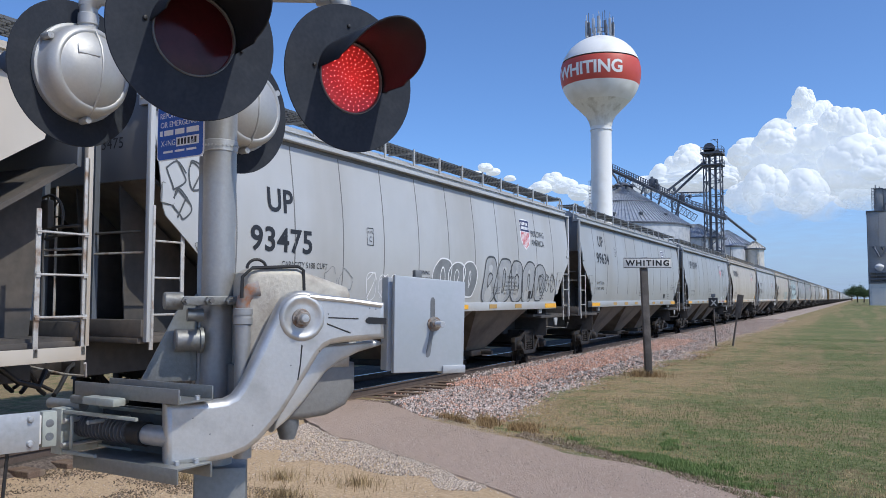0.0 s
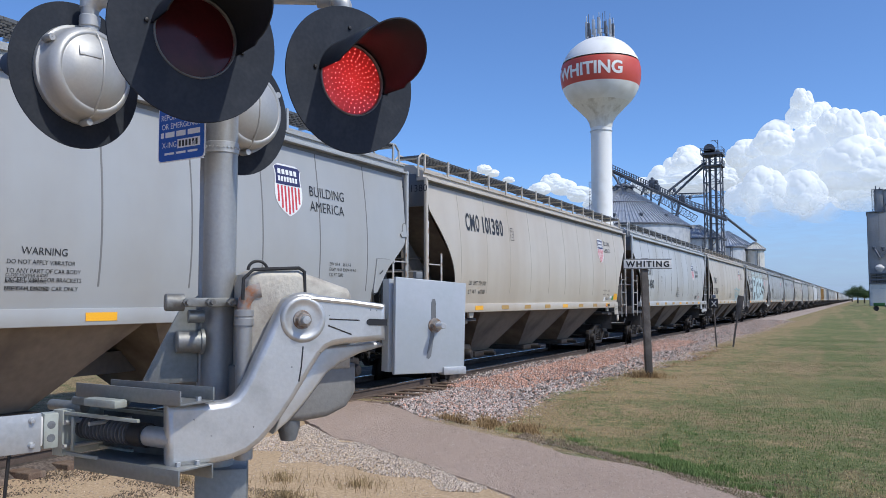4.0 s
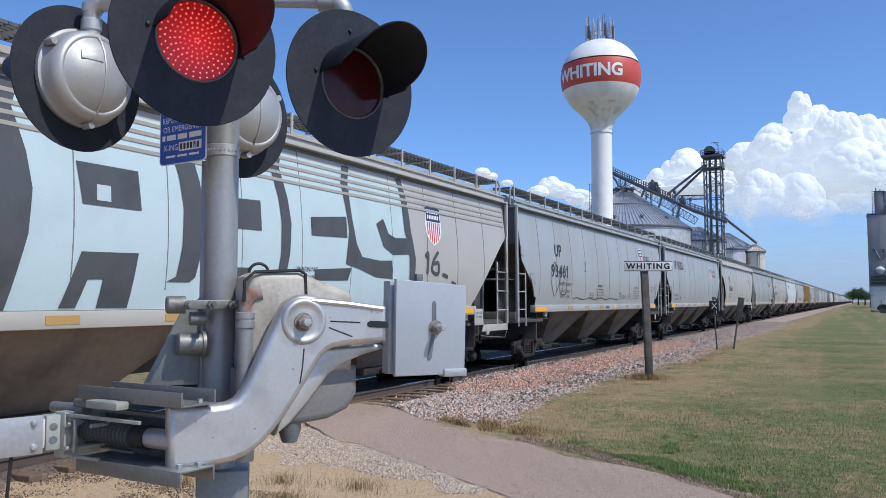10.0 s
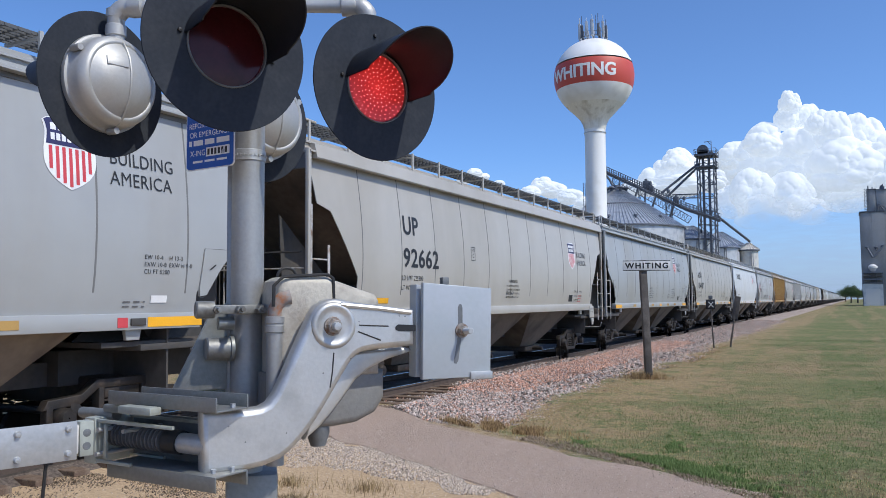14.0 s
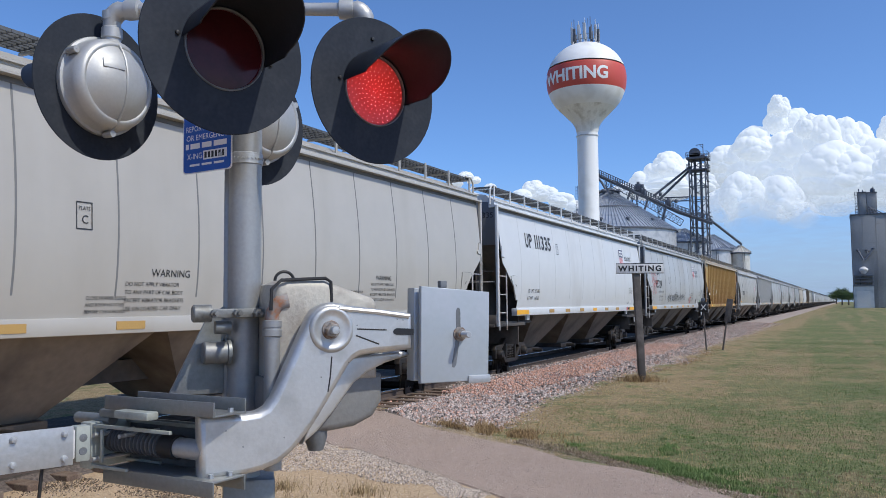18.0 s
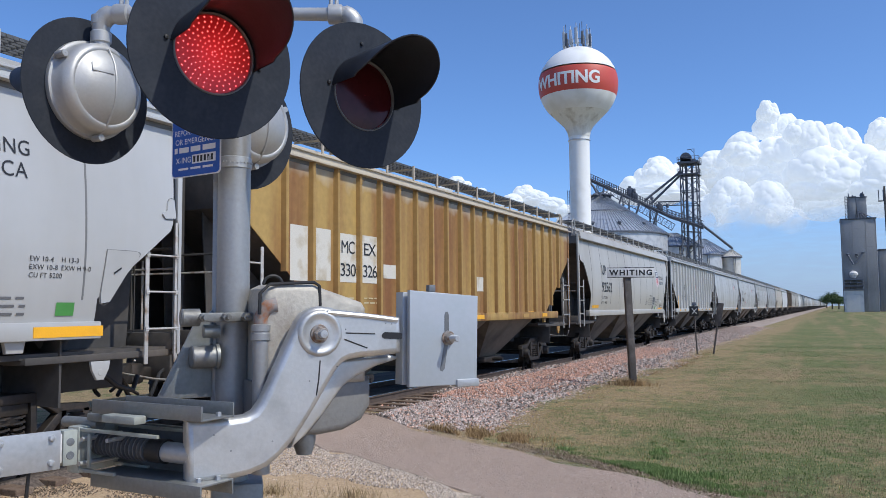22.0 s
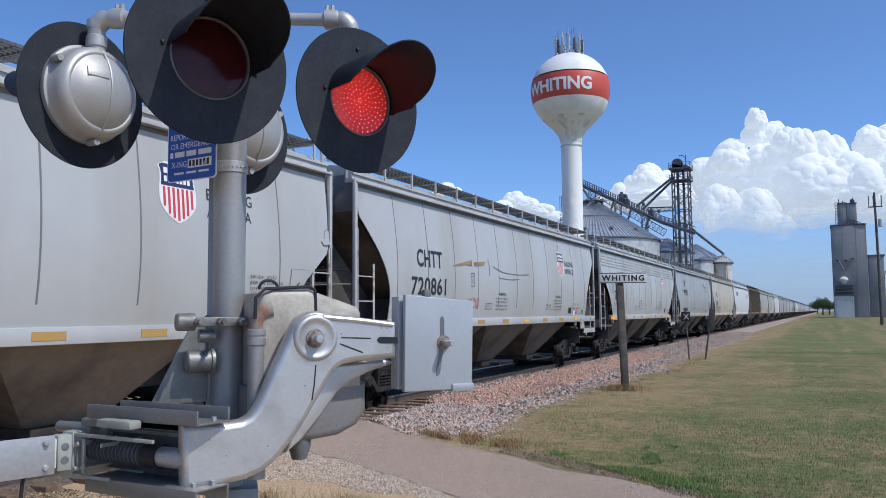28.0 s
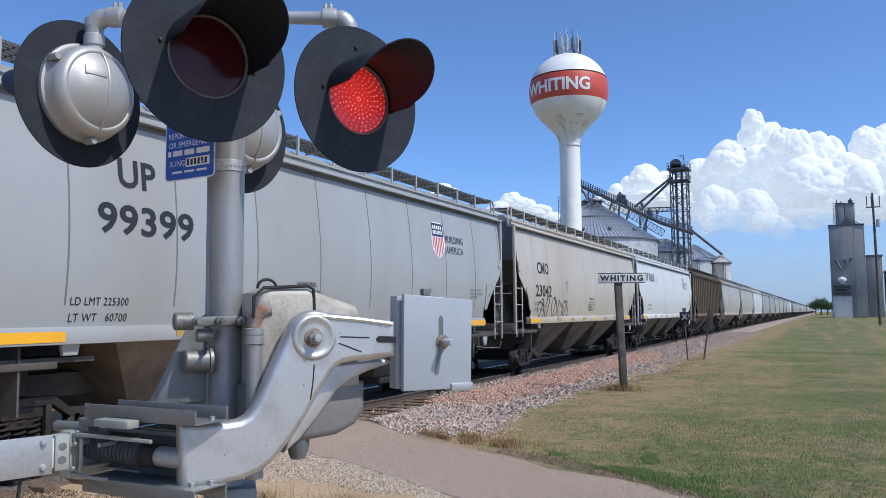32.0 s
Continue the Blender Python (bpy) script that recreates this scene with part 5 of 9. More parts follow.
def bogie(parent, y, half, spin):
    bg = new("bogie")
    bg.parent = parent
    bg.matrix_local = pose(0, y, 0)
    bg["label"] = "greasy cast-steel bogie with roller bearings"

    def frame_mesh(bm):
        slab(bm, [(-1.14, 0.56), (-1.08, 0.67), (-0.62, 0.7), (-0.4, 0.86), (0.4, 0.86), (0.62, 0.7), (1.08, 0.67), (1.14, 0.56), (0.64, 0.58), (0.38, 0.75), (-0.38, 0.75), (-0.64, 0.58)], -0.06, 0.07, 0.012)
        slab(bm, [(-0.8, 0.6), (-0.4, 0.19), (0.4, 0.19), (0.8, 0.6), (0.66, 0.6), (0.34, 0.29), (-0.34, 0.29), (-0.66, 0.6)], -0.06, 0.07, 0.012)
        for xx in (-0.33, 0.33):
            box(bm, xx - 0.04, -0.06, 0.28, xx + 0.04, 0.08, 0.77, 0.01)
            tube(bm, [(xx, 0.08, 0.62), (xx, 0.14, 0.62)], 0.05, 8)
        for xx in (-1.05, -0.73, 0.73, 1.05):
            box(bm, xx - 0.045, -0.06, 0.33, xx + 0.045, 0.06, 0.62, 0.01)
        box(bm, -0.27, -0.04, 0.62, 0.27, 0.12, 0.75, 0.015)
        for yy in (-0.89, 0.89):
            lathe(bm, [(0.01, -0.17), (0.09, -0.17), (0.12, -0.12), (0.12, 0.0)], 14, pose(yy, -0.02, 0.457, 90 - 180, 0, 0))
        for xx in (-0.19, 0.0, 0.19):
            tube(bm, [(xx + 0.075 * math.cos(k * 0.9), 0.03 + 0.06 * math.sin(k * 0.9), 0.29 + 0.0092 * k) for k in range(0, 37)], 0.017, 5)

    for s in (1, -1):
        piece("sideframe", (), frame_mesh, M_BOGIE, bg, pose(s * 0.99, 0, 0, 0, 0, 90 if s > 0 else -90))

    def bolster(bm):
        box(bm, -1.0, -0.2, 0.5, 1.0, 0.2, 0.86, 0.03)
        tube(bm, [(-0.9, -0.35, 0.42), (0.9, -0.35, 0.42)], 0.05, 8)
        tube(bm, [(-0.9, 0.35, 0.42), (0.9, 0.35, 0.42)], 0.05, 8)
    piece("bolster", (), bolster, M_BOGIE, bg)

    def wheels(bm):
        tube(bm, [(-0.95, 0, 0), (0.95, 0, 0)], 0.08, 12)
        for s in (1, -1):
            m = pose(s * 0.753, 0, 0, 0, 90 * s, 0)
            lathe(bm, [(0.01, 0.05), (0.12, 0.06), (0.16, 0.01), (0.34, -0.01), (0.38, 0.05), (0.455, 0.055), (0.46, -0.05), (0.485, -0.06), (0.485, -0.085), (0.38, -0.08), (0.3, -0.04), (0.1, -0.06)], 36, m)
            for k in range(3):
                lathe(bm, [(0.01, 0.075), (0.02, 0.075), (0.02, 0.05)], 6, m @ pose(0.07 * math.cos(k * 2.094), 0.07 * math.sin(k * 2.094), 0))
    for yy in (-0.89, 0.89):
        w = piece("wheelset", (), wheels, M_WHEEL, bg, pose(0, yy, 0.46), False, "steel wheels on an axle")
        if spin is not None:
            spin.append(w)


def shield(parent, y, z, h=0.92, kind="curved", text=True):
    """The railway's shield: a white-edged badge with a blue head and red bars, without its lettering."""
    w = h * 0.86
    prof = bulge if kind != "ribbed" else flat_side
    form = [(0.0, 0.3), (0.035, 0.41), (0.07, 0.5), (0.13, 0.465), (0.22, 0.445), (0.32, 0.455), (0.45, 0.48), (0.58, 0.485), (0.68, 0.465), (0.77, 0.41), (0.85, 0.32), (0.92, 0.2), (0.97, 0.09), (1.0, 0.012)]

    def wide(f):
        for (f0, a), (f1, c) in zip(form, form[1:]):
            if f <= f1:
                return w * (a + (c - a) * (f - f0) / (f1 - f0))
        return 0.0

    def field(f0, f1, k, off):
        bm = B()
        rows = []
        for i in range(25):
            f = f0 + (f1 - f0) * i / 24
            q = z + h * (0.5 - f)
            rows.append([bm.verts.new((prof(q) + off, y + sx * max(wide(f) - k, 0.003), q)) for sx in (-1, 1)])
        for a, c in zip(rows, rows[1:]):
            bm.faces.new((a[0], c[0], c[1], a[1]))
        return bm
    badge = part("shield_badge", field(0.0, 1.0, 0.0, 0.006), M_SHWHITE, parent, "white-edged railway shield badge")
    part("blue_field", field(0.035, 0.4, 0.025, 0.009), M_BLUEPAINT, badge)
    for line, n in ((0.15, 5), (0.29, 7)):
        for k in range(n):
            bm = B()
            step = w * 0.7 / n
            a = y - w * 0.35 + k * step
            patch(bm, a, z + h * (0.5 - line) - 0.04, a + step * 0.72, z + h * (0.5 - line) + 0.04, kind, 0.012)
            part("badge_bar", bm, M_SHWHITE, badge)
    for k in range(7):
        c = -w * 0.42 + w * 0.84 * (k + 0.5) / 7
        f = 0.96
        while f > 0.5 and wide(f) - 0.03 < abs(c) + w * 0.02:
            f -= 0.02
        bm = B()
        patch(bm, y + c - w * 0.031, z + h * (0.5 - f), y + c + w * 0.031, z + h * 0.08, kind, 0.009)
        part("red_bar", bm, M_REDPAINT, badge)


def lettering(parent, body, y, z, h, kind="curved", mat=None, spacing=1.05, off=0.007, wide=None):
    bm = text_mesh(body, h, 0, spacing, 0.011 if h > 0.3 else 0.0)
    if wide:
        k = wide / max(v.co.x for v in bm.verts)
        for v in bm.verts:
            v.co.x *= k
    return part("lettering", on_side(bm, y, z, off, kind), mat or M_LETTER, parent)


def small_print(parent, y, z, lines, wide, kind="curved", mat=None, h=0.045, seed=1):
    rng = random.Random(seed)
    bm = B()
    for i in range(lines):
        x = 0
        while x < wide:
            w = rng.uniform(0.08, 0.22)
            patch(bm, y + x, z - i * h * 1.9 - h * 0.6, y + min(wide, x + w), z - i * h * 1.9, kind, 0.007)
            x += w + 0.05
    return part("small_print", bm, mat or M_PRINT, parent)


def hopper_car(name, label, length, kind, paint, marks=(), seams=None, spin=None, detail=2, posts=17, slip=0.0):
    """A covered hopper car on two bogies, centred on its own origin at rail height."""
    half = length / 2 - 0.42
    key = (kind, round(length, 2))
    car = thing(name, label, "freight car", None, "covered hopper cars")
    prof = bulge if kind != "ribbed" else flat_side
    for s in (1, -1):
        piece("side_sheet", (*key, s), lambda bm, s=s: side_sheet(bm, half, kind, s), paint, car)
        def sill(bm, s=s):
            box(bm, min(s * 1.4, s * 1.56), -half + (1.95 if kind == "swept" else 1.3), SILL - 0.15, max(s * 1.4, s * 1.56), half - (0.1 if kind == "round" else 1.95 if kind == "swept" else 1.3), SILL + 0.05, 0.012)
        piece("side_sill", (*key, s), sill, paint, car)
        def eave(bm, s=s):
            e = prof(EAVE)
            slab(bm, [(s * 1.3, EAVE - 0.06), (s * (e + 0.14), EAVE - 0.06), (s * (e + 0.14), EAVE - 0.03), (s * (e + 0.02), EAVE + 0.01), (s * (e + 0.01), EAVE + 0.1), (s * (e + 0.05), EAVE + 0.1), (s * (e + 0.05), EAVE + 0.125), (s * 1.3, EAVE + 0.2)], -half + 0.05, half - 0.05)
        piece("top_chord", (*key, s), eave, paint, car)
        # flat dark strip deepens the shadow line below the lip
        def groove(bm, s=s):
            a, c = prof(EAVE - 0.06), prof(EAVE - 0.13)
            slab(bm, [(s * (a - 0.01), EAVE - 0.06), (s * (a + 0.012), EAVE - 0.06), (s * (c + 0.012), EAVE - 0.125), (s * (c - 0.01), EAVE - 0.125)], -half + 0.12, half - 0.12)
        if detail > 1 and s > 0:
            piece("eave_groove", (*key, s), groove, M_SEAM, car, label="dark strip for the shade under the eave lip")

    if kind == "plated":
        def fascia(bm):
            slab(bm, [(1.42, EAVE - 0.14), (1.6, EAVE - 0.16), (1.615, EAVE - 0.14), (1.56, EAVE + 0.09), (1.42, EAVE + 0.13)], -half + 0.18, half - 0.18)
        for e in (0, 180):
            piece("fascia", key, fascia, paint, car, pose(0, 0, 0, 0, 0, e), label="plain plate along the eave")

    if kind == "swept":
        for z in (3.66, 3.78, 3.9, 4.03):
            def eave_rib(bm, z=z):
                slab(bm, [(bulge(z) - 0.01, z - 0.035), (bulge(z) + 0.02, z - 0.02), (bulge(z) + 0.025, z + 0.025), (bulge(z) - 0.01, z + 0.035)], -half + 0.3, half - 0.3)
            for e in (0, 180):
                piece("eave_rib", (*key, z), eave_rib, paint, car, pose(0, 0, 0, 0, 0, e), label="pressed rib along the eave")

    def roof(bm):
        sec = [(-1.46, EAVE + 0.06), (-1.2, EAVE + 0.28), (-0.5, EAVE + 0.38), (0.5, EAVE + 0.38), (1.2, EAVE + 0.28), (1.46, EAVE + 0.06), (1.2, EAVE + 0.1), (-1.2, EAVE + 0.1)]
        slab(bm, sec, -half + 0.1, half - 0.1)
    piece("roof", key, roof, paint, car)

    if detail > 1:
        bay = 2 * (half - 3.0) / 3

        def bottom(bm):
            q = bay / 2
            top = [(-1.45, -q, SILL - 0.05), (1.45, -q, SILL - 0.05), (1.45, q, SILL - 0.05), (-1.45, q, SILL - 0.05)]
            low = [(-0.55, -0.55, 0.42), (0.55, -0.55, 0.42), (0.55, 0.55, 0.42), (-0.55, 0.55, 0.42)]
            t, l = [bm.verts.new(p) for p in top], [bm.verts.new(p) for p in low]
            for i in range(4):
                bm.faces.new((t[i], l[i], l[(i + 1) % 4], t[(i + 1) % 4]))
            bm.faces.new(l)
        for k in range(3):
            piece("hopper_bottom", key, bottom, M_UNDER, car, pose(0, bay * (k - 1), 0), label="dusty sloping hopper bottom")
        for k in range(3):
            span = 2 * (half - 3.0)
            c = -span / 2 + span * (k + 0.5) / 3
            def outlet(bm):
                box(bm, -0.75, -0.6, 0.3, 0.75, 0.6, 0.44, 0.02)
                tube(bm, [(0.75, 0, 0.37), (1.05, 0, 0.37)], 0.05, 8)
            piece("outlet_gate", (), outlet, M_BOGIE, car, pose(0, c, 0))
    else:
        def bottoms(bm):
            box(bm, -1.0, -half + 3.2, 0.5, 1.0, half - 3.2, SILL)
        piece("hopper_bottom", key, bottoms, M_UNDER, car)

    for s in (1, -1):
        crest = {"plated": 4.0, "round": 3.72, "scalloped": 3.72, "swept": 3.5}.get(kind, 3.3)

        def slope(bm):
            a = [(-1.45, half - 0.14, crest), (1.45, half - 0.14, crest), (1.43, half - 2.9, SILL - 0.1), (-1.43, half - 2.9, SILL - 0.1)]
            c = [(p[0], p[1] - 0.06, p[2] + 0.03) for p in a]
            u, w = [bm.verts.new(p) for p in a], [bm.verts.new(p) for p in c]
            bm.faces.new(u)
            bm.faces.new(w[::-1])
            for i in range(4):
                bm.faces.new((u[i], w[i], w[(i + 1) % 4], u[(i + 1) % 4]))
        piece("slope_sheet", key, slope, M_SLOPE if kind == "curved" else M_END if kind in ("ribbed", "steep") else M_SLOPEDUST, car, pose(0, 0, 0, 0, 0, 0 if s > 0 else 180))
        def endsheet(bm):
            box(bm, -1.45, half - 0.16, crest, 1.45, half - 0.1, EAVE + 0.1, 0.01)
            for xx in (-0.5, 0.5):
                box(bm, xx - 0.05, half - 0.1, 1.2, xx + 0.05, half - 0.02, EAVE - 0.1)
        piece("end_sheet", key, endsheet, M_ENDSHADE if kind != "ribbed" else M_END, car, pose(0, 0, 0, 0, 0, 0 if s > 0 else 180))
        # webs, floor and bulkhead are dark sheets added to fill the shaded end space
        def web(bm):
            slab(bm, [(half - 2.75, SILL - 0.3), (half - 0.3, SILL - 0.3), (half - 0.16, 3.27)], -0.02, 0.0, 0, Matrix(((0, 1, 0, 0), (1, 0, 0, 0), (0, 0, 1, 0), (0, 0, 0, 1))))
        for xx in (0, 0.87, -0.83):
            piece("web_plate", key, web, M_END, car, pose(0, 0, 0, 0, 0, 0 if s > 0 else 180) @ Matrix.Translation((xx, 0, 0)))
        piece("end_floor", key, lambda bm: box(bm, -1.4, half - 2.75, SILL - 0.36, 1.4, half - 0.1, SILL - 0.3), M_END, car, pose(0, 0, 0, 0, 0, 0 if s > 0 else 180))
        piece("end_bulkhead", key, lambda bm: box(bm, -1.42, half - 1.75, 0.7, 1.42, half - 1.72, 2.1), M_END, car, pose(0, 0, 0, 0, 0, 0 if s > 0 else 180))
        turn_end = pose(0, 0, 0, 0, 0, 0 if s > 0 else 180)
        if detail > 1:
            def platform(bm):
                box(bm, -1.45, half - 2.2, SILL - 0.42, 1.45, half + 0.02, SILL - 0.34, 0.01)
            def tank(bm):
                lathe(bm, [(0.01, 0), (0.25, 0), (0.27, 0.05), (0.27, 0.5), (0.2, 0.55), (0.01, 0.55)], 16, pose(0.6, half - 1.6, SILL - 0.05, 0, 90, 0))
            def cylinder(bm):
                lathe(bm, [(0.01, 0), (0.17, 0), (0.17, 0.9), (0.01, 0.9)], 14, pose(-0.9, half - 1.9, SILL + 0.0, 0, 90, 0))
            def rail_bar(bm):
                tube(bm, [(-1.4, half - 0.05, SILL + 1.0), (1.4, half - 0.05, SILL + 1.0)], 0.018, 6)
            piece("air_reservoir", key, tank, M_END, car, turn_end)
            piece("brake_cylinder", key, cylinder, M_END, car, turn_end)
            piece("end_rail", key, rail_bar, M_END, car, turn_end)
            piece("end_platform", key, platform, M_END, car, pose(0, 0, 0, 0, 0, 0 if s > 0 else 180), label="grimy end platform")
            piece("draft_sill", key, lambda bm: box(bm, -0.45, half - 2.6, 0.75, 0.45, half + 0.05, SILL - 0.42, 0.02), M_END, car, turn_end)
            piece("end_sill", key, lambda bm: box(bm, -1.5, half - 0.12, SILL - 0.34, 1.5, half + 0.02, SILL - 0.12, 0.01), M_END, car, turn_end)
            for sx in (1, -1):
                def post(bm):
                    box(bm, 1.49, half - 0.1, SILL - 0.4, 1.56, half - 0.02, EAVE, 0.008)
                piece("corner_post", (*key, sx * s), post, paint, car, turn_end @ Matrix.Translation((-3.05 if sx < 0 else 0, 0, 0)))
                def ladder(bm):
                    inner = 0.6 if kind in ("curved", "plated") else 0.7
                    for yy in (half - inner, half - 0.1):
                        box(bm, 1.54, yy - 0.03, SILL - 0.5, 1.56, yy + 0.03, 2.75 if yy < half - 0.3 else 2.95 if kind == "curved" else 3.4, 0.004)
                    for k in range(6):
                        z = SILL - 0.06 + k * 0.47
                        if z < 2.6:
                            tube(bm, [(1.565, half - inner - 0.03, z), (1.565, half - 0.07, z)], 0.014, 6)
                            for yy in (half - inner, half - 0.1):
                                box(bm, 1.555, yy - 0.025, z - 0.03, 1.575, yy + 0.025, z + 0.03)
                piece("ladder", (*key, 1), ladder, M_RUNG, car, pose(0, 0, 0, 0, 0, 0 if s > 0 else 180) @ Matrix.Translation((-3.1 if sx < 0 else 0, 0, 0)))
            def hose(bm):
                tube(bm, [(0, half - 0.1, 1.0), (0, half + 0.12, 0.86), (-0.03, half + 0.28, 0.62), (-0.12, half + 0.42, 0.55)], 0.03, 8)
            def bent_hose(bm):
                tube(bm, [(0.75, half - 0.6, 1.0), (0.78, half - 0.35, 0.8), (0.8, half - 0.1, 0.72), (0.72, half + 0.05, 0.9)], 0.035, 8)
            for x in (0.32, -0.32):
                piece("air_hose", key, hose, M_RUBBERHOSE, car, turn_end @ Matrix.Translation((x, 0, 0)))
            piece("brake_hose", key, bent_hose, M_RUBBERHOSE, car, turn_end)
            def lever(bm):
                tube(bm, [(1.5, half - 0.02, 1.02), (1.42, half + 0.06, 0.86), (1.0, half + 0.1, 0.86), (0.3, half + 0.14, 0.92), (0.1, half + 0.2, 1.05)], 0.016, 6)
            piece("uncoupling_lever", key, lever, M_RUNG, car, turn_end)
            def stay(bm):
                tube(bm, [(0.25, half - 0.06, SILL - 0.3), (0.25, half - 0.06, 3.3)], 0.018, 6)
                tube(bm, [(-0.4, half - 0.06, SILL - 0.3), (-0.4, half - 0.06, 3.3)], 0.018, 6)
                tube(bm, [(-1.45, half - 0.04, 2.35), (1.5, half - 0.04, 2.35)], 0.015, 6)
            piece("end_handrail", key, stay, M_RUNG, car, turn_end, label="thin pale end handrails")
            def lug(bm):
                slab(bm, [(-0.14, 0.0), (0.14, 0.0), (0.12, -0.1), (0.05, -0.22), (-0.05, -0.22), (-0.12, -0.1)], -0.02, 0.02, 0.006, pose(1.545, half - 1.3, SILL - 0.42, 0, 0, 90))
                lathe(bm, [(0.001, 0.003), (0.035, 0.003), (0.04, -0.002)], 16, pose(1.566, half - 1.3, SILL - 0.55, 0, 90, 0))

            def step(bm):
                slab(bm, [(half - 1.6, SILL - 0.56), (half - 0.06, SILL - 0.56), (half - 0.06, SILL - 0.4), (half - 1.5, SILL - 0.4)], 0.0, 0.03, 0.005, Matrix(((0, 1, 0, 1.53), (1, 0, 0, 0), (0, 0, 1, 0), (0, 0, 0, 1))))

            def jack_plate(bm):
                slab(bm, [(half - 2.05, SILL - 0.02), (half - 1.62, SILL - 0.02), (half - 1.56, SILL - 0.4), (half - 2.05, SILL - 0.4)], 0.0, 0.03, 0.005, Matrix(((0, 1, 0, 1.54), (1, 0, 0, 0), (0, 0, 1, 0), (0, 0, 0, 1))))
            if kind in ("round", "swept", "steep"):
                piece("end_step", key, step, paint, car, turn_end, label="painted step beam under the ladder")
            if kind not in ("ribbed", "curved"):
                plate = piece("jacking_plate", key, jack_plate, paint, car, turn_end @ Matrix.Translation((0, 0.3 if kind == "scalloped" else 0.42 if kind == "plated" else 0, 0)), label="painted plate lettered JACK HERE LIFT HERE")
                if s > 0:
                    for i, body in enumerate(("JACK HERE", "LIFT HERE")):
                        def words(bm, body=body, i=i):
                            tm = text_mesh(body, 0.052)
                            k = 0.34 / max(v.co.x for v in tm.verts)
                            for v in tm.verts:
                                v.co = Vector((1.5735, half - 2.01 + v.co.x * k, SILL - 0.14 - 0.09 * i + v.co.y))
                            me = bpy.data.meshes.new("words")
                            tm.to_mesh(me)
                            tm.free()
                            bm.from_mesh(me)
                            bpy.data.meshes.remove(me)
                        piece("plate_lettering", (*key, body), words, M_LETTER, plate)
            piece("pulling_lug", key, lug, paint, car, turn_end, label="pulling lug with a round hole under the end step")
            if s > 0:
                def wheel_brake(bm):
                    tube(bm, [(0.75 + 0.27 * math.cos(a), half - 0.0, 2.75 + 0.27 * math.sin(a)) for a in [2 * math.pi * k / 20 for k in range(21)]], 0.018, 6)
                    for k in range(4):
                        a = math.pi * k / 4
                        tube(bm, [(0.75 - 0.26 * math.cos(a), half - 0.01, 2.75 - 0.26 * math.sin(a)), (0.75 + 0.26 * math.cos(a), half - 0.01, 2.75 + 0.26 * math.sin(a))], 0.01, 5)
                    box(bm, 0.6, half - 0.12, 2.6, 0.9, half - 0.03, 2.95, 0.02)
                    tube(bm, [(0.75, half - 0.06, 2.6), (0.75, half - 0.06, 1.1)], 0.012, 5)
                piece("hand_brake", key, wheel_brake, M_END, car, turn_end, label="hand-brake wheel and housing")
            def coupler(bm):
                box(bm, -0.08, half - 0.3, 0.78, 0.08, half + 0.36, 0.95, 0.02)
                box(bm, -0.16, half + 0.25, 0.72, 0.16, half + 0.5, 1.02, 0.05)
                tube(bm, [(0.4, half, 0.95), (0.4, half + 0.2, 0.7), (0.35, half + 0.42, 0.6)], 0.025, 6)
            piece("coupler", key, coupler, M_BOGIE, car, pose(0, 0, 0, 0, 0, 0 if s > 0 else 180))

    def board(bm):
        for s in (1, -1):
            for k in range(7):
                x = s * (0.78 + 0.09 * k)
                box(bm, x - 0.012, -half + 0.25, EAVE + 0.475, x + 0.012, half - 0.25, EAVE + 0.515)
            n = int(2 * half / 0.16)
            for k in range(n):
                y = -half + 0.25 + (2 * half - 0.5) * k / (n - 1)
                box(bm, s * 1.05 - 0.29, y - 0.01, EAVE + 0.478, s * 1.05 + 0.29, y + 0.01, EAVE + 0.51)
    def board_far(bm):
        for s in (1, -1):
            box(bm, s * 1.05 - 0.29, -half + 0.25, EAVE + 0.47, s * 1.05 + 0.29, half - 0.25, EAVE + 0.52)
    piece("running_board", (*key, detail), board if detail > 1 else board_far, M_GRATE, car, label="steel grating walkway on the roof")
    if detail > 1:
        def bend(bm):
            tube(bm, [(0, half - 0.5, EAVE + 0.52), (0, half - 0.2, EAVE + 0.53), (0, half - 0.06, EAVE + 0.42), (0, half - 0.04, EAVE + 0.02)], 0.022, 6)
        for e in (0, 180):
            for x in (1.345, 0.78, -0.78, -1.345):
                piece("roof_handrail", key, bend, paint, car, pose(0, 0, 0, 0, 0, e) @ Matrix.Translation((x, 0, 0)), label="bent handrail at the end of the walkway")
    n = 15
    spots = [-half + 0.3 + (2 * half - 0.6) * k / (n - 1) for k in range(n)]

    def bracket(bm):
        slab(bm, [(0.75, EAVE + 0.44), (1.345, EAVE + 0.44), (1.345, EAVE + 0.1), (1.375, EAVE + 0.1), (1.375, EAVE + 0.53), (1.345, EAVE + 0.53), (1.345, EAVE + 0.47), (0.75, EAVE + 0.47)], -0.025, 0.025)

    def brackets(bm):
        for y in spots:
            for s in (1, -1):
                box(bm, s * 1.36 - 0.015, y - 0.03, EAVE + 0.1, s * 1.36 + 0.015, y + 0.03, EAVE + 0.53)
    if detail > 1:
        for y in spots:
            piece("board_bracket", (), bracket, paint, car, pose(0, y, 0))
            piece("board_bracket", (), bracket, paint, car, pose(0, y, 0, 0, 0, 180))
    else:
        tagged(piece("board_bracket", key, brackets, M_GRATE, car), kind="stuff")

    def hatches(bm):
        for k in range(4):
            c = -half + 2 * half * (k + 0.5) / 4
            q = half / 4 - 0.25
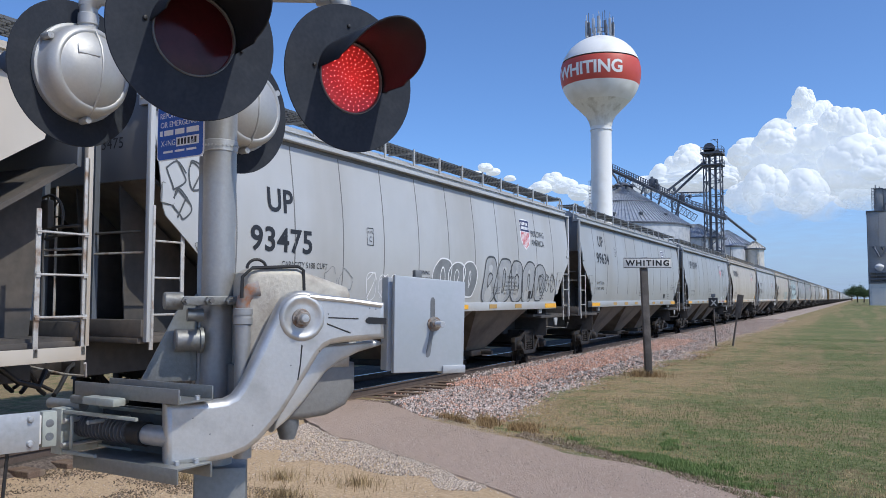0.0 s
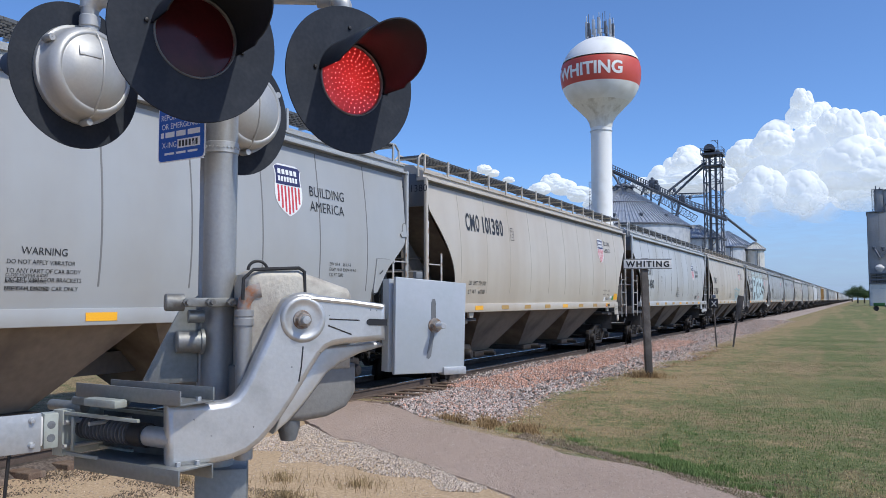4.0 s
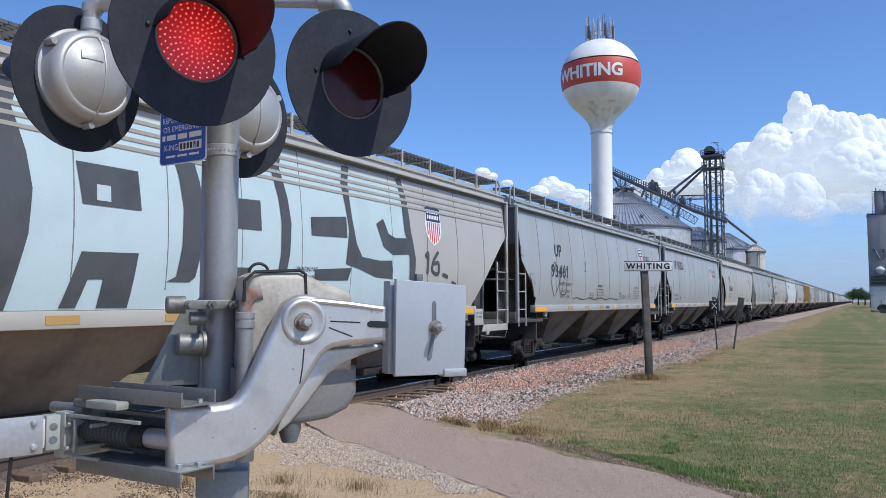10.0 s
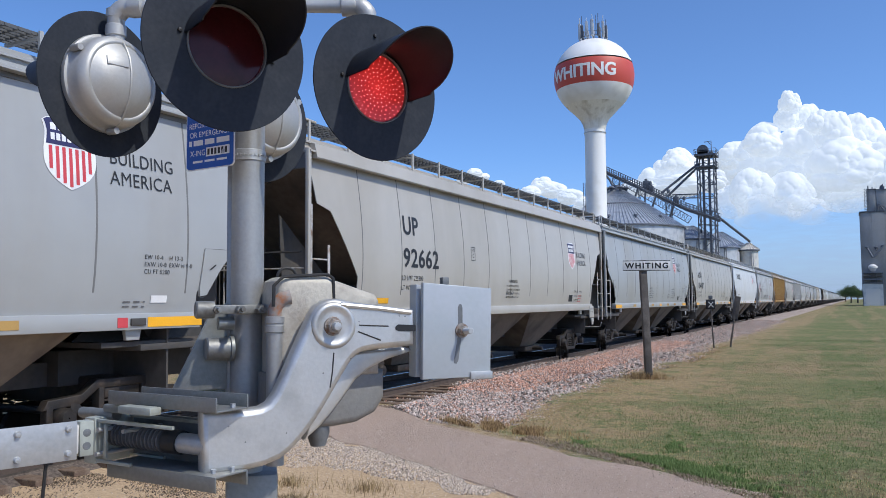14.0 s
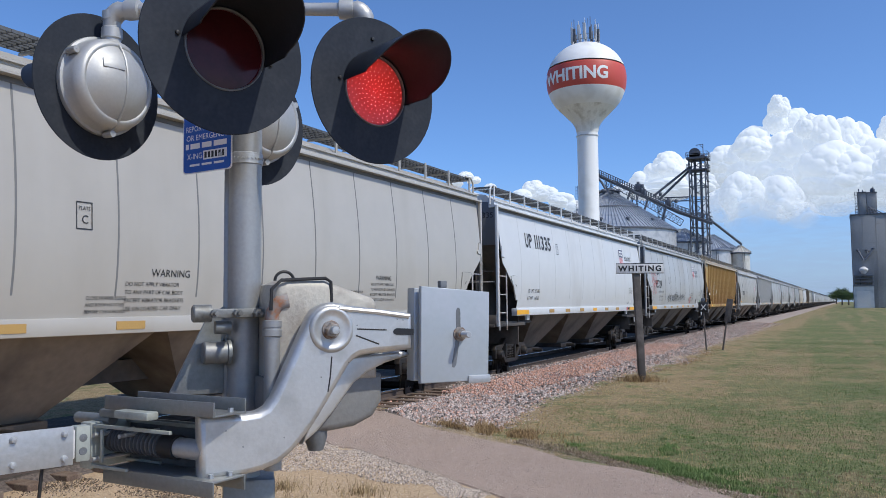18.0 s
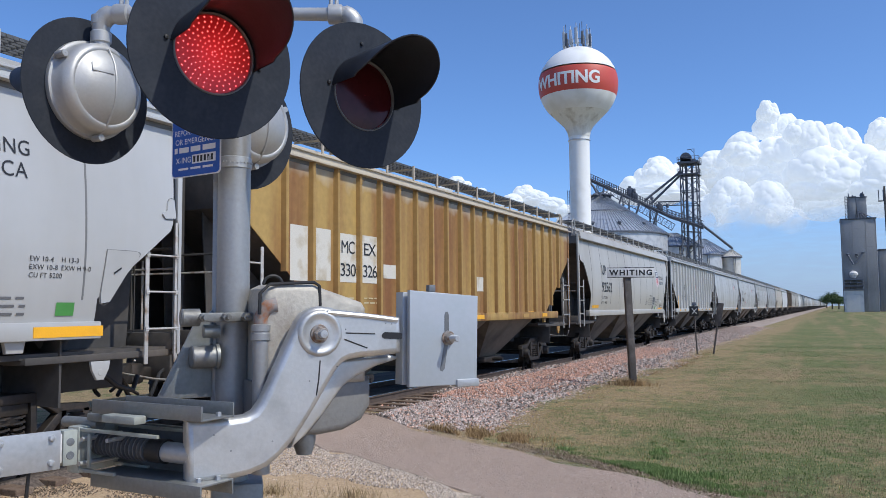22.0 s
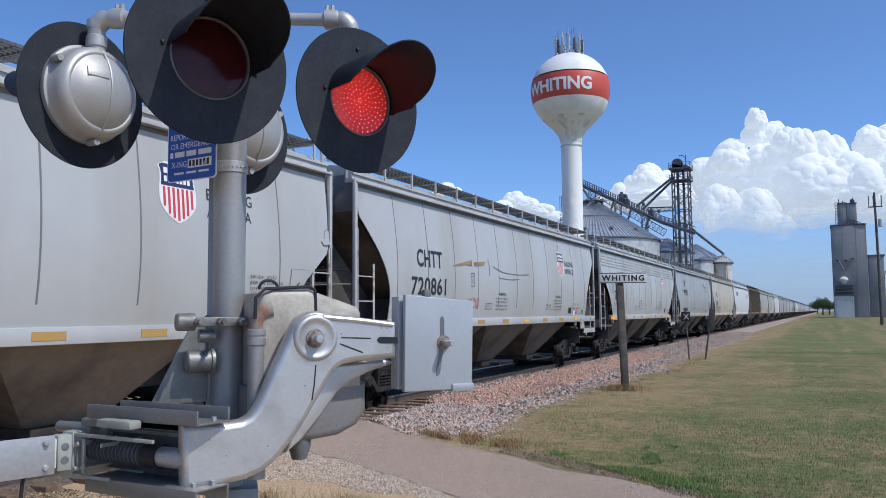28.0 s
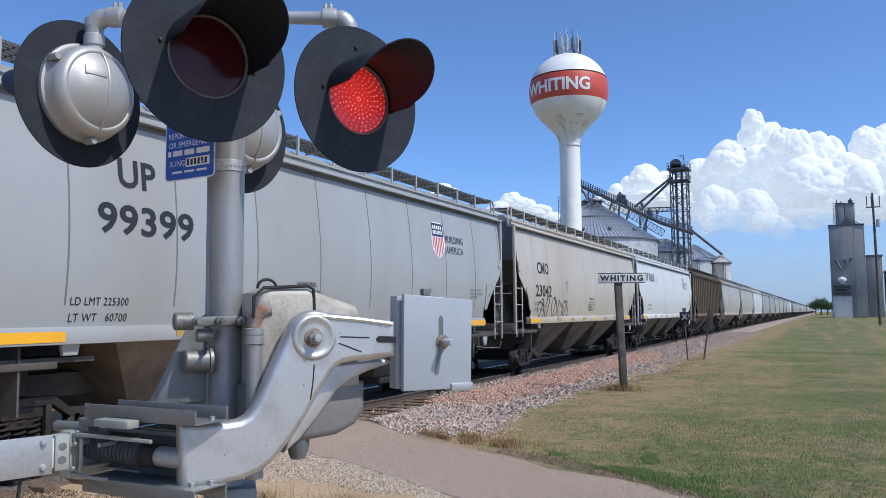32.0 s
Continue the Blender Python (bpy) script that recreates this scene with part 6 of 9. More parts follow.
            slab(bm, [(-0.55, EAVE + 0.34), (-0.5, EAVE + 0.5), (0.5, EAVE + 0.5), (0.55, EAVE + 0.34)], c - q, c + q, 0.02)
    piece("hatch_cover", key, hatches, paint, car)

    for s in (1, -1):
        if detail > 1:
            bogie(car, s * (half - 2.1), half, spin)
        else:
            def far_bogie(bm):
                for yy in (-0.89, 0.89):
                    for sx in (1, -1):
                        lathe(bm, [(0.01, 0.06), (0.46, 0.06), (0.46, -0.06)], 14, pose(sx * 0.75, yy, 0.46, 0, 90 * sx, 0))
                box(bm, -1.05, -1.1, 0.35, 1.05, 1.1, 0.8, 0.05)
            piece("bogie", (), far_bogie, M_BOGIE, car, pose(0, s * (half - 2.1), 0))
    if detail > 1:
        def beam(bm):
            box(bm, -0.25, -half + 1.0, 0.75, 0.25, half - 1.0, 1.05)
        piece("centre_sill", key, beam, M_END, car)
        if kind != "ribbed":
            first, step = seams or (2.0, (length - 4.0) / round((length - 4.0) / 1.385))
            cols = [-half - 0.42 + first + step * k for k in range(1 + round((length - 4.0) / step))]
            for y in cols:
                piece("weld_seam", (kind,), lambda bm: seam(bm, 0, kind, 1), M_SEAMPALE if paint is P_WHITE else M_SEAMWARM if paint is P_CREAM else M_SEAM, car, pose(0, y, 0))
        for k, y in enumerate([-half + 2.6 + (2 * half - 5.2) * k / 7 for k in range(8 if kind != "plated" else 0)]):
            long = k in (0, 7) and kind in ("curved", "swept")
            def refl(bm, q=0.46 if long else 0.22):
                box(bm, 1.561, -q, SILL - 0.12 if q > 0.3 else SILL - 0.1, 1.567, q, SILL - 0.0)
            spot = y if not long else (0.86 if k else -0.86 if kind == "curved" else -0.5) + y if kind == "curved" or not k else y
            piece("reflector", (long,), refl, M_YELLOW if k in (0, 4, 7) else M_DULLYELLOW, car, pose(0, spot, 0), label="long yellow reflective strip" if long else "yellow reflective strip")
        if kind == "plated":
            def high_strip(bm):
                patch(bm, -half + 1.67, 1.76, -half + 2.54, 1.86, kind, 0.007)
            piece("reflector", (*key, "high"), high_strip, M_YELLOW, car, label="long yellow reflective strip on the side sheet")
        for s in (-1, 1):
            piece("jacking_pad", (), lambda bm: slab(bm, [(-0.13, SILL - 0.14), (0.13, SILL - 0.14), (0.1, SILL - 0.28), (-0.1, SILL - 0.28)], -0.03, 0.03, 0.01), paint, car, pose(1.45, s * (half - 2.35), 0, 0, 0, 90))
    if kind == "ribbed":
        inset = 0.65
        if seams:
            inset, posts = seams[0] - 0.42, seams[1]
        step = (2 * half - 2 * inset) / (posts - 1)
        for s in (1, -1):
            for k in range(posts):
                y = -half + inset + step * k
                low = SILL + 0.05 if end_cut(SILL + 0.05, kind) < half - abs(y) else 3.3 - (half - abs(y)) / 2.3 * (3.3 - SILL)
                def rib(bm, low=low):
                    slab(bm, [(-0.055, 0.0), (0.055, 0.0), (0.035, 0.085), (-0.035, 0.085)], 0, EAVE - low - 0.02, 0, Matrix(((0, 0, 1, 0), (1, 0, 0, 0), (0, 1, 0, 0), (0, 0, 0, 1))))
                piece("side_post", (round(low, 2),), rib, paint, car, pose(s * flat_side(0), y, low, 0, 0, 0 if s > 0 else 180))
    if kind == "curved" and detail > 1 and marks:
        far_gusset(car, half, paint, end_gusset not in marks)
    bare = set(car.children)
    for m in marks:
        m(car, half, kind)
    for ob in car.children:
        if slip and ob not in bare:
            ob.matrix_local = Matrix.Translation((0, -slip, 0)) @ ob.matrix_local
    return car


M_GASH = material("rusted_gash", (0.3, 0.21, 0.12), 0.85, vary=0.2, scale=6, fine=30, bump=0.2, second=(0.2, 0.1, 0.05))
M_CREAMPRINT = plain("faded_cream_print", (0.5, 0.42, 0.25), 0.6)
M_SEAM = material("seam_shadow_grey", (0.16, 0.16, 0.158), 0.6, vary=0.1, scale=2)
M_SEAMPALE = material("pale_seam_paint", (0.56, 0.57, 0.57), 0.5, vary=0.05, scale=2)
M_SEAMWARM = material("dusty_seam", (0.4, 0.365, 0.3), 0.6, vary=0.1, scale=2)
# dark blue-grey stands for the cars' own paint in skylit shade
M_ENDSHADE = car_paint("shaded_end_sheet_paint", (0.13, 0.145, 0.17), seed=13, amount=0.6)


def two_lines(mark, number, dm=2.67, dn=2.28, zm=3.1, zn=2.49, big=0.375, load=0.27, box_z=0.4):
    """Reporting mark over number; load: how far the weights stand under the number."""
    def put(car, half, kind):
        y0 = -half - 0.42
        lettering(car, mark, y0 + dm, zm, big, kind, wide=1.12 if mark == "CMO" else 0.31 * len(mark) + 0.02)
        lettering(car, number, y0 + dn, zn, big, kind, wide=(1.62 if load > 0.8 else 1.55 if mark == "CMO" else 1.5) if len(number) < 6 else 1.72)
        if number != "20099":
            plate_mark(car, y0 + dn + (2.4 if load > 0.5 else 3.25), zn + box_z, kind)
        if number in ("93475", "93324", "93461"):
            capacity(car, half, d=dn + 0.73, z=zn - 0.24)
            lettering(car, "LD LMT 224300", y0 + dn + 0.9, zn - 0.45, 0.085, kind, wide=0.8)
            lettering(car, "LT WT   61700", y0 + dn + 0.9, zn - 0.61, 0.085, kind, wide=0.8)
        else:
            lettering(car, "LD LMT 225300", y0 + dn - 0.04 - (0.29 if load > 0.8 else 0), zn - load, 0.1, kind, wide=0.86)
            lettering(car, "LT WT   60700", y0 + dn - 0.04 - (0.29 if load > 0.8 else 0), zn - load - 0.19, 0.1, kind, wide=0.86)
        common(car, half, kind, number != "92562", mark == "AOKX")
        end_print(car, half, (mark, number))
    return put


def plate_mark(car, y, z, kind):
    bm = B()
    for a, c, d, e in ((-0.11, -0.16, 0.11, -0.148), (-0.11, 0.148, 0.11, 0.16), (-0.11, -0.148, -0.098, 0.148), (0.098, -0.148, 0.11, 0.148)):
        patch(bm, y + a, z + c, y + d, z + e, kind, 0.007)
    part("plate_mark", bm, M_LETTER, car, "outlined clearance-plate mark")
    lettering(car, "PLATE", y - 0.08, z + 0.06, 0.05, kind, wide=0.16)
    lettering(car, "C", y - 0.04, z - 0.09, 0.1, kind)


def spread_lettering(car, body, y, z, h, kind, wide):
    """Painted mark whose ones stand close together, unlike the type's own."""
    step = {"1": 0.2, " ": 0.2, "M": 0.4}
    total = sum(step.get(ch, 0.34) for ch in body)
    bm, at = B(), 0.0
    for ch in body:
        w = step.get(ch, 0.34)
        if ch != " ":
            tm = text_mesh(ch, h, 0, 1.0, 0.014)
            a, c = min(v.co.x for v in tm.verts), max(v.co.x for v in tm.verts)
            thin = 0.095 if ch == "1" else w - 0.06
            for v in tm.verts:
                v.co.x = (at + 0.03 + (v.co.x - a) * thin / (c - a)) * wide / total
            me = bpy.data.meshes.new("glyph")
            tm.to_mesh(me)
            tm.free()
            bm.from_mesh(me)
            bpy.data.meshes.remove(me)
        at += w
    part("lettering", on_side(bm, y, z, 0.007, kind), M_LETTER, car)


def one_line(body, d=2.5, big=0.4, z=3.36):
    def put(car, half, kind):
        y0 = -half - 0.42 + d
        spread_lettering(car, body, y0, z, big, kind, 2.2)
        plate_mark(car, y0 + 2.75, z + 0.08, kind)
        near = body == "UP 111212"
        lettering(car, "LD LMT 225300", y0 + (-0.26 if near else 0.1), 2.03 if near else 2.1, 0.1, kind)
        lettering(car, "LT WT   60700", y0 + (-0.26 if near else 0.1), 1.83 if near else 1.9, 0.1, kind)
        if body == "UP 111049":
            common(car, half, kind, False)
        bm = B()
        patch(bm, half - 2.15, 1.8, half - 1.89, 1.89, kind, 0.008)
        part("sticker", bm, M_SHWHITE, car, "white paper sticker with red print")
        small_print(car, half - 2.58, 1.82, 2, 0.34, kind, None, 0.03, seed=4)
        bm = B()
        box(bm, 1.561, half - 2.66, SILL - 0.12, 1.566, half - 2.51, SILL - 0.0)
        part("sticker", bm, M_REDPAINT, car, "small red sticker on the sill")
        bm = B()
        box(bm, 1.56, half - 2.47, SILL - 0.1, 1.585, half - 2.24, SILL - 0.01, 0.008)
        part("tag_reader_plate", bm, M_END, car, "dark grey identification tag box")
        end_print(car, half, (body,))
    return put


def end_gusset(car, half, kind):
    """A welded repair plate at the car's end, with its long reflector and stickers."""
    out = [(0.95, 2.56), (1.42, 2.56), (1.47, 2.5), (1.46, 2.3), (1.4, 1.95), (1.34, 1.87), (1.27, 1.87), (1.21, 1.96), (1.18, 2.19), (1.12, 2.27), (0.92, 2.49)]
    out = [(y, z - 0.03) for y, z in out]
    bm = B()
    top = [bm.verts.new((bulge(z) + 0.022, y - half, z)) for y, z in out]
    low = [bm.verts.new((bulge(z) - 0.01, y - half, z)) for y, z in out]
    bm.faces.new(top)
    for i in range(len(out)):
        bm.faces.new((low[i], low[(i + 1) % len(out)], top[(i + 1) % len(out)], top[i]))
    gus = part("gusset_plate", bm, P_GREY, car, "welded grey gusset plate")
    bm = B()
    stroke(bm, [(y - half, z) for y, z in out + out[:1]], 0.014, kind, 0.006)
    part("weld_bead", bm, M_SEAM, gus)
    for a, c in (((1.15, 2.4), (1.21, 2.32)), ((1.24, 2.16), (1.28, 2.04))):
        bm = B()
        stroke(bm, [(a[0] - half, a[1]), (c[0] - half, c[1])], 0.022, kind, 0.026)
        part("slot", bm, M_LETTER, gus)
    bm = B()
    box(bm, 1.566, 1.36 - half, SILL - 0.105, 1.571, 2.29 - half, SILL + 0.005)
    part("reflector", bm, M_YELLOW, car, "long yellow reflective strip")
    bm = B()
    box(bm, 1.566, 2.36 - half, SILL - 0.09, 1.571, 2.47 - half, SILL + 0.0)
    part("sticker", bm, M_REDPAINT, car, "small red sticker")
    bm = B()
    patch(bm, 3.22 - half, 1.86, 3.45 - half, 2.0, kind, 0.008)
    part("sticker", bm, M_PRINT, car, "small dark stencilled label")


def far_gusset(car, half, paint, near=True):
    """Welded gusset plates over the cut corners of the side, and small plates at its upper corners."""
    big = [(1.28, 2.52), (0.82, 2.52), (0.8, 2.44), (0.98, 2.24), (1.2, 1.9), (1.32, 1.88), (1.34, 2.0)]
    small = [(0.41, 3.04), (0.33, 3.09), (0.31, 3.2), (0.27, 3.25), (0.2, 3.24), (0.18, 3.0), (0.36, 2.98)]
    for e in (1, -1) if near else (1,):
        for out, name in ((big, "gusset_plate"), (small, "corner_plate")):
            def plate(bm):
                top = [bm.verts.new((bulge(z) + 0.022, e * (half - y), z)) for y, z in out]
                low = [bm.verts.new((bulge(z) - 0.01, e * (half - y), z)) for y, z in out]
                bm.faces.new(top)
                for i in range(len(out)):
                    bm.faces.new((low[i], low[(i + 1) % len(out)], top[(i + 1) % len(out)], top[i]))
                bmesh.ops.recalc_face_normals(bm, faces=bm.faces[:])
            g = piece(name, (round(half, 2), e), plate, paint, car, label="welded plate over the corner of the side")
            piece("weld_bead", (round(half, 2), e, name), lambda bm: stroke(bm, [(e * (half - y), z) for y, z in out + out[:1]], 0.013, "curved", 0.006), M_SEAM, g)
            if out is big:
                piece("slot", (round(half, 2), e), lambda bm: stroke(bm, [(e * (half - 1.18), 2.24), (e * (half - 1.07), 2.31)], 0.022, "curved", 0.026), M_LETTER, g)


def notice(car, y, z, lines, h, kind, shift=0.0):
    """A block of stencilled lines, its top-left corner at y, z."""
    def build(bm):
        for i, body in enumerate(lines):
            tm = text_mesh(body, h, 0, 1.0)
            on_side(tm, shift, z - h - i * h * 1.9, 0.007, kind)
            me = bpy.data.meshes.new("line")
            tm.to_mesh(me)
            tm.free()
            bm.from_mesh(me)
            bpy.data.meshes.remove(me)
    return piece("notice_lettering", (lines[0], z, kind == "ribbed"), build, M_LETTER, car, pose(0, y, 0))


def end_print(car, half, lines):
    """The car's mark and number on the end sheet that faces the road."""
    for i, body in enumerate(lines):
        bm = text_mesh(body, 0.15, 0, 1.05)
        for v in bm.verts:
            v.co = Vector((0.45 + v.co.x, -half + 0.094, 4.0 - 0.26 * i + v.co.y))
        part("end_lettering", bm, M_LETTER, car)


def capacity(car, half, body="CAPACITY 5188 CUFT", d=3.1, z=2.02):
    lettering(car, body, -half - 0.42 + d, z, 0.1, "curved", wide=1.2)


def bubbles(fill, line, y, z, n, size, seed, width=0.045, label="sprayed bubble letters"):
    """Fat sprayed letters that cannot be read: a filled blob each, with an outline and inner strokes."""
    def put(car, half, kind):
        rng = random.Random(seed)
        prof = bulge if kind != "ribbed" else flat_side
        for k in range(n):
            c = -half - 0.42 + y + k * size * 0.84
            top, wide, lean = rng.uniform(0.9, 1.15), rng.uniform(0.42, 0.56), rng.uniform(-0.15, 0.2)
            ring = []
            n2 = 24
            for i in range(n2):
                a = 2 * math.pi * i / n2
                ca, sa = math.cos(a), math.sin(a)
                x = wide * math.copysign(abs(ca) ** 0.75, ca) * (1 + 0.12 * math.sin(3 * a + seed + k))
                q = 0.5 * top * math.copysign(abs(sa) ** 0.85, sa)
                ring.append((c + size * (x + lean * q), z + size * q))
            if fill:
                bm = B()
                mid = bm.verts.new((prof(z) + 0.006, c, z))
                vs = [bm.verts.new((prof(q) + 0.006, p, q)) for p, q in ring]
                for i in range(n2):
                    bm.faces.new((mid, vs[i], vs[(i + 1) % n2]))
                part("graffiti_letter", bm, fill, car, label)
            bm = B()
            stroke(bm, ring + ring[:2], width, kind, 0.009)
            part("graffiti_outline", bm, line, car, label)
            bm = B()
            h, q = size * rng.uniform(0.15, 0.3), size * rng.uniform(0.06, 0.14)
            stroke(bm, [(c - q, z - h), (c - q, z + h * 0.4), (c, z + h), (c + q, z + h * 0.4), (c + q * rng.uniform(-1, 1.5), z - h)], width * 0.8, kind, 0.0095)
            part("graffiti_stroke", bm, line, car, label)
    return put


def common(car, half, kind, panel=True, wide_print=False):
    """Stencilled warnings along the side, and the data panel."""
    if wide_print:
        notice(car, -2.35, 2.27, ("WARNING",), 0.1, kind, 0.2)
        notice(car, -2.55, 2.1, ("DO NOT APPLY VIBRATOR", "TO ANY PART OF CAR BODY", "EXCEPT VIBRATOR BRACKETS", "USE ON LOADED CAR ONLY"), 0.053, kind)
        notice(car, -3.1, 1.92, ("CLOSE HOPPER SLIDES", "AND ROOF HATCHES", "BEFORE CAR IS MOVED"), 0.042, kind)
    for y in (-1.6, half - 5.2) if panel and not wide_print else (half - 5.2,):
        notice(car, y, 2.34, ("WARNING",), 0.085, kind, 0.16)
        notice(car, y, 2.2, ("DO NOT APPLY VIBRATOR", "TO ANY PART OF CAR BODY", "EXCEPT VIBRATOR BRACKETS", "USE ON LOADED CAR ONLY"), 0.05, kind)
        notice(car, y - 0.75, 2.05, ("CLOSE HOPPER SLIDES", "AND ROOF HATCHES", "BEFORE CAR IS MOVED"), 0.036, kind)
    if not panel:
        return
    small_print(car, half - 2.6, 1.95, 3, 0.3, kind, M_REDPAINT if half * 10 % 2 > 1 else None, seed=7)
    bm = B()
    patch(bm, half - 3.5, 1.76, half - 3.14, 1.96, kind)
    part("data_panel", bm, M_LETTER, car, "black data panel")


def slogan(dist=3.3, dz=0.0, badge=3.72, wide=1.0, ew=2.72, drop=0.0):
    """Badge, two-line slogan and the car's measures near its far end; drop: badge under the slogan's height."""
    def put(car, half, kind):
        far = half + 0.42
        shield(car, far - badge, 3.48 + dz - drop, 0.82, kind)
        lettering(car, "BUILDING", far - dist, 3.46 + dz, 0.175 * wide ** 0.5, kind, wide=wide)
        lettering(car, "AMERICA", far - dist, 3.21 + dz, 0.175 * wide ** 0.5, kind, wide=wide * 0.97)
        if kind == "curved":
            rows = (("EW 10-4", ew, 2.34), ("EXW 10-8", ew, 2.25), ("CU FT 5200", ew, 2.16), ("H 13-3", ew - 0.4, 2.34), ("EXW H 9-0", ew - 0.4, 2.25))
        else:
            rows = (("EW 10-8", 3.42, 2.04), ("EW 8-3", 3.42, 1.9), ("CU FT 5200", 3.42, 1.76), ("H 8-10", 2.92, 2.04), ("H 15-0", 2.92, 1.9))
        for body, d, z in rows:
            lettering(car, body, far - d, z, 0.058 if kind == "curved" else 0.07, kind)
    return put


def boxed_marks(car, half, kind):
    """Badge and slogan, test panel, measures, stickers and a white scrawl at the car's end."""
    shield(car, half - 3.06, 3.12, 0.8, kind)
    lettering(car, "BUILDING", half - 2.62, 3.13, 0.175, kind, wide=1.0)
    lettering(car, "AMERICA", half - 2.62, 2.88, 0.175, kind, wide=0.97)
    for body, z in (("EX W 10-8 H  9-6", 2.1), ("EW    8-4 H 15-0", 1.97), ("CU FT 5215", 1.84)):
        lettering(car, body, half - 3.62, z, 0.075, kind)
    bm = B()
    patch(bm, half - 4.25, 1.87, half - 3.77, 2.265, kind, 0.006)
    board = part("test_panel", bm, M_PATCH, car, "white-framed black test panel")
    for y0, z0, y1, z1 in ((-4.23, 1.98, -3.94, 2.24), (-3.91, 1.98, -3.79, 2.24), (-4.23, 1.89, -3.79, 1.955)):
        bm = B()
        patch(bm, half + y0, z0, half + y1, z1, kind, 0.01)
        part("panel_field", bm, M_SPRAYDARK, board)
    for y0, z0, y1, z1, mat, label in ((-4.33, 1.65, -4.07, 1.845, M_PRINT, "dark stencilled label"), (-3.65, 1.64, -3.42, 1.81, M_GREENTAG, "green inspection sticker"), (-3.4, 1.64, -3.19, 1.81, M_SHWHITE, "white paper sticker"), (-2.5, 1.75, -2.28, 1.92, M_PRINT, "grey painted-out patch"), (-2.8, 1.635, -1.8, 1.735, M_YELLOW, "long yellow reflective strip")):
        bm = B()
        patch(bm, half + y0, z0, half + y1, z1, kind, 0.009)
        part("reflector" if mat is M_YELLOW else "sticker", bm, mat, car, label)
    for pts in (((-2.7, 2.12), (-2.66, 2.0), (-2.6, 2.13), (-2.56, 2.0)), ((-2.53, 2.0), (-2.5, 2.11), (-2.46, 2.0), (-2.42, 2.12)), ((-2.38, 2.11), (-2.36, 1.98), (-2.3, 2.08), (-2.26, 1.99), (-2.1, 2.0))):
        bm = B()
        stroke(bm, [(half + y, z) for y, z in pts], 0.022, kind, 0.011)
        part("scrawl", bm, M_SHWHITE, car, "thin white scrawl")
    small_print(car, half - 2.2, 1.93, 3, 0.4, kind, None, seed=7)


def lone_badge(dist=4.2, z=3.33):
    def put(car, half, kind):
        shield(car, half + 0.42 - dist, z, 0.84, kind)
    return put


def tag_loops(mat, y, z, n, size, seed, width=0.05, label="sprayed graffiti loops"):
    """Looping sprayed letters that cannot be read."""
    def put(car, half, kind):
        rng = random.Random(seed)
        for k in range(n):
            bm = B()
            c = -half - 0.42 + y + k * size * 0.9
            pts = [(c + size * 0.45 * math.cos(a) * rng.uniform(0.7, 1.1), z + size * 0.5 * math.sin(a) * rng.uniform(0.7, 1.15)) for a in [rng.uniform(0, 1) + i * 0.9 for i in range(rng.randint(6, 10))]]
            stroke(bm, pts, width, kind)
            if rng.random() < 0.7:
                stroke(bm, [(c - size * 0.2, z - size * 0.45), (c + size * rng.uniform(-0.1, 0.2), z + size * 0.1), (c + size * 0.25, z + size * rng.uniform(0.2, 0.5))], width, kind)
            part("graffiti", bm, mat, car, label)
    return put


def sprayed(name, outline, mat, car, half, kind, off=0.012, label=""):
    """A sprayed shape on the near side; outline: distance from the car's place, height."""
    bm = B()
    bm.faces.new([bm.verts.new((y, z, 0)) for y, z in outline])
    bmesh.ops.triangulate(bm, faces=bm.faces[:])
    for k in range(2):
        bmesh.ops.subdivide_edges(bm, edges=[e for e in bm.edges if e.calc_length() > 0.3], cuts=1)
        bmesh.ops.triangulate(bm, faces=bm.faces[:])
    part(name, on_side(bm, -half - 0.42, 0, off, kind), mat, car, label)


def wavy_bar(y, w, low=1.68):
    """Outline of a tall sprayed bar that leans, swells and tapers to its foot."""
    left = [(y, 4.16), (y - 0.08, 3.84), (y + 0.06, 3.4), (y + 0.12, 3.0), (y + 0.1, 2.5), (y + 0.02, 2.1), (y - 0.14, low)]
    right = [(y + w, 4.18), (y + w - 0.1, 3.86), (y + w + 0.05, 3.4), (y + w + 0.12, 3.0), (y + w + 0.08, 2.5), (y + w - 0.02, 2.1), (y + w - 0.12, low)]
    return left[::-1] + right


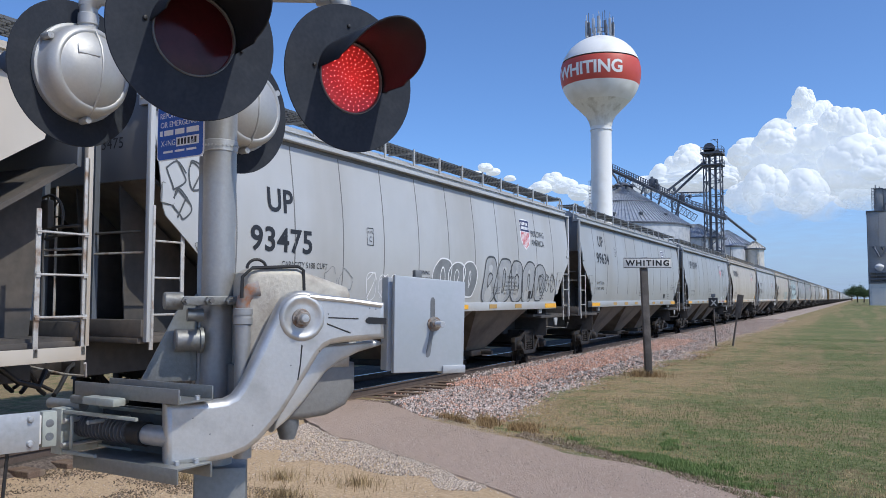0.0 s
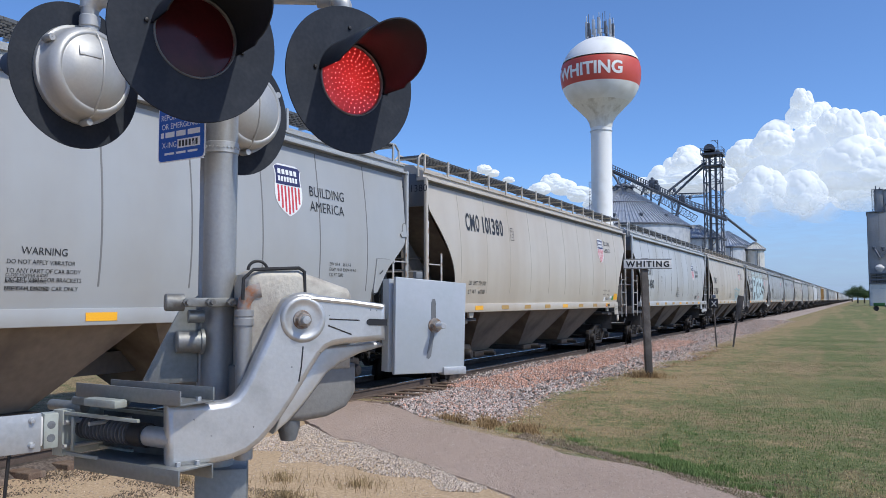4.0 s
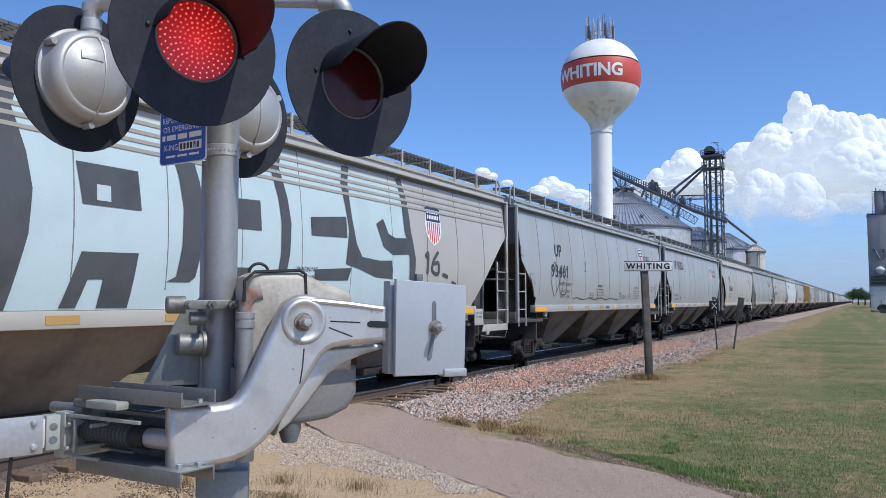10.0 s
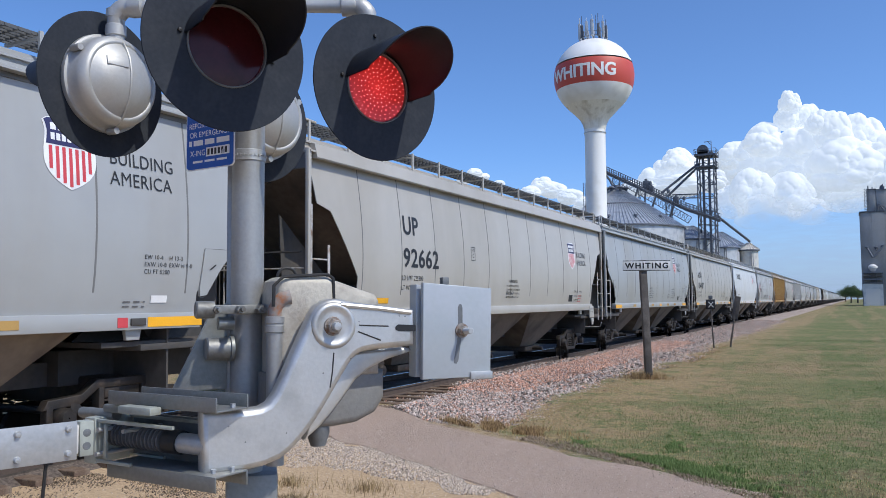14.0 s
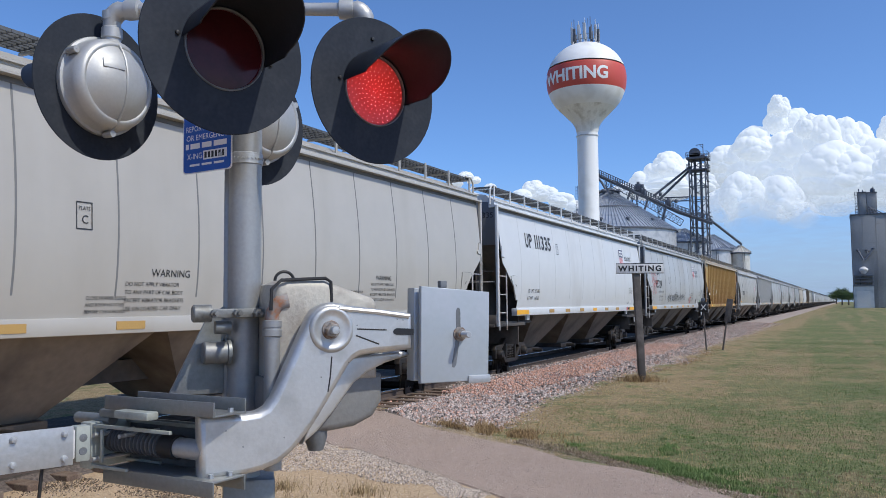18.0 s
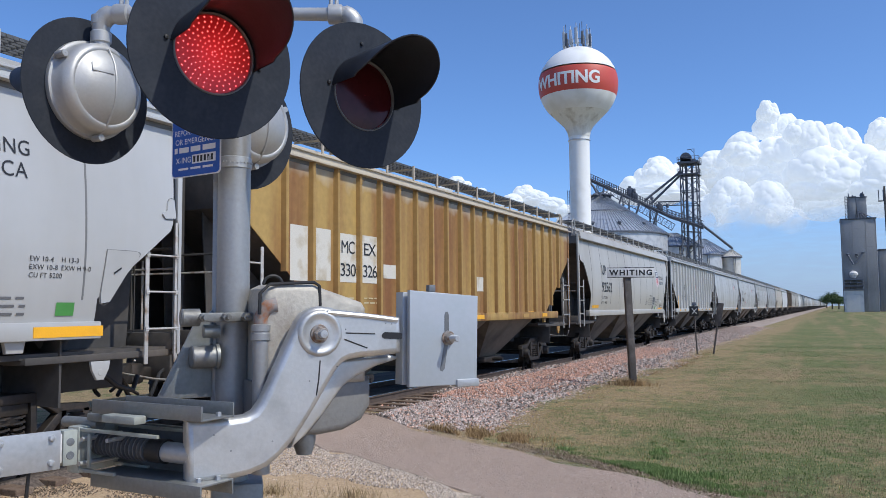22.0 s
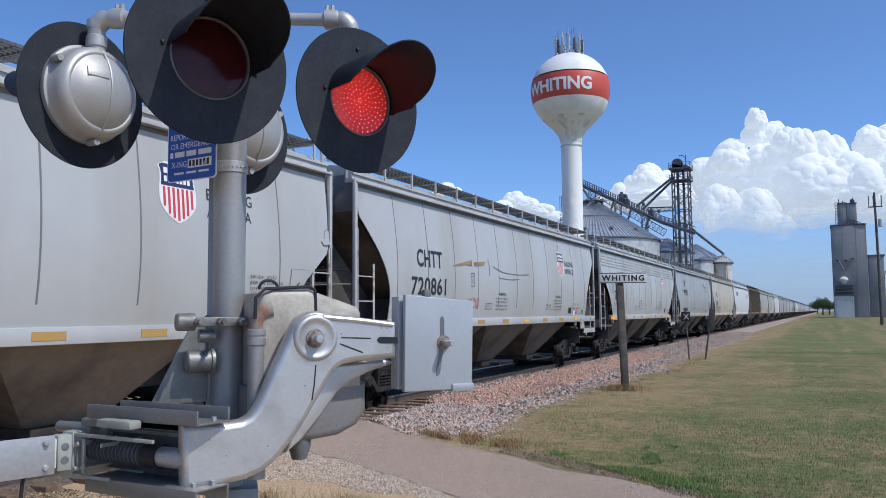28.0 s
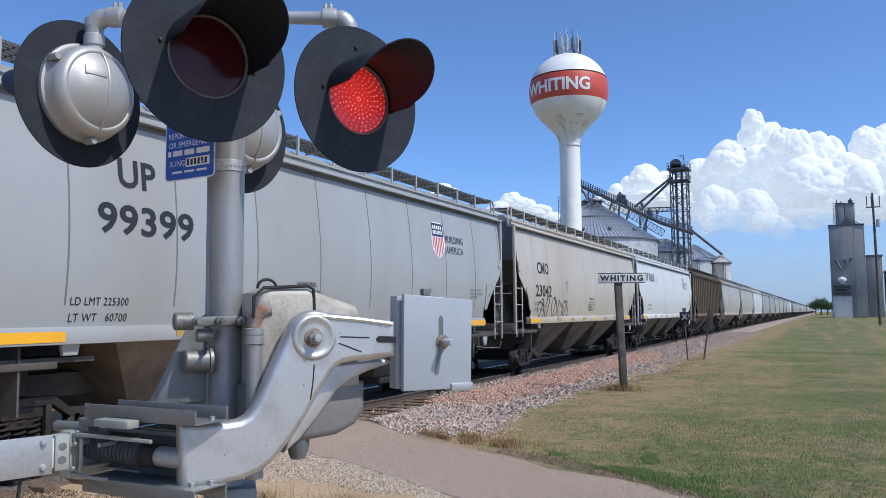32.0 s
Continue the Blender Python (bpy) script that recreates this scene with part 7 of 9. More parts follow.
def big_piece(car, half, kind):
    """Tall pale block letters sprayed over most of the side, cut out by charcoal bars."""
    x0 = -half - 0.42
    for y0, y1 in ((4.12, 6.8), (6.8, 8.85), (8.85, 10.62), (10.62, 12.72)):
        bm = B()
        patch(bm, x0 + y0, 1.68, x0 + y1, 4.1, kind, 0.004)
        part("graffiti_fill", bm, M_SPRAYPALE, car, "pale blue sprayed panel")
    for y, w, low in ((4.02, 0.44, 1.68), (6.64, 0.38, 2.03), (8.66, 0.24, 1.86)):
        sprayed("graffiti_bar", wavy_bar(y, w, low), M_SPRAYDARK, car, half, kind, 0.012, "slanting charcoal bar")
    tall = [(10.55, 4.16), (10.46, 3.83), (10.58, 3.3), (10.62, 3.0), (10.52, 2.42), (10.95, 2.35), (11.5, 2.22), (12.1, 2.2), (12.06, 2.55), (11.6, 2.53), (11.03, 2.57), (10.85, 2.8), (10.74, 3.22), (10.66, 3.83), (10.78, 4.17)]
    last = [(12.4, 4.18), (12.52, 3.73), (12.56, 3.16), (12.74, 2.66), (12.76, 2.1), (12.5, 1.75), (12.7, 1.75), (12.95, 2.19), (12.98, 2.61), (12.81, 3.18), (12.75, 3.75), (12.59, 4.2)]
    for line in (tall, last):
        sprayed("graffiti_bar", line, M_SPRAYDARK, car, half, kind, 0.012, "slanting charcoal bar")
    sprayed("graffiti_letter", [(5.13, 3.39), (6.02, 3.39), (6.06, 2.9), (5.21, 2.9)], M_SPRAYDARK, car, half, kind, 0.012, "charcoal inside of a tall block letter")
    sprayed("graffiti_spot", [(5.4, 3.15), (5.6, 3.15), (5.6, 2.96), (5.4, 2.96)], M_SPRAYPALE, car, half, kind, 0.016)
    sprayed("graffiti_letter", [(5.21, 2.35), (6.03, 2.37), (5.93, 1.7), (5.48, 1.7), (5.53, 2.04), (5.32, 2.03), (5.2, 1.7), (4.98, 1.7)], M_SPRAYDARK, car, half, kind, 0.012, "charcoal gap between a block letter's legs")
    sprayed("graffiti_letter", [(7.8, 3.26), (8.3, 3.28), (8.31, 2.83), (7.8, 2.82)], M_SPRAYDARK, car, half, kind, 0.012, "charcoal inside of a tall block letter")
    sprayed("graffiti_letter", [(7.74, 2.26), (8.08, 2.27), (8.0, 1.8), (7.6, 1.8)], M_SPRAYDARK, car, half, kind, 0.012, "charcoal gap between a block letter's legs")
    sprayed("graffiti_letter", [(9.53, 3.15), (10.55, 3.25), (10.56, 2.88), (9.54, 2.85)], M_SPRAYDARK, car, half, kind, 0.013, "charcoal gap between a block letter's arms")
    sprayed("graffiti_letter", [(9.64, 2.3), (10.7, 2.36), (10.6, 2.14), (9.64, 2.12)], M_SPRAYDARK, car, half, kind, 0.013, "charcoal gap between a block letter's arms")
    sprayed("graffiti_letter", [(11.53, 3.21), (11.78, 3.33), (11.95, 3.05), (12.2, 2.99), (12.7, 3.02), (12.74, 2.7), (12.1, 2.66), (11.75, 2.8)], M_SPRAYDARK, car, half, kind, 0.013, "charcoal hook inside a block letter")
    sprayed("graffiti_tag", [(1.75, 3.62), (2.19, 3.63), (2.22, 3.36), (2.59, 3.38), (2.61, 3.27), (2.34, 3.22), (2.34, 3.14), (2.68, 3.18), (2.7, 2.97), (1.75, 2.9), (1.75, 3.0), (2.5, 3.04), (2.3, 3.08), (1.75, 3.02)], M_SPRAYDARK, car, half, kind, 0.012, "charcoal sprayed tag")
    for z in (2.76, 2.65, 2.55):
        bm = B()
        stroke(bm, [(x0 + 2.37, z), (x0 + 2.47, z + 0.01), (x0 + 2.58, z - 0.01)], 0.06, kind, 0.012)
        part("graffiti_dash", bm, M_SPRAYDARK, car)
    for line in ([(3.68, 2.86), (4.0, 2.9), (4.0, 2.26), (3.77, 2.24)], [(2.71, 3.16), (3.36, 3.14), (3.34, 2.8), (2.72, 2.77)], [(2.68, 2.32), (3.3, 2.32), (3.28, 2.18), (2.7, 2.16)]):
        sprayed("repaint_spot", line, M_PATCH, car, half, kind, 0.004, "faint repainted spot behind the lettering")
    for pts, w in (([(13.4, 2.68), (13.5, 2.76), (13.48, 2.34)], 0.11), ([(13.95, 2.82), (13.72, 2.6), (13.7, 2.4), (13.95, 2.36), (13.95, 2.58), (13.75, 2.56)], 0.1), ([(14.15, 2.35), (14.4, 2.3)], 0.08), ([(14.6, 2.2), (14.8, 2.15)], 0.07)):
        bm = B()
        stroke(bm, [(x0 + a, c) for a, c in pts], w, kind, 0.012)
        part("graffiti_tag", bm, M_SPRAYDARK, car, "charcoal sprayed tag")


GAPS = [-10.8, 7.3, 25.6, 43.6, 61.7, 79.8, 98.93, 118.6, 137.7, 157.0, 174.9, 194.0, 212.3, 230.9, 249.0, 267.6, 286.3, 305.1, 324.3, 342.0, 361.2, 380.3, 397.9, 415.9, 435.2]
TRAIN_SCALE, TRAIN_SPEED = 0.94, 11.05
TRAIN = []
# slack in the couplers: cars that ride a little behind the middle of their place
SLIP = {2: 0.29, 3: 0.45, 4: 0.2, 5: 0.3, 6: 0.3, 7: 0.3, 10: 0.3, 22: 0.3}


def train():
    G = [g * TRAIN_SCALE for g in GAPS]
    grey, light, cream, white = P_GREY, P_LIGHT, P_CREAM, P_WHITE
    S = slogan()
    blank = "curved"
    cars = [
        ("dusty cream curved-side covered hopper", "steep", cream, [common], None),
        ("light grey curved-side covered hopper with silver graffiti", blank, light, [two_lines("UP", "93475"), slogan(3.69, 0.0, 4.12), tag_loops(M_SPRAYDARK, 0.85, 3.4, 2, 0.42, 61, 0.03), tag_loops(M_SPRAYDARK, 0.95, 3.0, 1, 0.4, 62, 0.03), bubbles(M_SPRAYGREY, M_SHWHITE, 8.4, 2.2, 3, 0.8, 5, 0.04), bubbles(M_SPRAYMID, M_SPRAYDARK, 10.9, 2.2, 5, 1.0, 15, 0.05), tag_loops(M_SPRAYDARK, 14.4, 2.2, 3, 0.5, 6, 0.035), tag_loops(M_SPRAYGREY, 4.3, 2.05, 2, 0.5, 16, 0.015), tag_loops(M_SHWHITE, 5.6, 2.0, 3, 0.5, 17, 0.02)], None),
        ("grey curved-side covered hopper", blank, grey, [two_lines("UP", "99634", 2.82, 2.5, 3.56, 2.97, 0.375, 0.72, 0.49), slogan(3.42, 0.02, 3.88, ew=2.41)], None),
        ("grey curved-side covered hopper with a long number", blank, grey, [one_line("UP 111049", 2.7), slogan(3.24, 0.0, 3.77), stickers], None),
        ("dusty cream curved-side covered hopper", "scalloped", cream, [one_line("CMO 101380"), slogan(3.19, 0.2, 3.66, 0.75, drop=0.25), stickers], None),
        ("pale grey curved-side covered hopper", "round", light, [two_lines("CHTT", "721480", 2.78, 2.5, 2.81, 2.24), slogan(3.96, -0.29, 4.5)], None),
        ("dusty cream curved-side covered hopper with blue graffiti", "scalloped", cream, [two_lines("CMO", "21358", 2.35, 2.29, 2.75, 2.1), slogan(3.25, 0.02, 3.73), bubbles(None, M_SPRAYBLUE, 11.6, 2.08, 4, 0.82, 8, 0.06)], None),
        ("pale covered hopper with tall blue and charcoal graffiti", "swept", P_WARM, [two_lines("CMO", "20099", 2.87, 2.61, 3.03, 2.36), big_piece, lone_badge(4.2, 3.36)], None),
        ("grey covered hopper with black scrawls", blank, grey, [two_lines("UP", "93461", 3.25, 2.9), slogan(3.68, 0.02, 4.18), tag_loops(M_SPRAYDARK, 3.2, 2.4, 2, 0.9, 12, 0.035), low_line], None),
        ("grey curved-side covered hopper with a long number", blank, grey, [one_line("UP 111212"), slogan(3.24, 0.0, 3.77), end_gusset], None),
        ("warm grey curved-side covered hopper", "plated", P_WARM, [two_lines("UP", "92662", 3.76, 3.74, 3.12, 2.48), slogan(3.2, -0.3, 3.66)], None),
        ("grey curved-side covered hopper", blank, grey, [common, slogan(3.96, 0.0, 4.47)], None),
        ("dusty cream-grey covered hopper", blank, P_WARM, [two_lines("AOKX", "854187", 2.33, 2.28, 3.04, 2.44, 0.34)], None),
        ("clean white curved-side covered hopper", blank, white, [one_line("UP 111335", 2.41), slogan(3.22, 0.02, 3.77)], None),
        ("light grey covered hopper with red graffiti", blank, light, [two_lines("UP", "93324", 2.67, 2.29), slogan(3.72, 0.02, 4.19), tag_loops(M_SPRAYRED, 1.7, 2.95, 3, 0.5, 21, 0.03), tag_loops(M_SPRAYRED, 1.9, 2.45, 2, 0.5, 24, 0.03), stickers, scrawled_line, tag_loops(M_SPRAYRED, 11.5, 1.93, 2, 0.35, 23, 0.04)], None),
        ("rust-stained ochre ribbed covered hopper", "ribbed", P_TAN, [ochre_marks], (1.66, 20)),
        ("warm grey curved-side covered hopper with thin dark seams", "plated", P_WARM, [two_lines("UP", "92562", 3.4, 3.33, 3.01, 2.37), boxed_marks], None),
        ("pale grey ribbed covered hopper", "ribbed", light, [ribbed_marks("UP", "89911")], None),
        ("pale grey curved-side covered hopper", blank, light, [slogan(3.66, -0.05, 4.2)], None),
        ("light grey covered hopper with a dented side", "round", light, [two_lines("CHTT", "720861", 2.84, 2.58, 2.81, 2.21), slogan(4.3, -0.12, 4.75), dents, stickers], None),
        ("pale curved-side covered hopper with scrawled graffiti", "swept", light, [two_lines("CMO", "20306", 2.78, 2.58, 2.98, 2.33), lone_badge(4.2, 3.3), tag_loops(M_SPRAYDARK, 1.9, 2.9, 2, 0.6, 31, 0.03)], None),
        ("grey curved-side covered hopper", blank, grey, [two_lines("UP", "99399", 3.31, 2.99, 3.4, 2.81, 0.37, 0.89, 0.49), slogan(4.06, -0.03, 4.45)], (2.6, 1.7)),
        ("cream curved-side covered hopper with scrawled graffiti", blank, cream, [two_lines("CMO", "23042", 2.6, 2.4, 3.0, 2.3, 0.36), tag_loops(M_SPRAYDARK, 3.0, 1.9, 5, 0.7, 41, 0.05)], None),
        ("clean white curved-side covered hopper", blank, white, [one_line("UP 116161"), S], None),
        ("dark brown ribbed covered hopper", "ribbed", P_BROWN, [], None),
    ]
    tail = [P_WARM, P_WARM, white, grey, grey, light, P_WARM, grey, light, white, grey, cream, grey, light, grey, P_WARM, grey, light, white, grey, cream, grey, grey, light, P_BROWN, grey, light, grey, white, grey, P_WARM, light, grey, grey, cream, light, grey, P_WARM, grey, light, grey, white, grey, cream, light, grey, grey, P_WARM, light, grey, cream, grey, light, grey, white, grey, light, grey]
    for i, (label, kind, paint, marks, seams) in enumerate(cars):
        y0, y1 = G[i], G[i + 1] if i + 1 < len(G) else G[i] + 17.5
        length = (y1 - y0)
        length = min((16.9, 17.4, 18.0), key=lambda q: abs(q - length))
        spin = []
        car = hopper_car("hopper_car", label, length, kind, paint, marks, seams, spin, slip=SLIP.get(i, 0.0))
        TRAIN.append((car, (y0 + y1) / 2 + SLIP.get(i, 0.0), spin))
    y = G[-1] + 17.5
    for i, paint in enumerate(tail):
        kind = "ribbed" if paint is P_BROWN else "curved"
        names = {P_WARM: "warm grey", P_GREY: "grey", P_LIGHT: "pale grey", P_WHITE: "white", P_CREAM: "cream", P_BROWN: "brown"}
        car = hopper_car("hopper_car", names[paint] + " covered hopper far along the train", 17.4, kind, paint, [], None, None, 2 if i < 6 else 1)
        TRAIN.append((car, y + 8.75, []))
        y += 17.5


def ochre_marks(car, half, kind):
    x0 = -half - 0.42
    for y0, y1, z0, z1 in ((1.84, 2.32, 2.26, 3.17), (2.56, 3.0, 2.28, 3.17), (3.25, 3.84, 2.27, 3.14), (4.02, 4.6, 2.27, 3.16), (4.82, 5.32, 2.38, 2.65), (9.35, 9.8, 2.2, 2.55)):
        bm = B()
        patch(bm, x0 + y0, z0, x0 + y1, z1, kind)
        part("repaint_patch", bm, M_CREAMPATCH, car, "pale repainted patch")
    for body, y, z in (("MC", 3.31, 2.79), ("EX", 4.07, 2.79), ("330", 3.28, 2.38), ("326", 4.04, 2.38)):
        lettering(car, body, x0 + y, z, 0.24, kind, None, 0.85, 0.012, 0.46 if len(body) < 3 else 0.53)
    small_print(car, x0 + 3.3, 2.0, 2, 0.45, kind, M_CREAMPRINT, seed=2)
    small_print(car, x0 + 4.1, 2.0, 2, 0.45, kind, M_CREAMPRINT, seed=3)
    small_print(car, x0 + 8.6, 2.1, 4, 0.7, kind, M_CREAMPRINT, seed=5)
    bm = B()
    patch(bm, x0 + 13.0, 1.55, x0 + 13.6, 1.68, kind)
    patch(bm, x0 + 6.6, 1.55, x0 + 7.2, 1.68, kind)
    part("reflector", bm, M_YELLOW, car, "yellow reflective strip")


def ribbed_marks(mark, number):
    def put(car, half, kind):
        x0 = -half - 0.42
        lettering(car, "U", x0 + 4.1, 2.72, 0.36, kind, wide=0.28)
        lettering(car, "P", x0 + 4.75, 2.72, 0.36, kind, wide=0.26)
        for k, ch in enumerate(number):
            lettering(car, ch, x0 + 3.93 + 0.45 * k, 2.15, 0.36, kind)
        shield(car, x0 + 9.17, 3.05, 0.85, kind)
        small_print(car, x0 + 1.2, 4.0, 4, 0.8, kind, seed=9)
        bm = B()
        for y in (2.55, 9.8, 13.5):
            patch(bm, x0 + y, 1.55, x0 + y + 0.12, 2.4 if y < 3 else 2.0, kind, 0.004)
        part("reflector", bm, M_YELLOW, car, "yellow vertical strip")
    return put


def stickers(car, half, kind):
    """Small repair stickers near the end of the car."""
    for y, z, w, h, mat, label in ((1.92, 1.74, 0.24, 0.15, M_GREENTAG, "green inspection sticker"), (2.9, 1.7, 0.2, 0.14, M_SHWHITE, "white paper sticker"), (1.64, 1.75, 0.46, 0.22, M_YELLOW, "large amber reflective panel"))[:2 if kind != "scalloped" else 3]:
        bm = B()
        patch(bm, half - y, z, half - y + w, z + h, kind, 0.008)
        part("sticker", bm, mat, car, label)


def scrawled_line(car, half, kind):
    """A long row of jagged black sprayed letters that cannot be read, low on the side."""
    rng = random.Random(77)
    y = -half - 0.42 + 5.2
    for k in range(16):
        bm = B()
        w = rng.uniform(0.22, 0.3)
        z0, z1 = 1.82 + rng.uniform(-0.03, 0.03), 2.2 + rng.uniform(-0.06, 0.05)
        stroke(bm, [(y, z0), (y + w * rng.uniform(0.1, 0.3), z1), (y + w * rng.uniform(0.4, 0.6), (z0 + z1) / 2 + rng.uniform(-0.1, 0.1)), (y + w * rng.uniform(0.7, 0.8), z1 - rng.uniform(0.0, 0.1)), (y + w, z0 + rng.uniform(0.0, 0.08))], 0.035, kind, 0.009)
        part("graffiti_letter", bm, M_SPRAYDARK, car, "jagged black sprayed letter")
        y += w + 0.03


def low_line(car, half, kind):
    """A long wavy sprayed line over the sill, and three small letters under it."""
    bm = B()
    stroke(bm, [(-4.0 + 0.4 * k, 1.86 + 0.03 * math.sin(k * 1.9)) for k in range(14)], 0.035, kind, 0.009)
    part("graffiti_line", bm, M_SPRAYDARK, car, "long wavy black sprayed line")
    bm = text_mesh("esc", 0.13, 0, 1.1, 0.004)
    for v in bm.verts:
        v.co = Vector((1.565, -0.35 + v.co.x * 1.5, 1.53 + v.co.y))
    part("graffiti_letters", bm, M_SPRAYDARK, car, "small black sprayed letters esc on the sill")
    bm = B()
    stroke(bm, [(1.4, 2.12), (1.62, 1.98), (1.45, 1.82), (1.75, 2.0), (1.85, 1.84)], 0.03, kind, 0.009)
    stroke(bm, [(1.85, 1.84), (1.95, 2.0), (2.05, 1.86), (2.2, 2.02), (2.35, 1.84)], 0.03, kind, 0.0095)
    part("graffiti", bm, M_SPRAYDARK, car, "black scrawled tag")


def dents(car, half, kind):
    """Shade lines of creases and two rusted gashes in a battered side, and red scrawls that cannot be read."""
    x0 = -half - 0.42
    # sheet stays smooth; the creases' shade is drawn as dark strokes
    bm = B()
    for pts in ([(6.85, 3.16), (6.95, 2.95), (6.9, 2.75)], [(7.2, 3.0), (7.9, 2.88), (9.0, 2.86), (10.0, 2.9)], [(7.6, 2.72), (8.4, 2.7), (9.2, 2.74)]):
        stroke(bm, [(x0 + y, z) for y, z in pts], 0.025, kind, 0.012)
    part("crease", bm, M_SEAM, car, "dark shade lines for creases in the dented side sheet")
    for out in ([(4.6, 2.89), (5.1, 2.98), (5.8, 3.09), (5.77, 2.94), (5.4, 2.96), (5.1, 2.92)], [(5.94, 3.04), (6.66, 3.1), (6.58, 3.0), (5.99, 2.95)]):
        sprayed("rust_gash", out, M_GASH, car, half, kind, 0.013, "rust-tan gash in the dented side")
    tag_loops(M_SPRAYRED, 5.7, 2.03, 3, 0.26, 91, 0.02, "small red scrawl")(car, half, kind)
    tag_loops(M_SPRAYRED, 4.5, 1.88, 2, 0.22, 92, 0.02, "small red scrawl")(car, half, kind)


# ---- crossing signal and gate ----
M_ALU = material("silver_painted_casting", (0.56, 0.56, 0.55), 0.47, 0.75, vary=0.06, scale=7, fine=70, bump=0.06, second=(0.44, 0.44, 0.43), amount=0.5)
M_HOUSING = material("matte_silver_housing_paint", (0.44, 0.44, 0.43), 0.5, 0.45, vary=0.05, scale=9, fine=80, bump=0.05, second=(0.42, 0.43, 0.44), amount=0.5)
M_MAST = material("silver_painted_pipe", (0.35, 0.352, 0.35), 0.45, 0.5, vary=0.08, scale=6, fine=60, bump=0.1, second=(0.28, 0.282, 0.28), amount=0.55, streak=0.3)
M_CASE = material("weathered_beige_casting", (0.45, 0.42, 0.36), 0.6, 0.1, vary=0.12, scale=9, fine=60, bump=0.25, second=(0.33, 0.3, 0.26), amount=0.55)
M_ZINC = material("zinc_plated_steel", (0.45, 0.46, 0.47), 0.5, 0.6, vary=0.1, scale=9, fine=60, bump=0.1, second=(0.42, 0.43, 0.44))
M_BRKT = material("grey_bracket_steel", (0.23, 0.24, 0.235), 0.5, 0.6, vary=0.12, scale=6, fine=60, bump=0.12, second=(0.22, 0.22, 0.22))
M_DARKBODY = material("dark_grey_casting", (0.16, 0.17, 0.18), 0.6, 0.3, vary=0.12, scale=6, fine=50, bump=0.2, second=(0.1, 0.1, 0.1))
M_DISC = material("flat_black_disc_paint", (0.034, 0.039, 0.049), 0.7, vary=0.12, scale=9, fine=70, bump=0.06, second=(0.042, 0.047, 0.057), amount=0.5, spec=0.04)
M_VISOR = material("black_visor_paint", (0.018, 0.02, 0.026), 0.42, vary=0.1, scale=8, fine=60, bump=0.05, spec=0.3)
M_BELLOWS = material("dusty_rubber", (0.085, 0.087, 0.093), 0.6, vary=0.1, scale=12, fine=60, bump=0.05)
M_RUBBER = plain("black_rubber", (0.015, 0.015, 0.016), 0.6)
M_LENSOFF = material("dark_red_lens", (0.05, 0.007, 0.009), 0.14, vary=0.15, scale=14, fine=90, bump=0.0, spec=0.22)
M_LED = plain("red_led_board", (0.16, 0.006, 0.007), 0.4, glow=0.3)


def hot_centre(m):
    """The lamp behind the board is brightest at its middle."""
    n, l = m.node_tree.nodes, m.node_tree.links
    co, far, ramp = n.new("ShaderNodeTexCoord"), n.new("ShaderNodeVectorMath"), n.new("ShaderNodeMapRange")
    far.operation = "LENGTH"
    ramp.inputs["From Min"].default_value, ramp.inputs["From Max"].default_value = 0.01, 0.14
    ramp.inputs["To Min"].default_value, ramp.inputs["To Max"].default_value = 0.38, 0.12
    l.new(co.outputs["Object"], far.inputs[0])
    l.new(far.outputs["Value"], ramp.inputs["Value"])
    l.new(ramp.outputs[0], n["Principled BSDF"].inputs["Emission Strength"])
    n["Principled BSDF"].inputs["Emission Color"].default_value = (0.8, 0.009, 0.012, 1)


hot_centre(M_LED)
M_DOT = bpy.data.materials.new("led_dot")
M_DOT.use_nodes = True
M_DOT.node_tree.nodes["Principled BSDF"].inputs["Emission Color"].default_value = (1.0, 0.1, 0.09, 1)
M_DOT.node_tree.nodes["Principled BSDF"].inputs["Emission Strength"].default_value = 6.0
M_SIGNBLUE = plain("blue_sign_face", (0.004, 0.085, 0.42), 0.35)
M_RUST = material("rusty_fitting", (0.3, 0.27, 0.25), 0.8, second=(0.3, 0.12, 0.05), amount=0.55, vary=0.2, scale=30)
M_RUSTY = material("rust_tinged_zinc", (0.3, 0.275, 0.25), 0.6, 0.45, vary=0.12, scale=40, fine=120, bump=0.15, second=(0.22, 0.13, 0.08), amount=0.5)
M_CLAMP = material("dark_weathered_clamp", (0.22, 0.225, 0.22), 0.55, 0.5, vary=0.12, scale=12, fine=70, bump=0.15, second=(0.1, 0.09, 0.08))
M_FRAMEPAINT = material("pale_green_grey_frame_paint", (0.36, 0.385, 0.35), 0.6, 0.2, vary=0.08, scale=9, fine=60, bump=0.1, second=(0.28, 0.29, 0.26))
M_LOWCASE = material("weathered_grey_casting", (0.2, 0.2, 0.195), 0.6, 0.15, vary=0.1, scale=7, fine=60, bump=0.15, second=(0.2, 0.195, 0.185))
M_GREYPAINT = material("grey_painted_plate", (0.37, 0.405, 0.435), 0.45, 0.2, vary=0.03, scale=5, fine=40, bump=0.05, second=(0.39, 0.42, 0.46))

MAST = pose(-2.307, 2.464, 0)
LAMP_FRAME = MAST @ pose(0, 0, 0, 0, 0, 71.5)
GATE_FRAME = MAST @ pose(0, 0, 0, 0, 0, 55)
DISCS = {"left": [], "right": []}


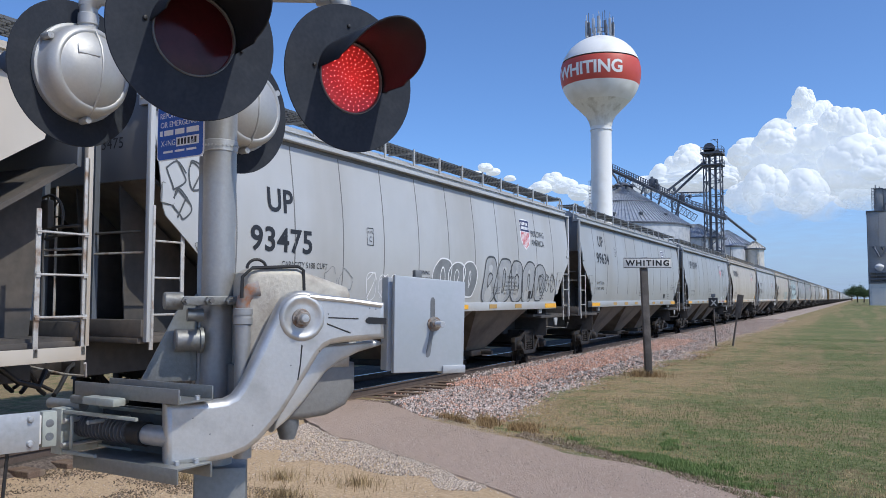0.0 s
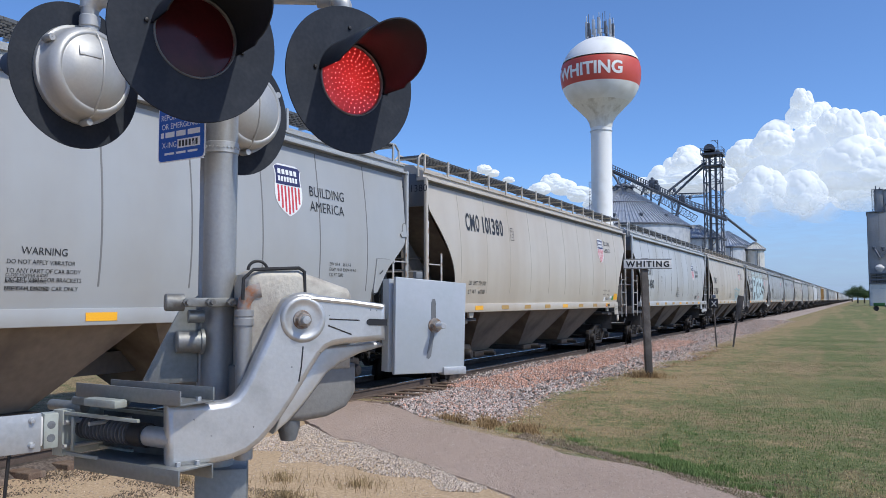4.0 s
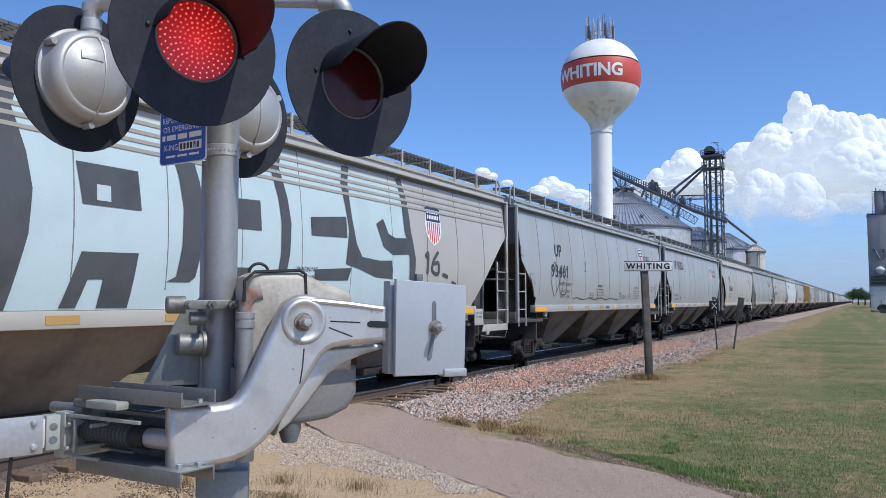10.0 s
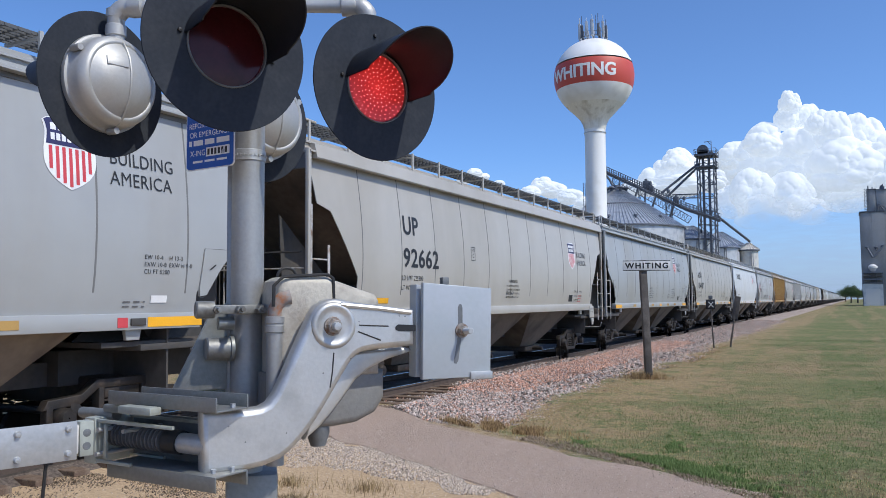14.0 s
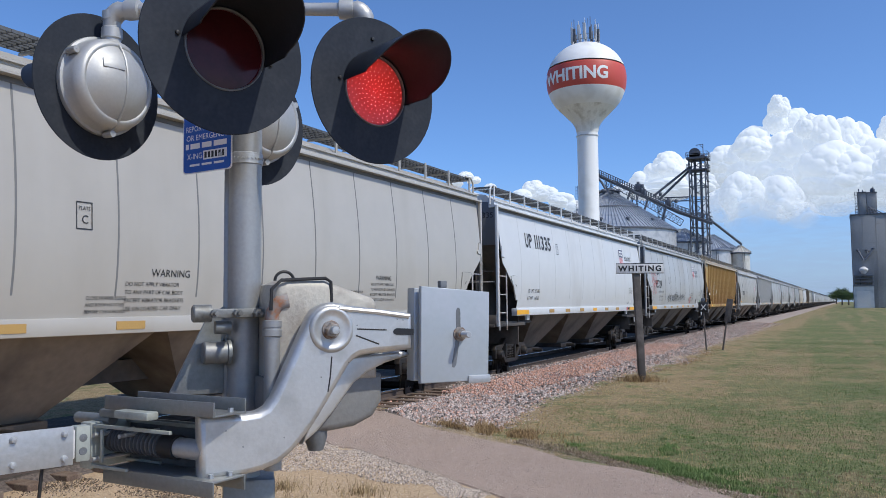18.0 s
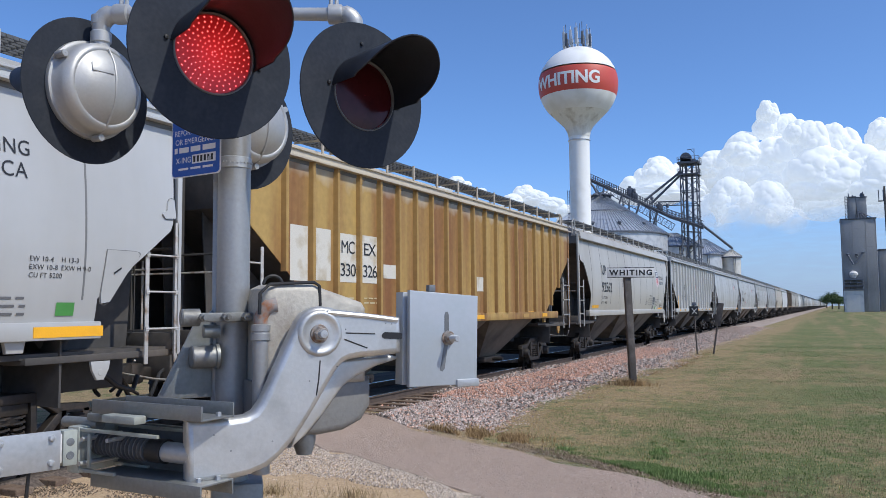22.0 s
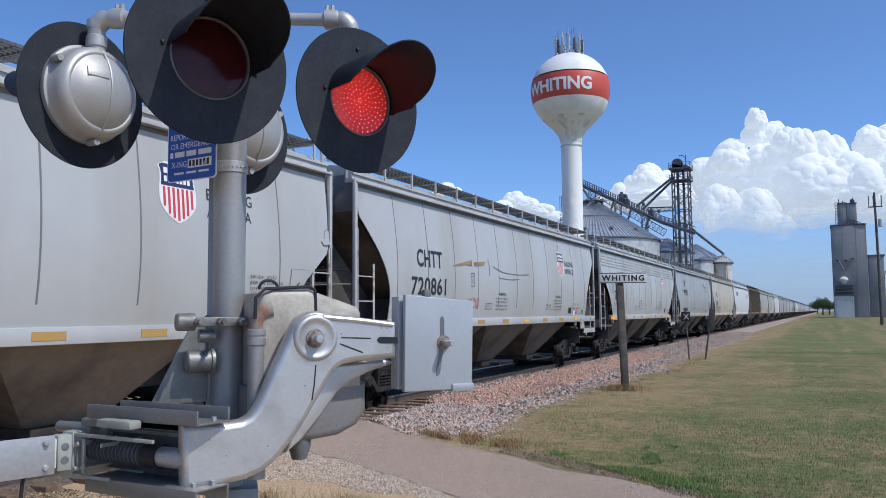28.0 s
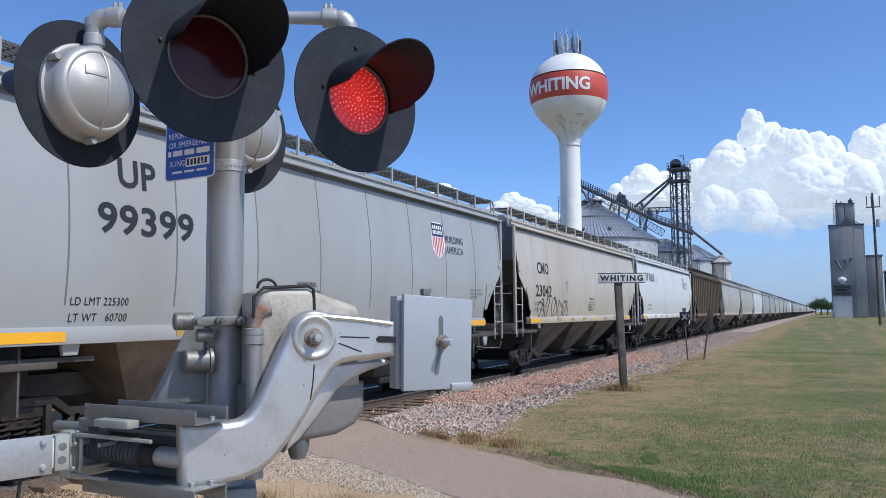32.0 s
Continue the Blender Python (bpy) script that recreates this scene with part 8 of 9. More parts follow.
def lamp(parent, m, facing, shutter=None):
    """A flashing-light unit whose front looks along -y: round backing disc, hood, lamp housing and, in front, lens vanes."""
    lp = new("flashing_lamp")
    lp.parent = parent
    lp.matrix_local = m
    lp["label"] = "round black-backed red flashing light with a hood"
    bm = B()
    lathe(bm, [(0.15, -0.004), (0.304, -0.004), (0.306, -0.001), (0.304, 0.003), (0.15, 0.004)], 72, pose(0, 0, 0, 90, 0, 0))
    part("backing_disc", bm, M_DISC, lp, "black round backing disc")
    bm = B()
    lathe(bm, [(0.1435, 0.008), (0.1465, 0.012), (0.15, 0.01), (0.151, -0.004), (0.1435, -0.004), (0.1435, 0.008)], 48, pose(0, 0, 0, 90, 0, 0))
    part("lens_ring", bm, M_DARKBODY, lp, "metal lens ring", True)
    # hood: long on top, open below
    bm = B()
    rows = []
    n = 40
    for a in [radians(-14 + 188 * k / n) for k in range(n + 1)]:
        up = math.sin(a)
        length = 0.365 * max(0.06, math.sin((a + radians(14)) / radians(188) * math.pi)) ** 0.3
        rows.append([(0.16 * math.cos(a), -0.004 - length * f, 0.16 * math.sin(a)) for f in (0, 0.33, 0.66, 1)] + [(0.155 * math.cos(a), -0.004 - length * f, 0.155 * math.sin(a)) for f in (1, 0.66, 0.33, 0)])
    vs = [[bm.verts.new(p) for p in r] for r in rows]
    for a, c in zip(vs, vs[1:]):
        for k in range(8):
            bm.faces.new((a[k], a[(k + 1) % 8], c[(k + 1) % 8], c[k])).smooth = True
    part("hood", bm, M_VISOR, lp, "black tunnel hood over the lens")
    # housing behind
    bm = B()
    lathe(bm, [(0.204, 0.004), (0.208, 0.012), (0.206, 0.028), (0.196, 0.031), (0.193, 0.036), (0.19, 0.075), (0.186, 0.096), (0.176, 0.112), (0.165, 0.12), (0.158, 0.1205), (0.153, 0.118), (0.147, 0.122), (0.125, 0.142), (0.09, 0.158), (0.05, 0.168), (0.001, 0.172)], 56, pose(0, 0, 0, -90, 0, 0))
    part("housing", bm, M_HOUSING, lp, "domed silver lamp housing", True)
    bm = B()
    tube(bm, [(0, 0.03, 0.2), (0, 0.1, 0.184), (0, 0.122, 0.158), (0, 0.143, 0.125), (0, 0.16, 0.09), (0, 0.173, 0.03), (0, 0.17, -0.05), (0, 0.159, -0.09), (0, 0.143, -0.125), (0, 0.122, -0.158), (0, 0.1, -0.184), (0, 0.03, -0.2)], 0.005, 6)
    part("housing_rib", bm, M_HOUSING, lp)
    for a in (30, 150, 270):
        bm = B()
        c = Vector((0.206 * math.cos(radians(a)), 0.06, 0.206 * math.sin(radians(a))))
        lathe(bm, [(0.001, 0.026), (0.011, 0.026), (0.014, 0.02), (0.014, -0.03), (0.001, -0.03)], 10, Matrix.Translation(c) @ pose(0, 0, 0, 90, 0, 0))
        part("housing_latch", bm, M_HOUSING, lp)
    bm = B()
    box(bm, -0.045, -0.012, -0.02, 0.045, 0.006, 0.02, 0.003, Matrix.Translation((0.055, 0.156, 0.062)) @ Vector((0.2, 0.95, 0.24)).to_track_quat("Y", "Z").to_matrix().to_4x4())
    part("cast_plate", bm, M_HOUSING, lp, "raised maker's plate without writing")
    for a, r in ((94, 0.215), (172, 0.176), (352, 0.176)):
        bm = B()
        lathe(bm, [(0.001, 0.009), (0.007, 0.008), (0.009, 0.0)], 8, pose(r * math.cos(radians(a)), -0.004, r * math.sin(radians(a)), 90, 0, 0))
        part("disc_screw", bm, M_BLACK, lp, "dark screw head")
    if not shutter:
        bm = B()
        lathe(bm, [(0.001, 0.02), (0.148, 0.0)], 32, pose(0, 0, 0, 90, 0, 0))
        part("lens", bm, M_LENSOFF, lp, "dark red lens")
        return lp
    # a lens disc that turns over: light points on one face, dark red glass on the other
    bm = B()
    m = pose(0, 0, 0, 90, 0, 0)
    lathe(bm, [(0.001, 0.006), (0.07, 0.005), (0.142, 0.0025)], 48, m, 0)
    lathe(bm, [(0.142, 0.0025), (0.143, 0.0), (0.142, -0.002)], 48, m, 2)
    lathe(bm, [(0.142, -0.002), (0.11, -0.006), (0.07, -0.009), (0.001, -0.011)], 48, m, 2)
    bmesh.ops.recalc_face_normals(bm, faces=bm.faces[:])
    for ring, count in enumerate((5, 10, 16, 20, 24, 26, 30, 32)):
        for k in range(count):
            a, r = 2 * math.pi * k / count + ring * 0.21, 0.012 + 0.0172 * ring
            if ring == 0:
                r = 0.009
            vs = [bm.verts.new((r * math.cos(a) + 0.0021 * math.cos(q), -0.0066, r * math.sin(a) + 0.0021 * math.sin(q))) for q in [2 * math.pi * i / 6 for i in range(6)]]
            f = bm.faces.new(vs)
            f.material_index = 1
            f.normal_update()
            if f.normal.y > 0:
                f.normal_flip()
    disc = part("lens_disc", bm, [M_LED, M_DOT, M_LENSOFF], lp, "red lens disc, studded with light points on its lit face", True)
    disc.matrix_local = pose(0, 0.004, 0)
    DISCS[shutter].append(disc)
    return lp


LAMP_Z = 2.615


def facing_back(aim):
    return 90 < aim < 270


def crossing_signal():
    sg = thing("crossing_signal", "silver railway crossing signal mast with flashing lights", "crossing signal", MAST @ pose(0, 0, GROUND_Z))
    up = -GROUND_Z
    turn = pose(0, 0, 0, 0, 0, 71.5)
    bm = B()
    lathe(bm, [(0.066, 0.9 + up), (0.066, 3.6 + up), (0.001, 3.62 + up)], 40)
    part("mast", bm, M_MAST, sg, "silver-painted steel pipe mast")
    bm = B()
    box(bm, -0.012, -0.012, 1.0 + up, 0.012, 0.012, 2.28 + up, 0.003, pose(-0.064, -0.032, 0, 0, 0, 30))
    part("cable_strip", bm, M_MAST, sg, "flat cable cover up the mast")
    bm = B()
    box(bm, -0.1, -0.1, 0.0, 0.1, 0.1, 1.04 + up, 0.012, pose(0.015, 0.02, 0, 0, 0, 40))
    part("junction_base", bm, M_BRKT, sg, "square base casting")
    bm = B()
    for k in range(28):
        a = 2 * math.pi * k / 28
        lathe(bm, [(0.001, 0.003), (0.005, 0.003), (0.005, -0.004)], 6, pose(0.071 * math.cos(a), 0.071 * math.sin(a), 2.318 + up) @ pose(0, 0, 0, 90, 0, math.degrees(a) + 90))
    lathe(bm, [(0.067, 2.295 + up), (0.07, 2.297 + up), (0.07, 2.34 + up), (0.067, 2.342 + up)], 40)
    part("hose_band", bm, M_ZINC, sg, "perforated steel band")
    # crossarm pipes: lamps hang from elbows on a cross-pipe above
    bm = B()
    lathe(bm, [(0.07, 2.9 + up), (0.09, 2.92 + up), (0.09, 3.06 + up), (0.07, 3.08 + up)], 32)
    part("crossarm_hub", bm, M_ALU, sg, smooth=True)
    units = ((-0.303, -0.36, 2.63, -6, "left"), (0.38, -0.375, 2.604, -5, "right"), (-0.41, 0.48, 2.64, 196, None), (0.314, 0.435, 2.6, 188, None))
    for x, y, z, aim, which in units:
        bm = B()
        head = turn @ pose(x, y, z + up, 0, 0, aim)
        neck = head @ Vector((0, 0.07, 0))
        zt = z + up + (0.317 if facing_back(aim) else 0.365)
        mid = turn @ Vector((0.05 if x > 0 else -0.05, 0, zt))
        pts = [mid, mid.lerp(Vector((neck.x, neck.y, zt)), 0.5), mid.lerp(Vector((neck.x, neck.y, zt)), 0.86)]
        back = (mid - neck)
        back.z = 0
        back = back.normalized() * 0.05
        for k in range(1, 7):
            q = radians(90 - 15 * k)
            pts.append(Vector((neck.x, neck.y, zt - 0.05)) + back * (1 - math.cos(q)) + Vector((0, 0, 0.05 * math.sin(q))))
        pts.append(Vector((neck.x, neck.y, z + up + 0.18)))
        tube(bm, pts, 0.03, 14, True, [0.027] * 2 + [0.029] + [0.04] * 5 + [0.036] * (len(pts) - 8))
        along = pts[2] - pts[0]
        lay = Matrix.Translation(pts[2]) @ along.to_track_quat("Z", "Y").to_matrix().to_4x4()
        lathe(bm, [(0.028, -0.05), (0.041, -0.045), (0.043, 0.0), (0.041, 0.012), (0.03, 0.015)], 16, lay)
        for k in (-0.035, -0.012):
            tube(bm, [lay @ Vector((0, 0, k)), lay @ Vector((0, 0, k)) + Vector((0, 0, 0.062))], 0.009, 6)
        lathe(bm, [(0.03, 0.0), (0.042, 0.008), (0.042, 0.05), (0.03, 0.06)], 16, pose(neck.x, neck.y, z + up + 0.19))
        lathe(bm, [(0.03, 0.0), (0.04, 0.005), (0.04, 0.04), (0.03, 0.045)], 16, pose(neck.x, neck.y, z + up + 0.27))
        part("lamp_arm", bm, M_HOUSING, sg, "bent pipe carrying a lamp")
        lamp(sg, head, y, which)
    # clamps between mast and gate case, rusted elbow and conduit
    gt = pose(0, 0, 0, 0, 0, 55)
    for z in (1.69,):
        bm = B()
        box(bm, -0.2, -0.11, z - 0.018 + up, 0.07, -0.075, z + 0.018 + up, 0.004, gt)
        lathe(bm, [(0.001, -0.035), (0.03, -0.035), (0.034, -0.03), (0.034, 0.035), (0.001, 0.035)], 20, gt @ pose(-0.19, -0.1, z + up, 0, 90, 0))
        for x in (-0.15, -0.06, 0.02):
            lathe(bm, [(0.001, 0.05), (0.017, 0.05), (0.017, 0.0)], 6, gt @ pose(x, -0.105, z + up, 90, 0, 0), smooth=False)
            tube(bm, [gt @ Vector((x, -0.1, z + up)), gt @ Vector((x, -0.19, z + up))], 0.009, 8)
        part("u_bolt_clamp", bm, M_CLAMP, sg, "bolted mast clamp")
    bm = B()
    slab(bm, [(-0.29, 1.37 + up), (-0.075, 1.37 + up), (-0.075, 1.72 + up), (-0.15, 1.66 + up)], 0.02, 0.035, 0.003, gt)
    part("gusset_bracket", bm, M_BRKT, sg, "steel gusset bracket")
    bm = B()
    lathe(bm, [(0.001, -0.055), (0.04, -0.055), (0.044, -0.05), (0.044, 0.035), (0.052, 0.037), (0.052, 0.05), (0.001, 0.05)], 24, gt @ pose(-0.115, -0.03, 1.535 + up, 0, 90, 0))
    part("stop_buffer", bm, M_BRKT, sg, "grey cylindrical stop buffer")
    bm = B()
    lathe(bm, [(0.001, -0.03), (0.026, -0.03), (0.026, 0.03), (0.001, 0.03)], 18, gt @ pose(-0.1, -0.06, 1.635 + up, 0, 90, 0))
    part("stop_buffer", bm, M_BRKT, sg, "small grey cylindrical buffer")
    return sg


def crossing_gate():
    gt = thing("crossing_gate", "silver gate mechanism with counterweight arm, gate lowered", "crossing gate", GATE_FRAME)
    # S-shaped main arm
    out = [(0.194, 1.719), (0.212, 1.726), (0.24, 1.729), (0.275, 1.724), (0.31, 1.716), (0.574, 1.683), (0.574, 1.54), (0.48, 1.534), (0.4, 1.53), (0.352, 1.523), (0.327, 1.511), (0.302, 1.486), (0.25, 1.405), (0.206, 1.335), (0.165, 1.275), (0.129, 1.232), (0.085, 1.185), (0.033, 1.147), (-0.03, 1.127), (-0.088, 1.119), (-0.25, 1.114), (-0.255, 1.337), (-0.09, 1.334), (-0.045, 1.338), (-0.015, 1.352), (0.01, 1.385), (0.03, 1.425), (0.06, 1.49), (0.1, 1.575), (0.145, 1.672), (0.165, 1.702)]
    bm = B()
    slab(bm, out, -0.386, -0.30, 0.024)
    bmesh.ops.triangulate(bm, faces=[f for f in bm.faces if len(f.verts) > 4])
    arm = part("main_arm", bm, M_ALU, gt, "S-shaped cast aluminium arm", False)
    for p in arm.data.polygons:
        p.use_smooth = abs(p.normal.y) < 0.995
    bm = B()
    tube(bm, [(0.26, -0.384, 1.705), (0.42, -0.384, 1.69), (0.555, -0.384, 1.672)], 0.011, 8)
    part("cast_rib", bm, M_ALU, arm)
    for pts in ([(0.335, 1.626), (0.458, 1.62)], [(0.33, 1.602), (0.425, 1.566)], [(0.232, 1.525), (0.226, 1.45), (0.217, 1.395)]):
        bm = B()
        tube(bm, [(x, -0.386, z) for x, z in pts], 0.0028, 6)
        part("casting_groove", bm, M_BLACK, arm, "thin dark groove in the casting")
    bm = B()
    slab(bm, [(0.5, 1.6), (0.575, 1.597), (0.575, 1.622), (0.5, 1.626), (0.49, 1.62), (0.487, 1.613), (0.49, 1.605)], -0.3885, -0.385)
    part("slot", bm, M_BLACK, arm, "dark slot in the casting")
    for x, z in ((0.505, 1.66), (0.53, 1.657), (0.335, 1.64), (0.3, 1.5), (0.19, 1.45), (-0.16, 1.28), (-0.1, 1.22), (0.05, 1.24)):
        bm = B()
        lathe(bm, [(0.001, 0.0006), (0.003, 0.0)], 7, pose(x, -0.386, z, 90, 0, 0))
        part("paint_chip", bm, M_DARKBODY, arm, "dark paint chip")
    bm = B()
    lathe(bm, [(0.09, -0.004), (0.086, 0.003), (0.078, 0.008), (0.072, 0.008), (0.066, 0.005), (0.055, 0.0), (0.045, 0.0005), (0.001, 0.001)], 40, pose(0.232, -0.386, 1.627, 90, 0, 0))
    part("hub_ring", bm, M_ALU, arm, smooth=True)
    bm = B()
    lathe(bm, [(0.001, 0.007), (0.034, 0.007), (0.036, 0.004), (0.036, -0.002)], 28, pose(0.228, -0.386, 1.625, 90, 0, 0))
    part("pivot_washer", bm, M_RUSTY, arm, "rust-tinged washer")
    bm = B()
    lathe(bm, [(0.001, 0.03), (0.024, 0.03), (0.028, 0.026), (0.028, 0.006)], 6, pose(0.228, -0.386, 1.625, 90, 12, 0), smooth=False)
    part("pivot_nut", bm, M_RUSTY, arm, "large hex nut")
    bm = B()
    lathe(bm, [(0.001, 0.056), (0.0135, 0.055), (0.0155, 0.052), (0.0155, 0.02)], 20, pose(0.228, -0.386, 1.625, 90, 0, 0))
    part("pivot_stud", bm, M_ZINC, arm, "bolt end standing out of the nut")
    # inner second arm and lower rib
    bm = B()
    slab(bm, [(0.3, 1.68), (0.62, 1.66), (0.62, 1.56), (0.45, 1.545), (0.38, 1.52), (0.28, 1.42), (0.24, 1.45)], -0.20, -0.13, 0.012)
    part("inner_arm", bm, M_ALU, gt)
    bm = B()
    slab(bm, [(0.2, 1.34), (0.29, 1.47), (0.34, 1.515), (0.574, 1.53), (0.62, 1.515), (0.5, 1.485), (0.42, 1.452), (0.36, 1.41), (0.28, 1.31), (0.21, 1.235), (0.15, 1.19)], -0.292, -0.2, 0.012)
    part("arm_web", bm, M_ALU, gt)
    # counterweight
    cw = new("counterweight")
    cw.parent = gt
    cw["label"] = "flat grey counterweight plate clamped on the arm"
    m = pose(0, 0, 0)
    bm = B()
    slab(bm, [(0.612, 1.402), (0.93, 1.4), (0.94, 1.768), (0.618, 1.792)], -0.375, -0.35, 0.004)
    part("front_plate", bm, M_GREYPAINT, cw)
    bm = B()
    slab(bm, [(0.6, 1.41), (0.92, 1.41), (0.93, 1.765), (0.606, 1.785)], -0.335, -0.27, 0.004)
    part("rear_plate", bm, M_GREYPAINT, cw)
    bm = B()
    slab(bm, [(0.777, 1.60), (0.797, 1.60), (0.797, 1.69), (0.792, 1.703), (0.782, 1.703), (0.777, 1.69)], -0.3765, -0.372)
    # this slanted dark shape is the clamp bolt's cast shadow
    slab(bm, [(0.78, 1.6), (0.797, 1.6), (0.775, 1.47), (0.765, 1.459), (0.755, 1.463), (0.757, 1.48)], -0.3765, -0.372)
    part("slot", bm, M_DARKBODY, cw, "slot with the bolt's shadow drawn below it")
    bm = B()
    lathe(bm, [(0.001, 0.004), (0.03, 0.004), (0.03, -0.002)], 24, pose(0.793, -0.376, 1.595, 90, 0, 0))
    part("clamp_washer", bm, M_RUSTY, cw, "rust-tinged washer")
    bm = B()
    lathe(bm, [(0.001, 0.026), (0.019, 0.026), (0.022, 0.022), (0.022, 0.004)], 6, pose(0.793, -0.376, 1.595, 90, 20, 0), smooth=False)
    part("clamp_nut", bm, M_RUSTY, cw, "hex nut")
    bm = B()
    prof = [(0.001, 0.078)]
    for k in range(13):
        prof += [(0.0108, 0.078 - k * 0.004), (0.0125, 0.076 - k * 0.004)]
    lathe(bm, prof, 16, pose(0.793, -0.376, 1.595, 90, 0, 0))
    part("clamp_rod", bm, M_ZINC, cw, "threaded rod end")
    bm = B()
    box(bm, 0.83, -0.385, 1.392, 0.935, -0.33, 1.424, 0.003)
    part("bottom_tab", bm, M_ZINC, cw)
    bm = B()
    box(bm, 0.72, -0.35, 1.785, 0.75, -0.32, 1.815, 0.003)
    part("top_nut", bm, M_DARKBODY, cw)
    # mechanism case
    bm = B()
    prof = [(0.05, 1.42), (0.05, 1.76), (0.065, 1.80), (0.1, 1.818), (0.25, 1.818), (0.28, 1.805), (0.46, 1.745), (0.475, 1.72), (0.475, 1.42)]
    slab(bm, prof, -0.27, 0.02, 0.03)
    case = part("mechanism_case", bm, M_CASE, gt, "weathered beige mechanism case")
    bm = B()
    slab(bm, [(0.03, 1.44), (0.5, 1.44), (0.5, 1.33), (0.46, 1.27), (0.38, 1.235), (0.28, 1.225), (0.15, 1.23), (0.03, 1.3)], -0.26, 0.02, 0.03)
    part("case_bottom", bm, M_LOWCASE, gt, "grey rounded lower case")
    bm = B()
    lathe(bm, [(0.001, 1.145), (0.03, 1.15), (0.045, 1.2), (0.045, 1.25)], 16, pose(0.235, -0.2, 0))
    part("drain_boss", bm, M_DARKBODY, gt)
    bm = B()
    tube(bm, [(0.03, -0.275, 1.70), (0.032, -0.275, 1.78), (0.07, -0.27, 1.815), (0.25, -0.268, 1.824), (0.272, -0.268, 1.81), (0.275, -0.268, 1.73)], 0.007, 8)
    part("case_gasket", bm, M_RUBBER, gt, "black rubber cover seam")
    bm = B()
    tube(bm, [(0.105 + 0.038 * math.cos(radians(a)), -0.2, 1.815 + 0.036 * math.sin(radians(a))) for a in range(0, 181, 15)], 0.006, 8)
    part("lifting_handle", bm, M_RUBBER, gt, "black wire handle")
    bm = B()
    tube(bm, [(0.05, -0.24, 1.1), (0.048, -0.24, 1.66)], 0.034, 20)
    lathe(bm, [(0.034, 1.6), (0.04, 1.603), (0.04, 1.628), (0.037, 1.63), (0.037, 1.636), (0.04, 1.638), (0.04, 1.66), (0.034, 1.663)], 24, pose(0.048, -0.24, 0))
    part("conduit", bm, M_MAST, gt, "grey conduit pipe")
    bm = B()
    tube(bm, [(0.048, -0.24, 1.655), (0.049, -0.242, 1.69), (0.058, -0.25, 1.717), (0.076, -0.258, 1.733), (0.1, -0.262, 1.738)], 0.03, 16)
    part("elbow", bm, M_RUST, gt, "rust-flecked pipe elbow")
    bm = B()
    lathe(bm, [(0.001, -0.04), (0.02, -0.04), (0.024, 0.0), (0.02, 0.02)], 14, pose(0.09, -0.24, 1.722, 0, 90, 0))
    part("conduit_fitting", bm, M_ZINC, gt)
    # yoke channels, spring unit and gate-arm plate at their own angles
    low = GATE_FRAME.inverted() @ pose(-2.04, 2.0, 0, 0, 0, -3.4)
    for z0, z1, web, name in ((1.341, 1.392, 1.341, "upper_channel"), (1.075, 1.127, 1.121, "lower_channel")):
        ch = new(name)
        ch.parent = gt
        ch.matrix_local = low
        ch["label"] = "grey steel channel bracket"
        for y0, y1, za, zb, nm in ((0.0, 0.007, z0, z1, "flange"), (0.148, 0.155, z0, z1, "flange"), (0.007, 0.148, web, web + 0.006, "web")):
            bm = B()
            box(bm, -0.56, y0, za, 0.0, y1, zb, 0.0008)
            part(nm, bm, M_BRKT, ch)
        for x in (-0.06, -0.03):
            bm = B()
            lathe(bm, [(0.001, 0.014), (0.01, 0.014), (0.01, 0.0)], 6, pose(x, 0.05 if x < -0.05 else 0.11, web + 0.006))
            part("bolt", bm, M_ZINC, ch)

    def lower(name, bm, mat, label=""):
        return part(name, bm, mat, gt, label, m=low)
    bm = B()
    box(bm, -0.43, -0.06, 1.322, -0.257, -0.008, 1.35, 0.005)
    lower("latch_block", bm, M_FRAMEPAINT, "pale latch block")
    bm = B()
    box(bm, -0.62, 0.02, 1.305, -0.4, 0.12, 1.336, 0.008)
    lower("yoke_block", bm, M_BRKT)
    bm = B()
    pts, rad = [], []
    for k in range(61):
        pts.append((-0.627 + 0.313 * k / 60, 0.075, 1.218 - 0.004 * k / 60))
        rad.append(0.045 if k % 4 < 2 else 0.031)
    tube(bm, pts, 0.04, 24, True, rad)
    lower("rubber_bellows", bm, M_BELLOWS, "black ribbed rubber bellows")
    bm = B()
    tube(bm, [(-0.318, 0.075, 1.214), (-0.244, 0.075, 1.213)], 0.044, 20)
    lower("end_cap", bm, M_RUBBER, "black rubber end cap")
    bm = B()
    tube(bm, [(-0.29, 0.075, 1.213), (-0.1, 0.075, 1.212)], 0.036, 24)
    lower("push_rod", bm, M_ZINC, "bright push rod")
    for y0, z0, x1 in ((-0.012, 1.272, -0.2), (0.14, 1.272, -0.2), (-0.012, 1.124, -0.42), (0.14, 1.124, -0.42)):
        bm = B()
        box(bm, -0.61, y0, z0, x1, y0 + 0.012, z0 + 0.012, 0.001)
        lower("frame_bar", bm, M_FRAMEPAINT, "pale green-grey frame bar")
    bm = B()
    box(bm, -0.674, -0.016, 1.118, -0.611, 0.165, 1.288, 0.004)
    lower("frame_end", bm, M_FRAMEPAINT, "pale green-grey end plate of the spring frame")
    for x in (-0.565,):
        bm = B()
        box(bm, x - 0.007, -0.008, 1.142, x + 0.007, 0.0, 1.264, 0.001)
        lower("frame_upright", bm, M_FRAMEPAINT)
    bm = B()
    box(bm, -0.61, 0.158, 1.12, -0.2, 0.163, 1.29)
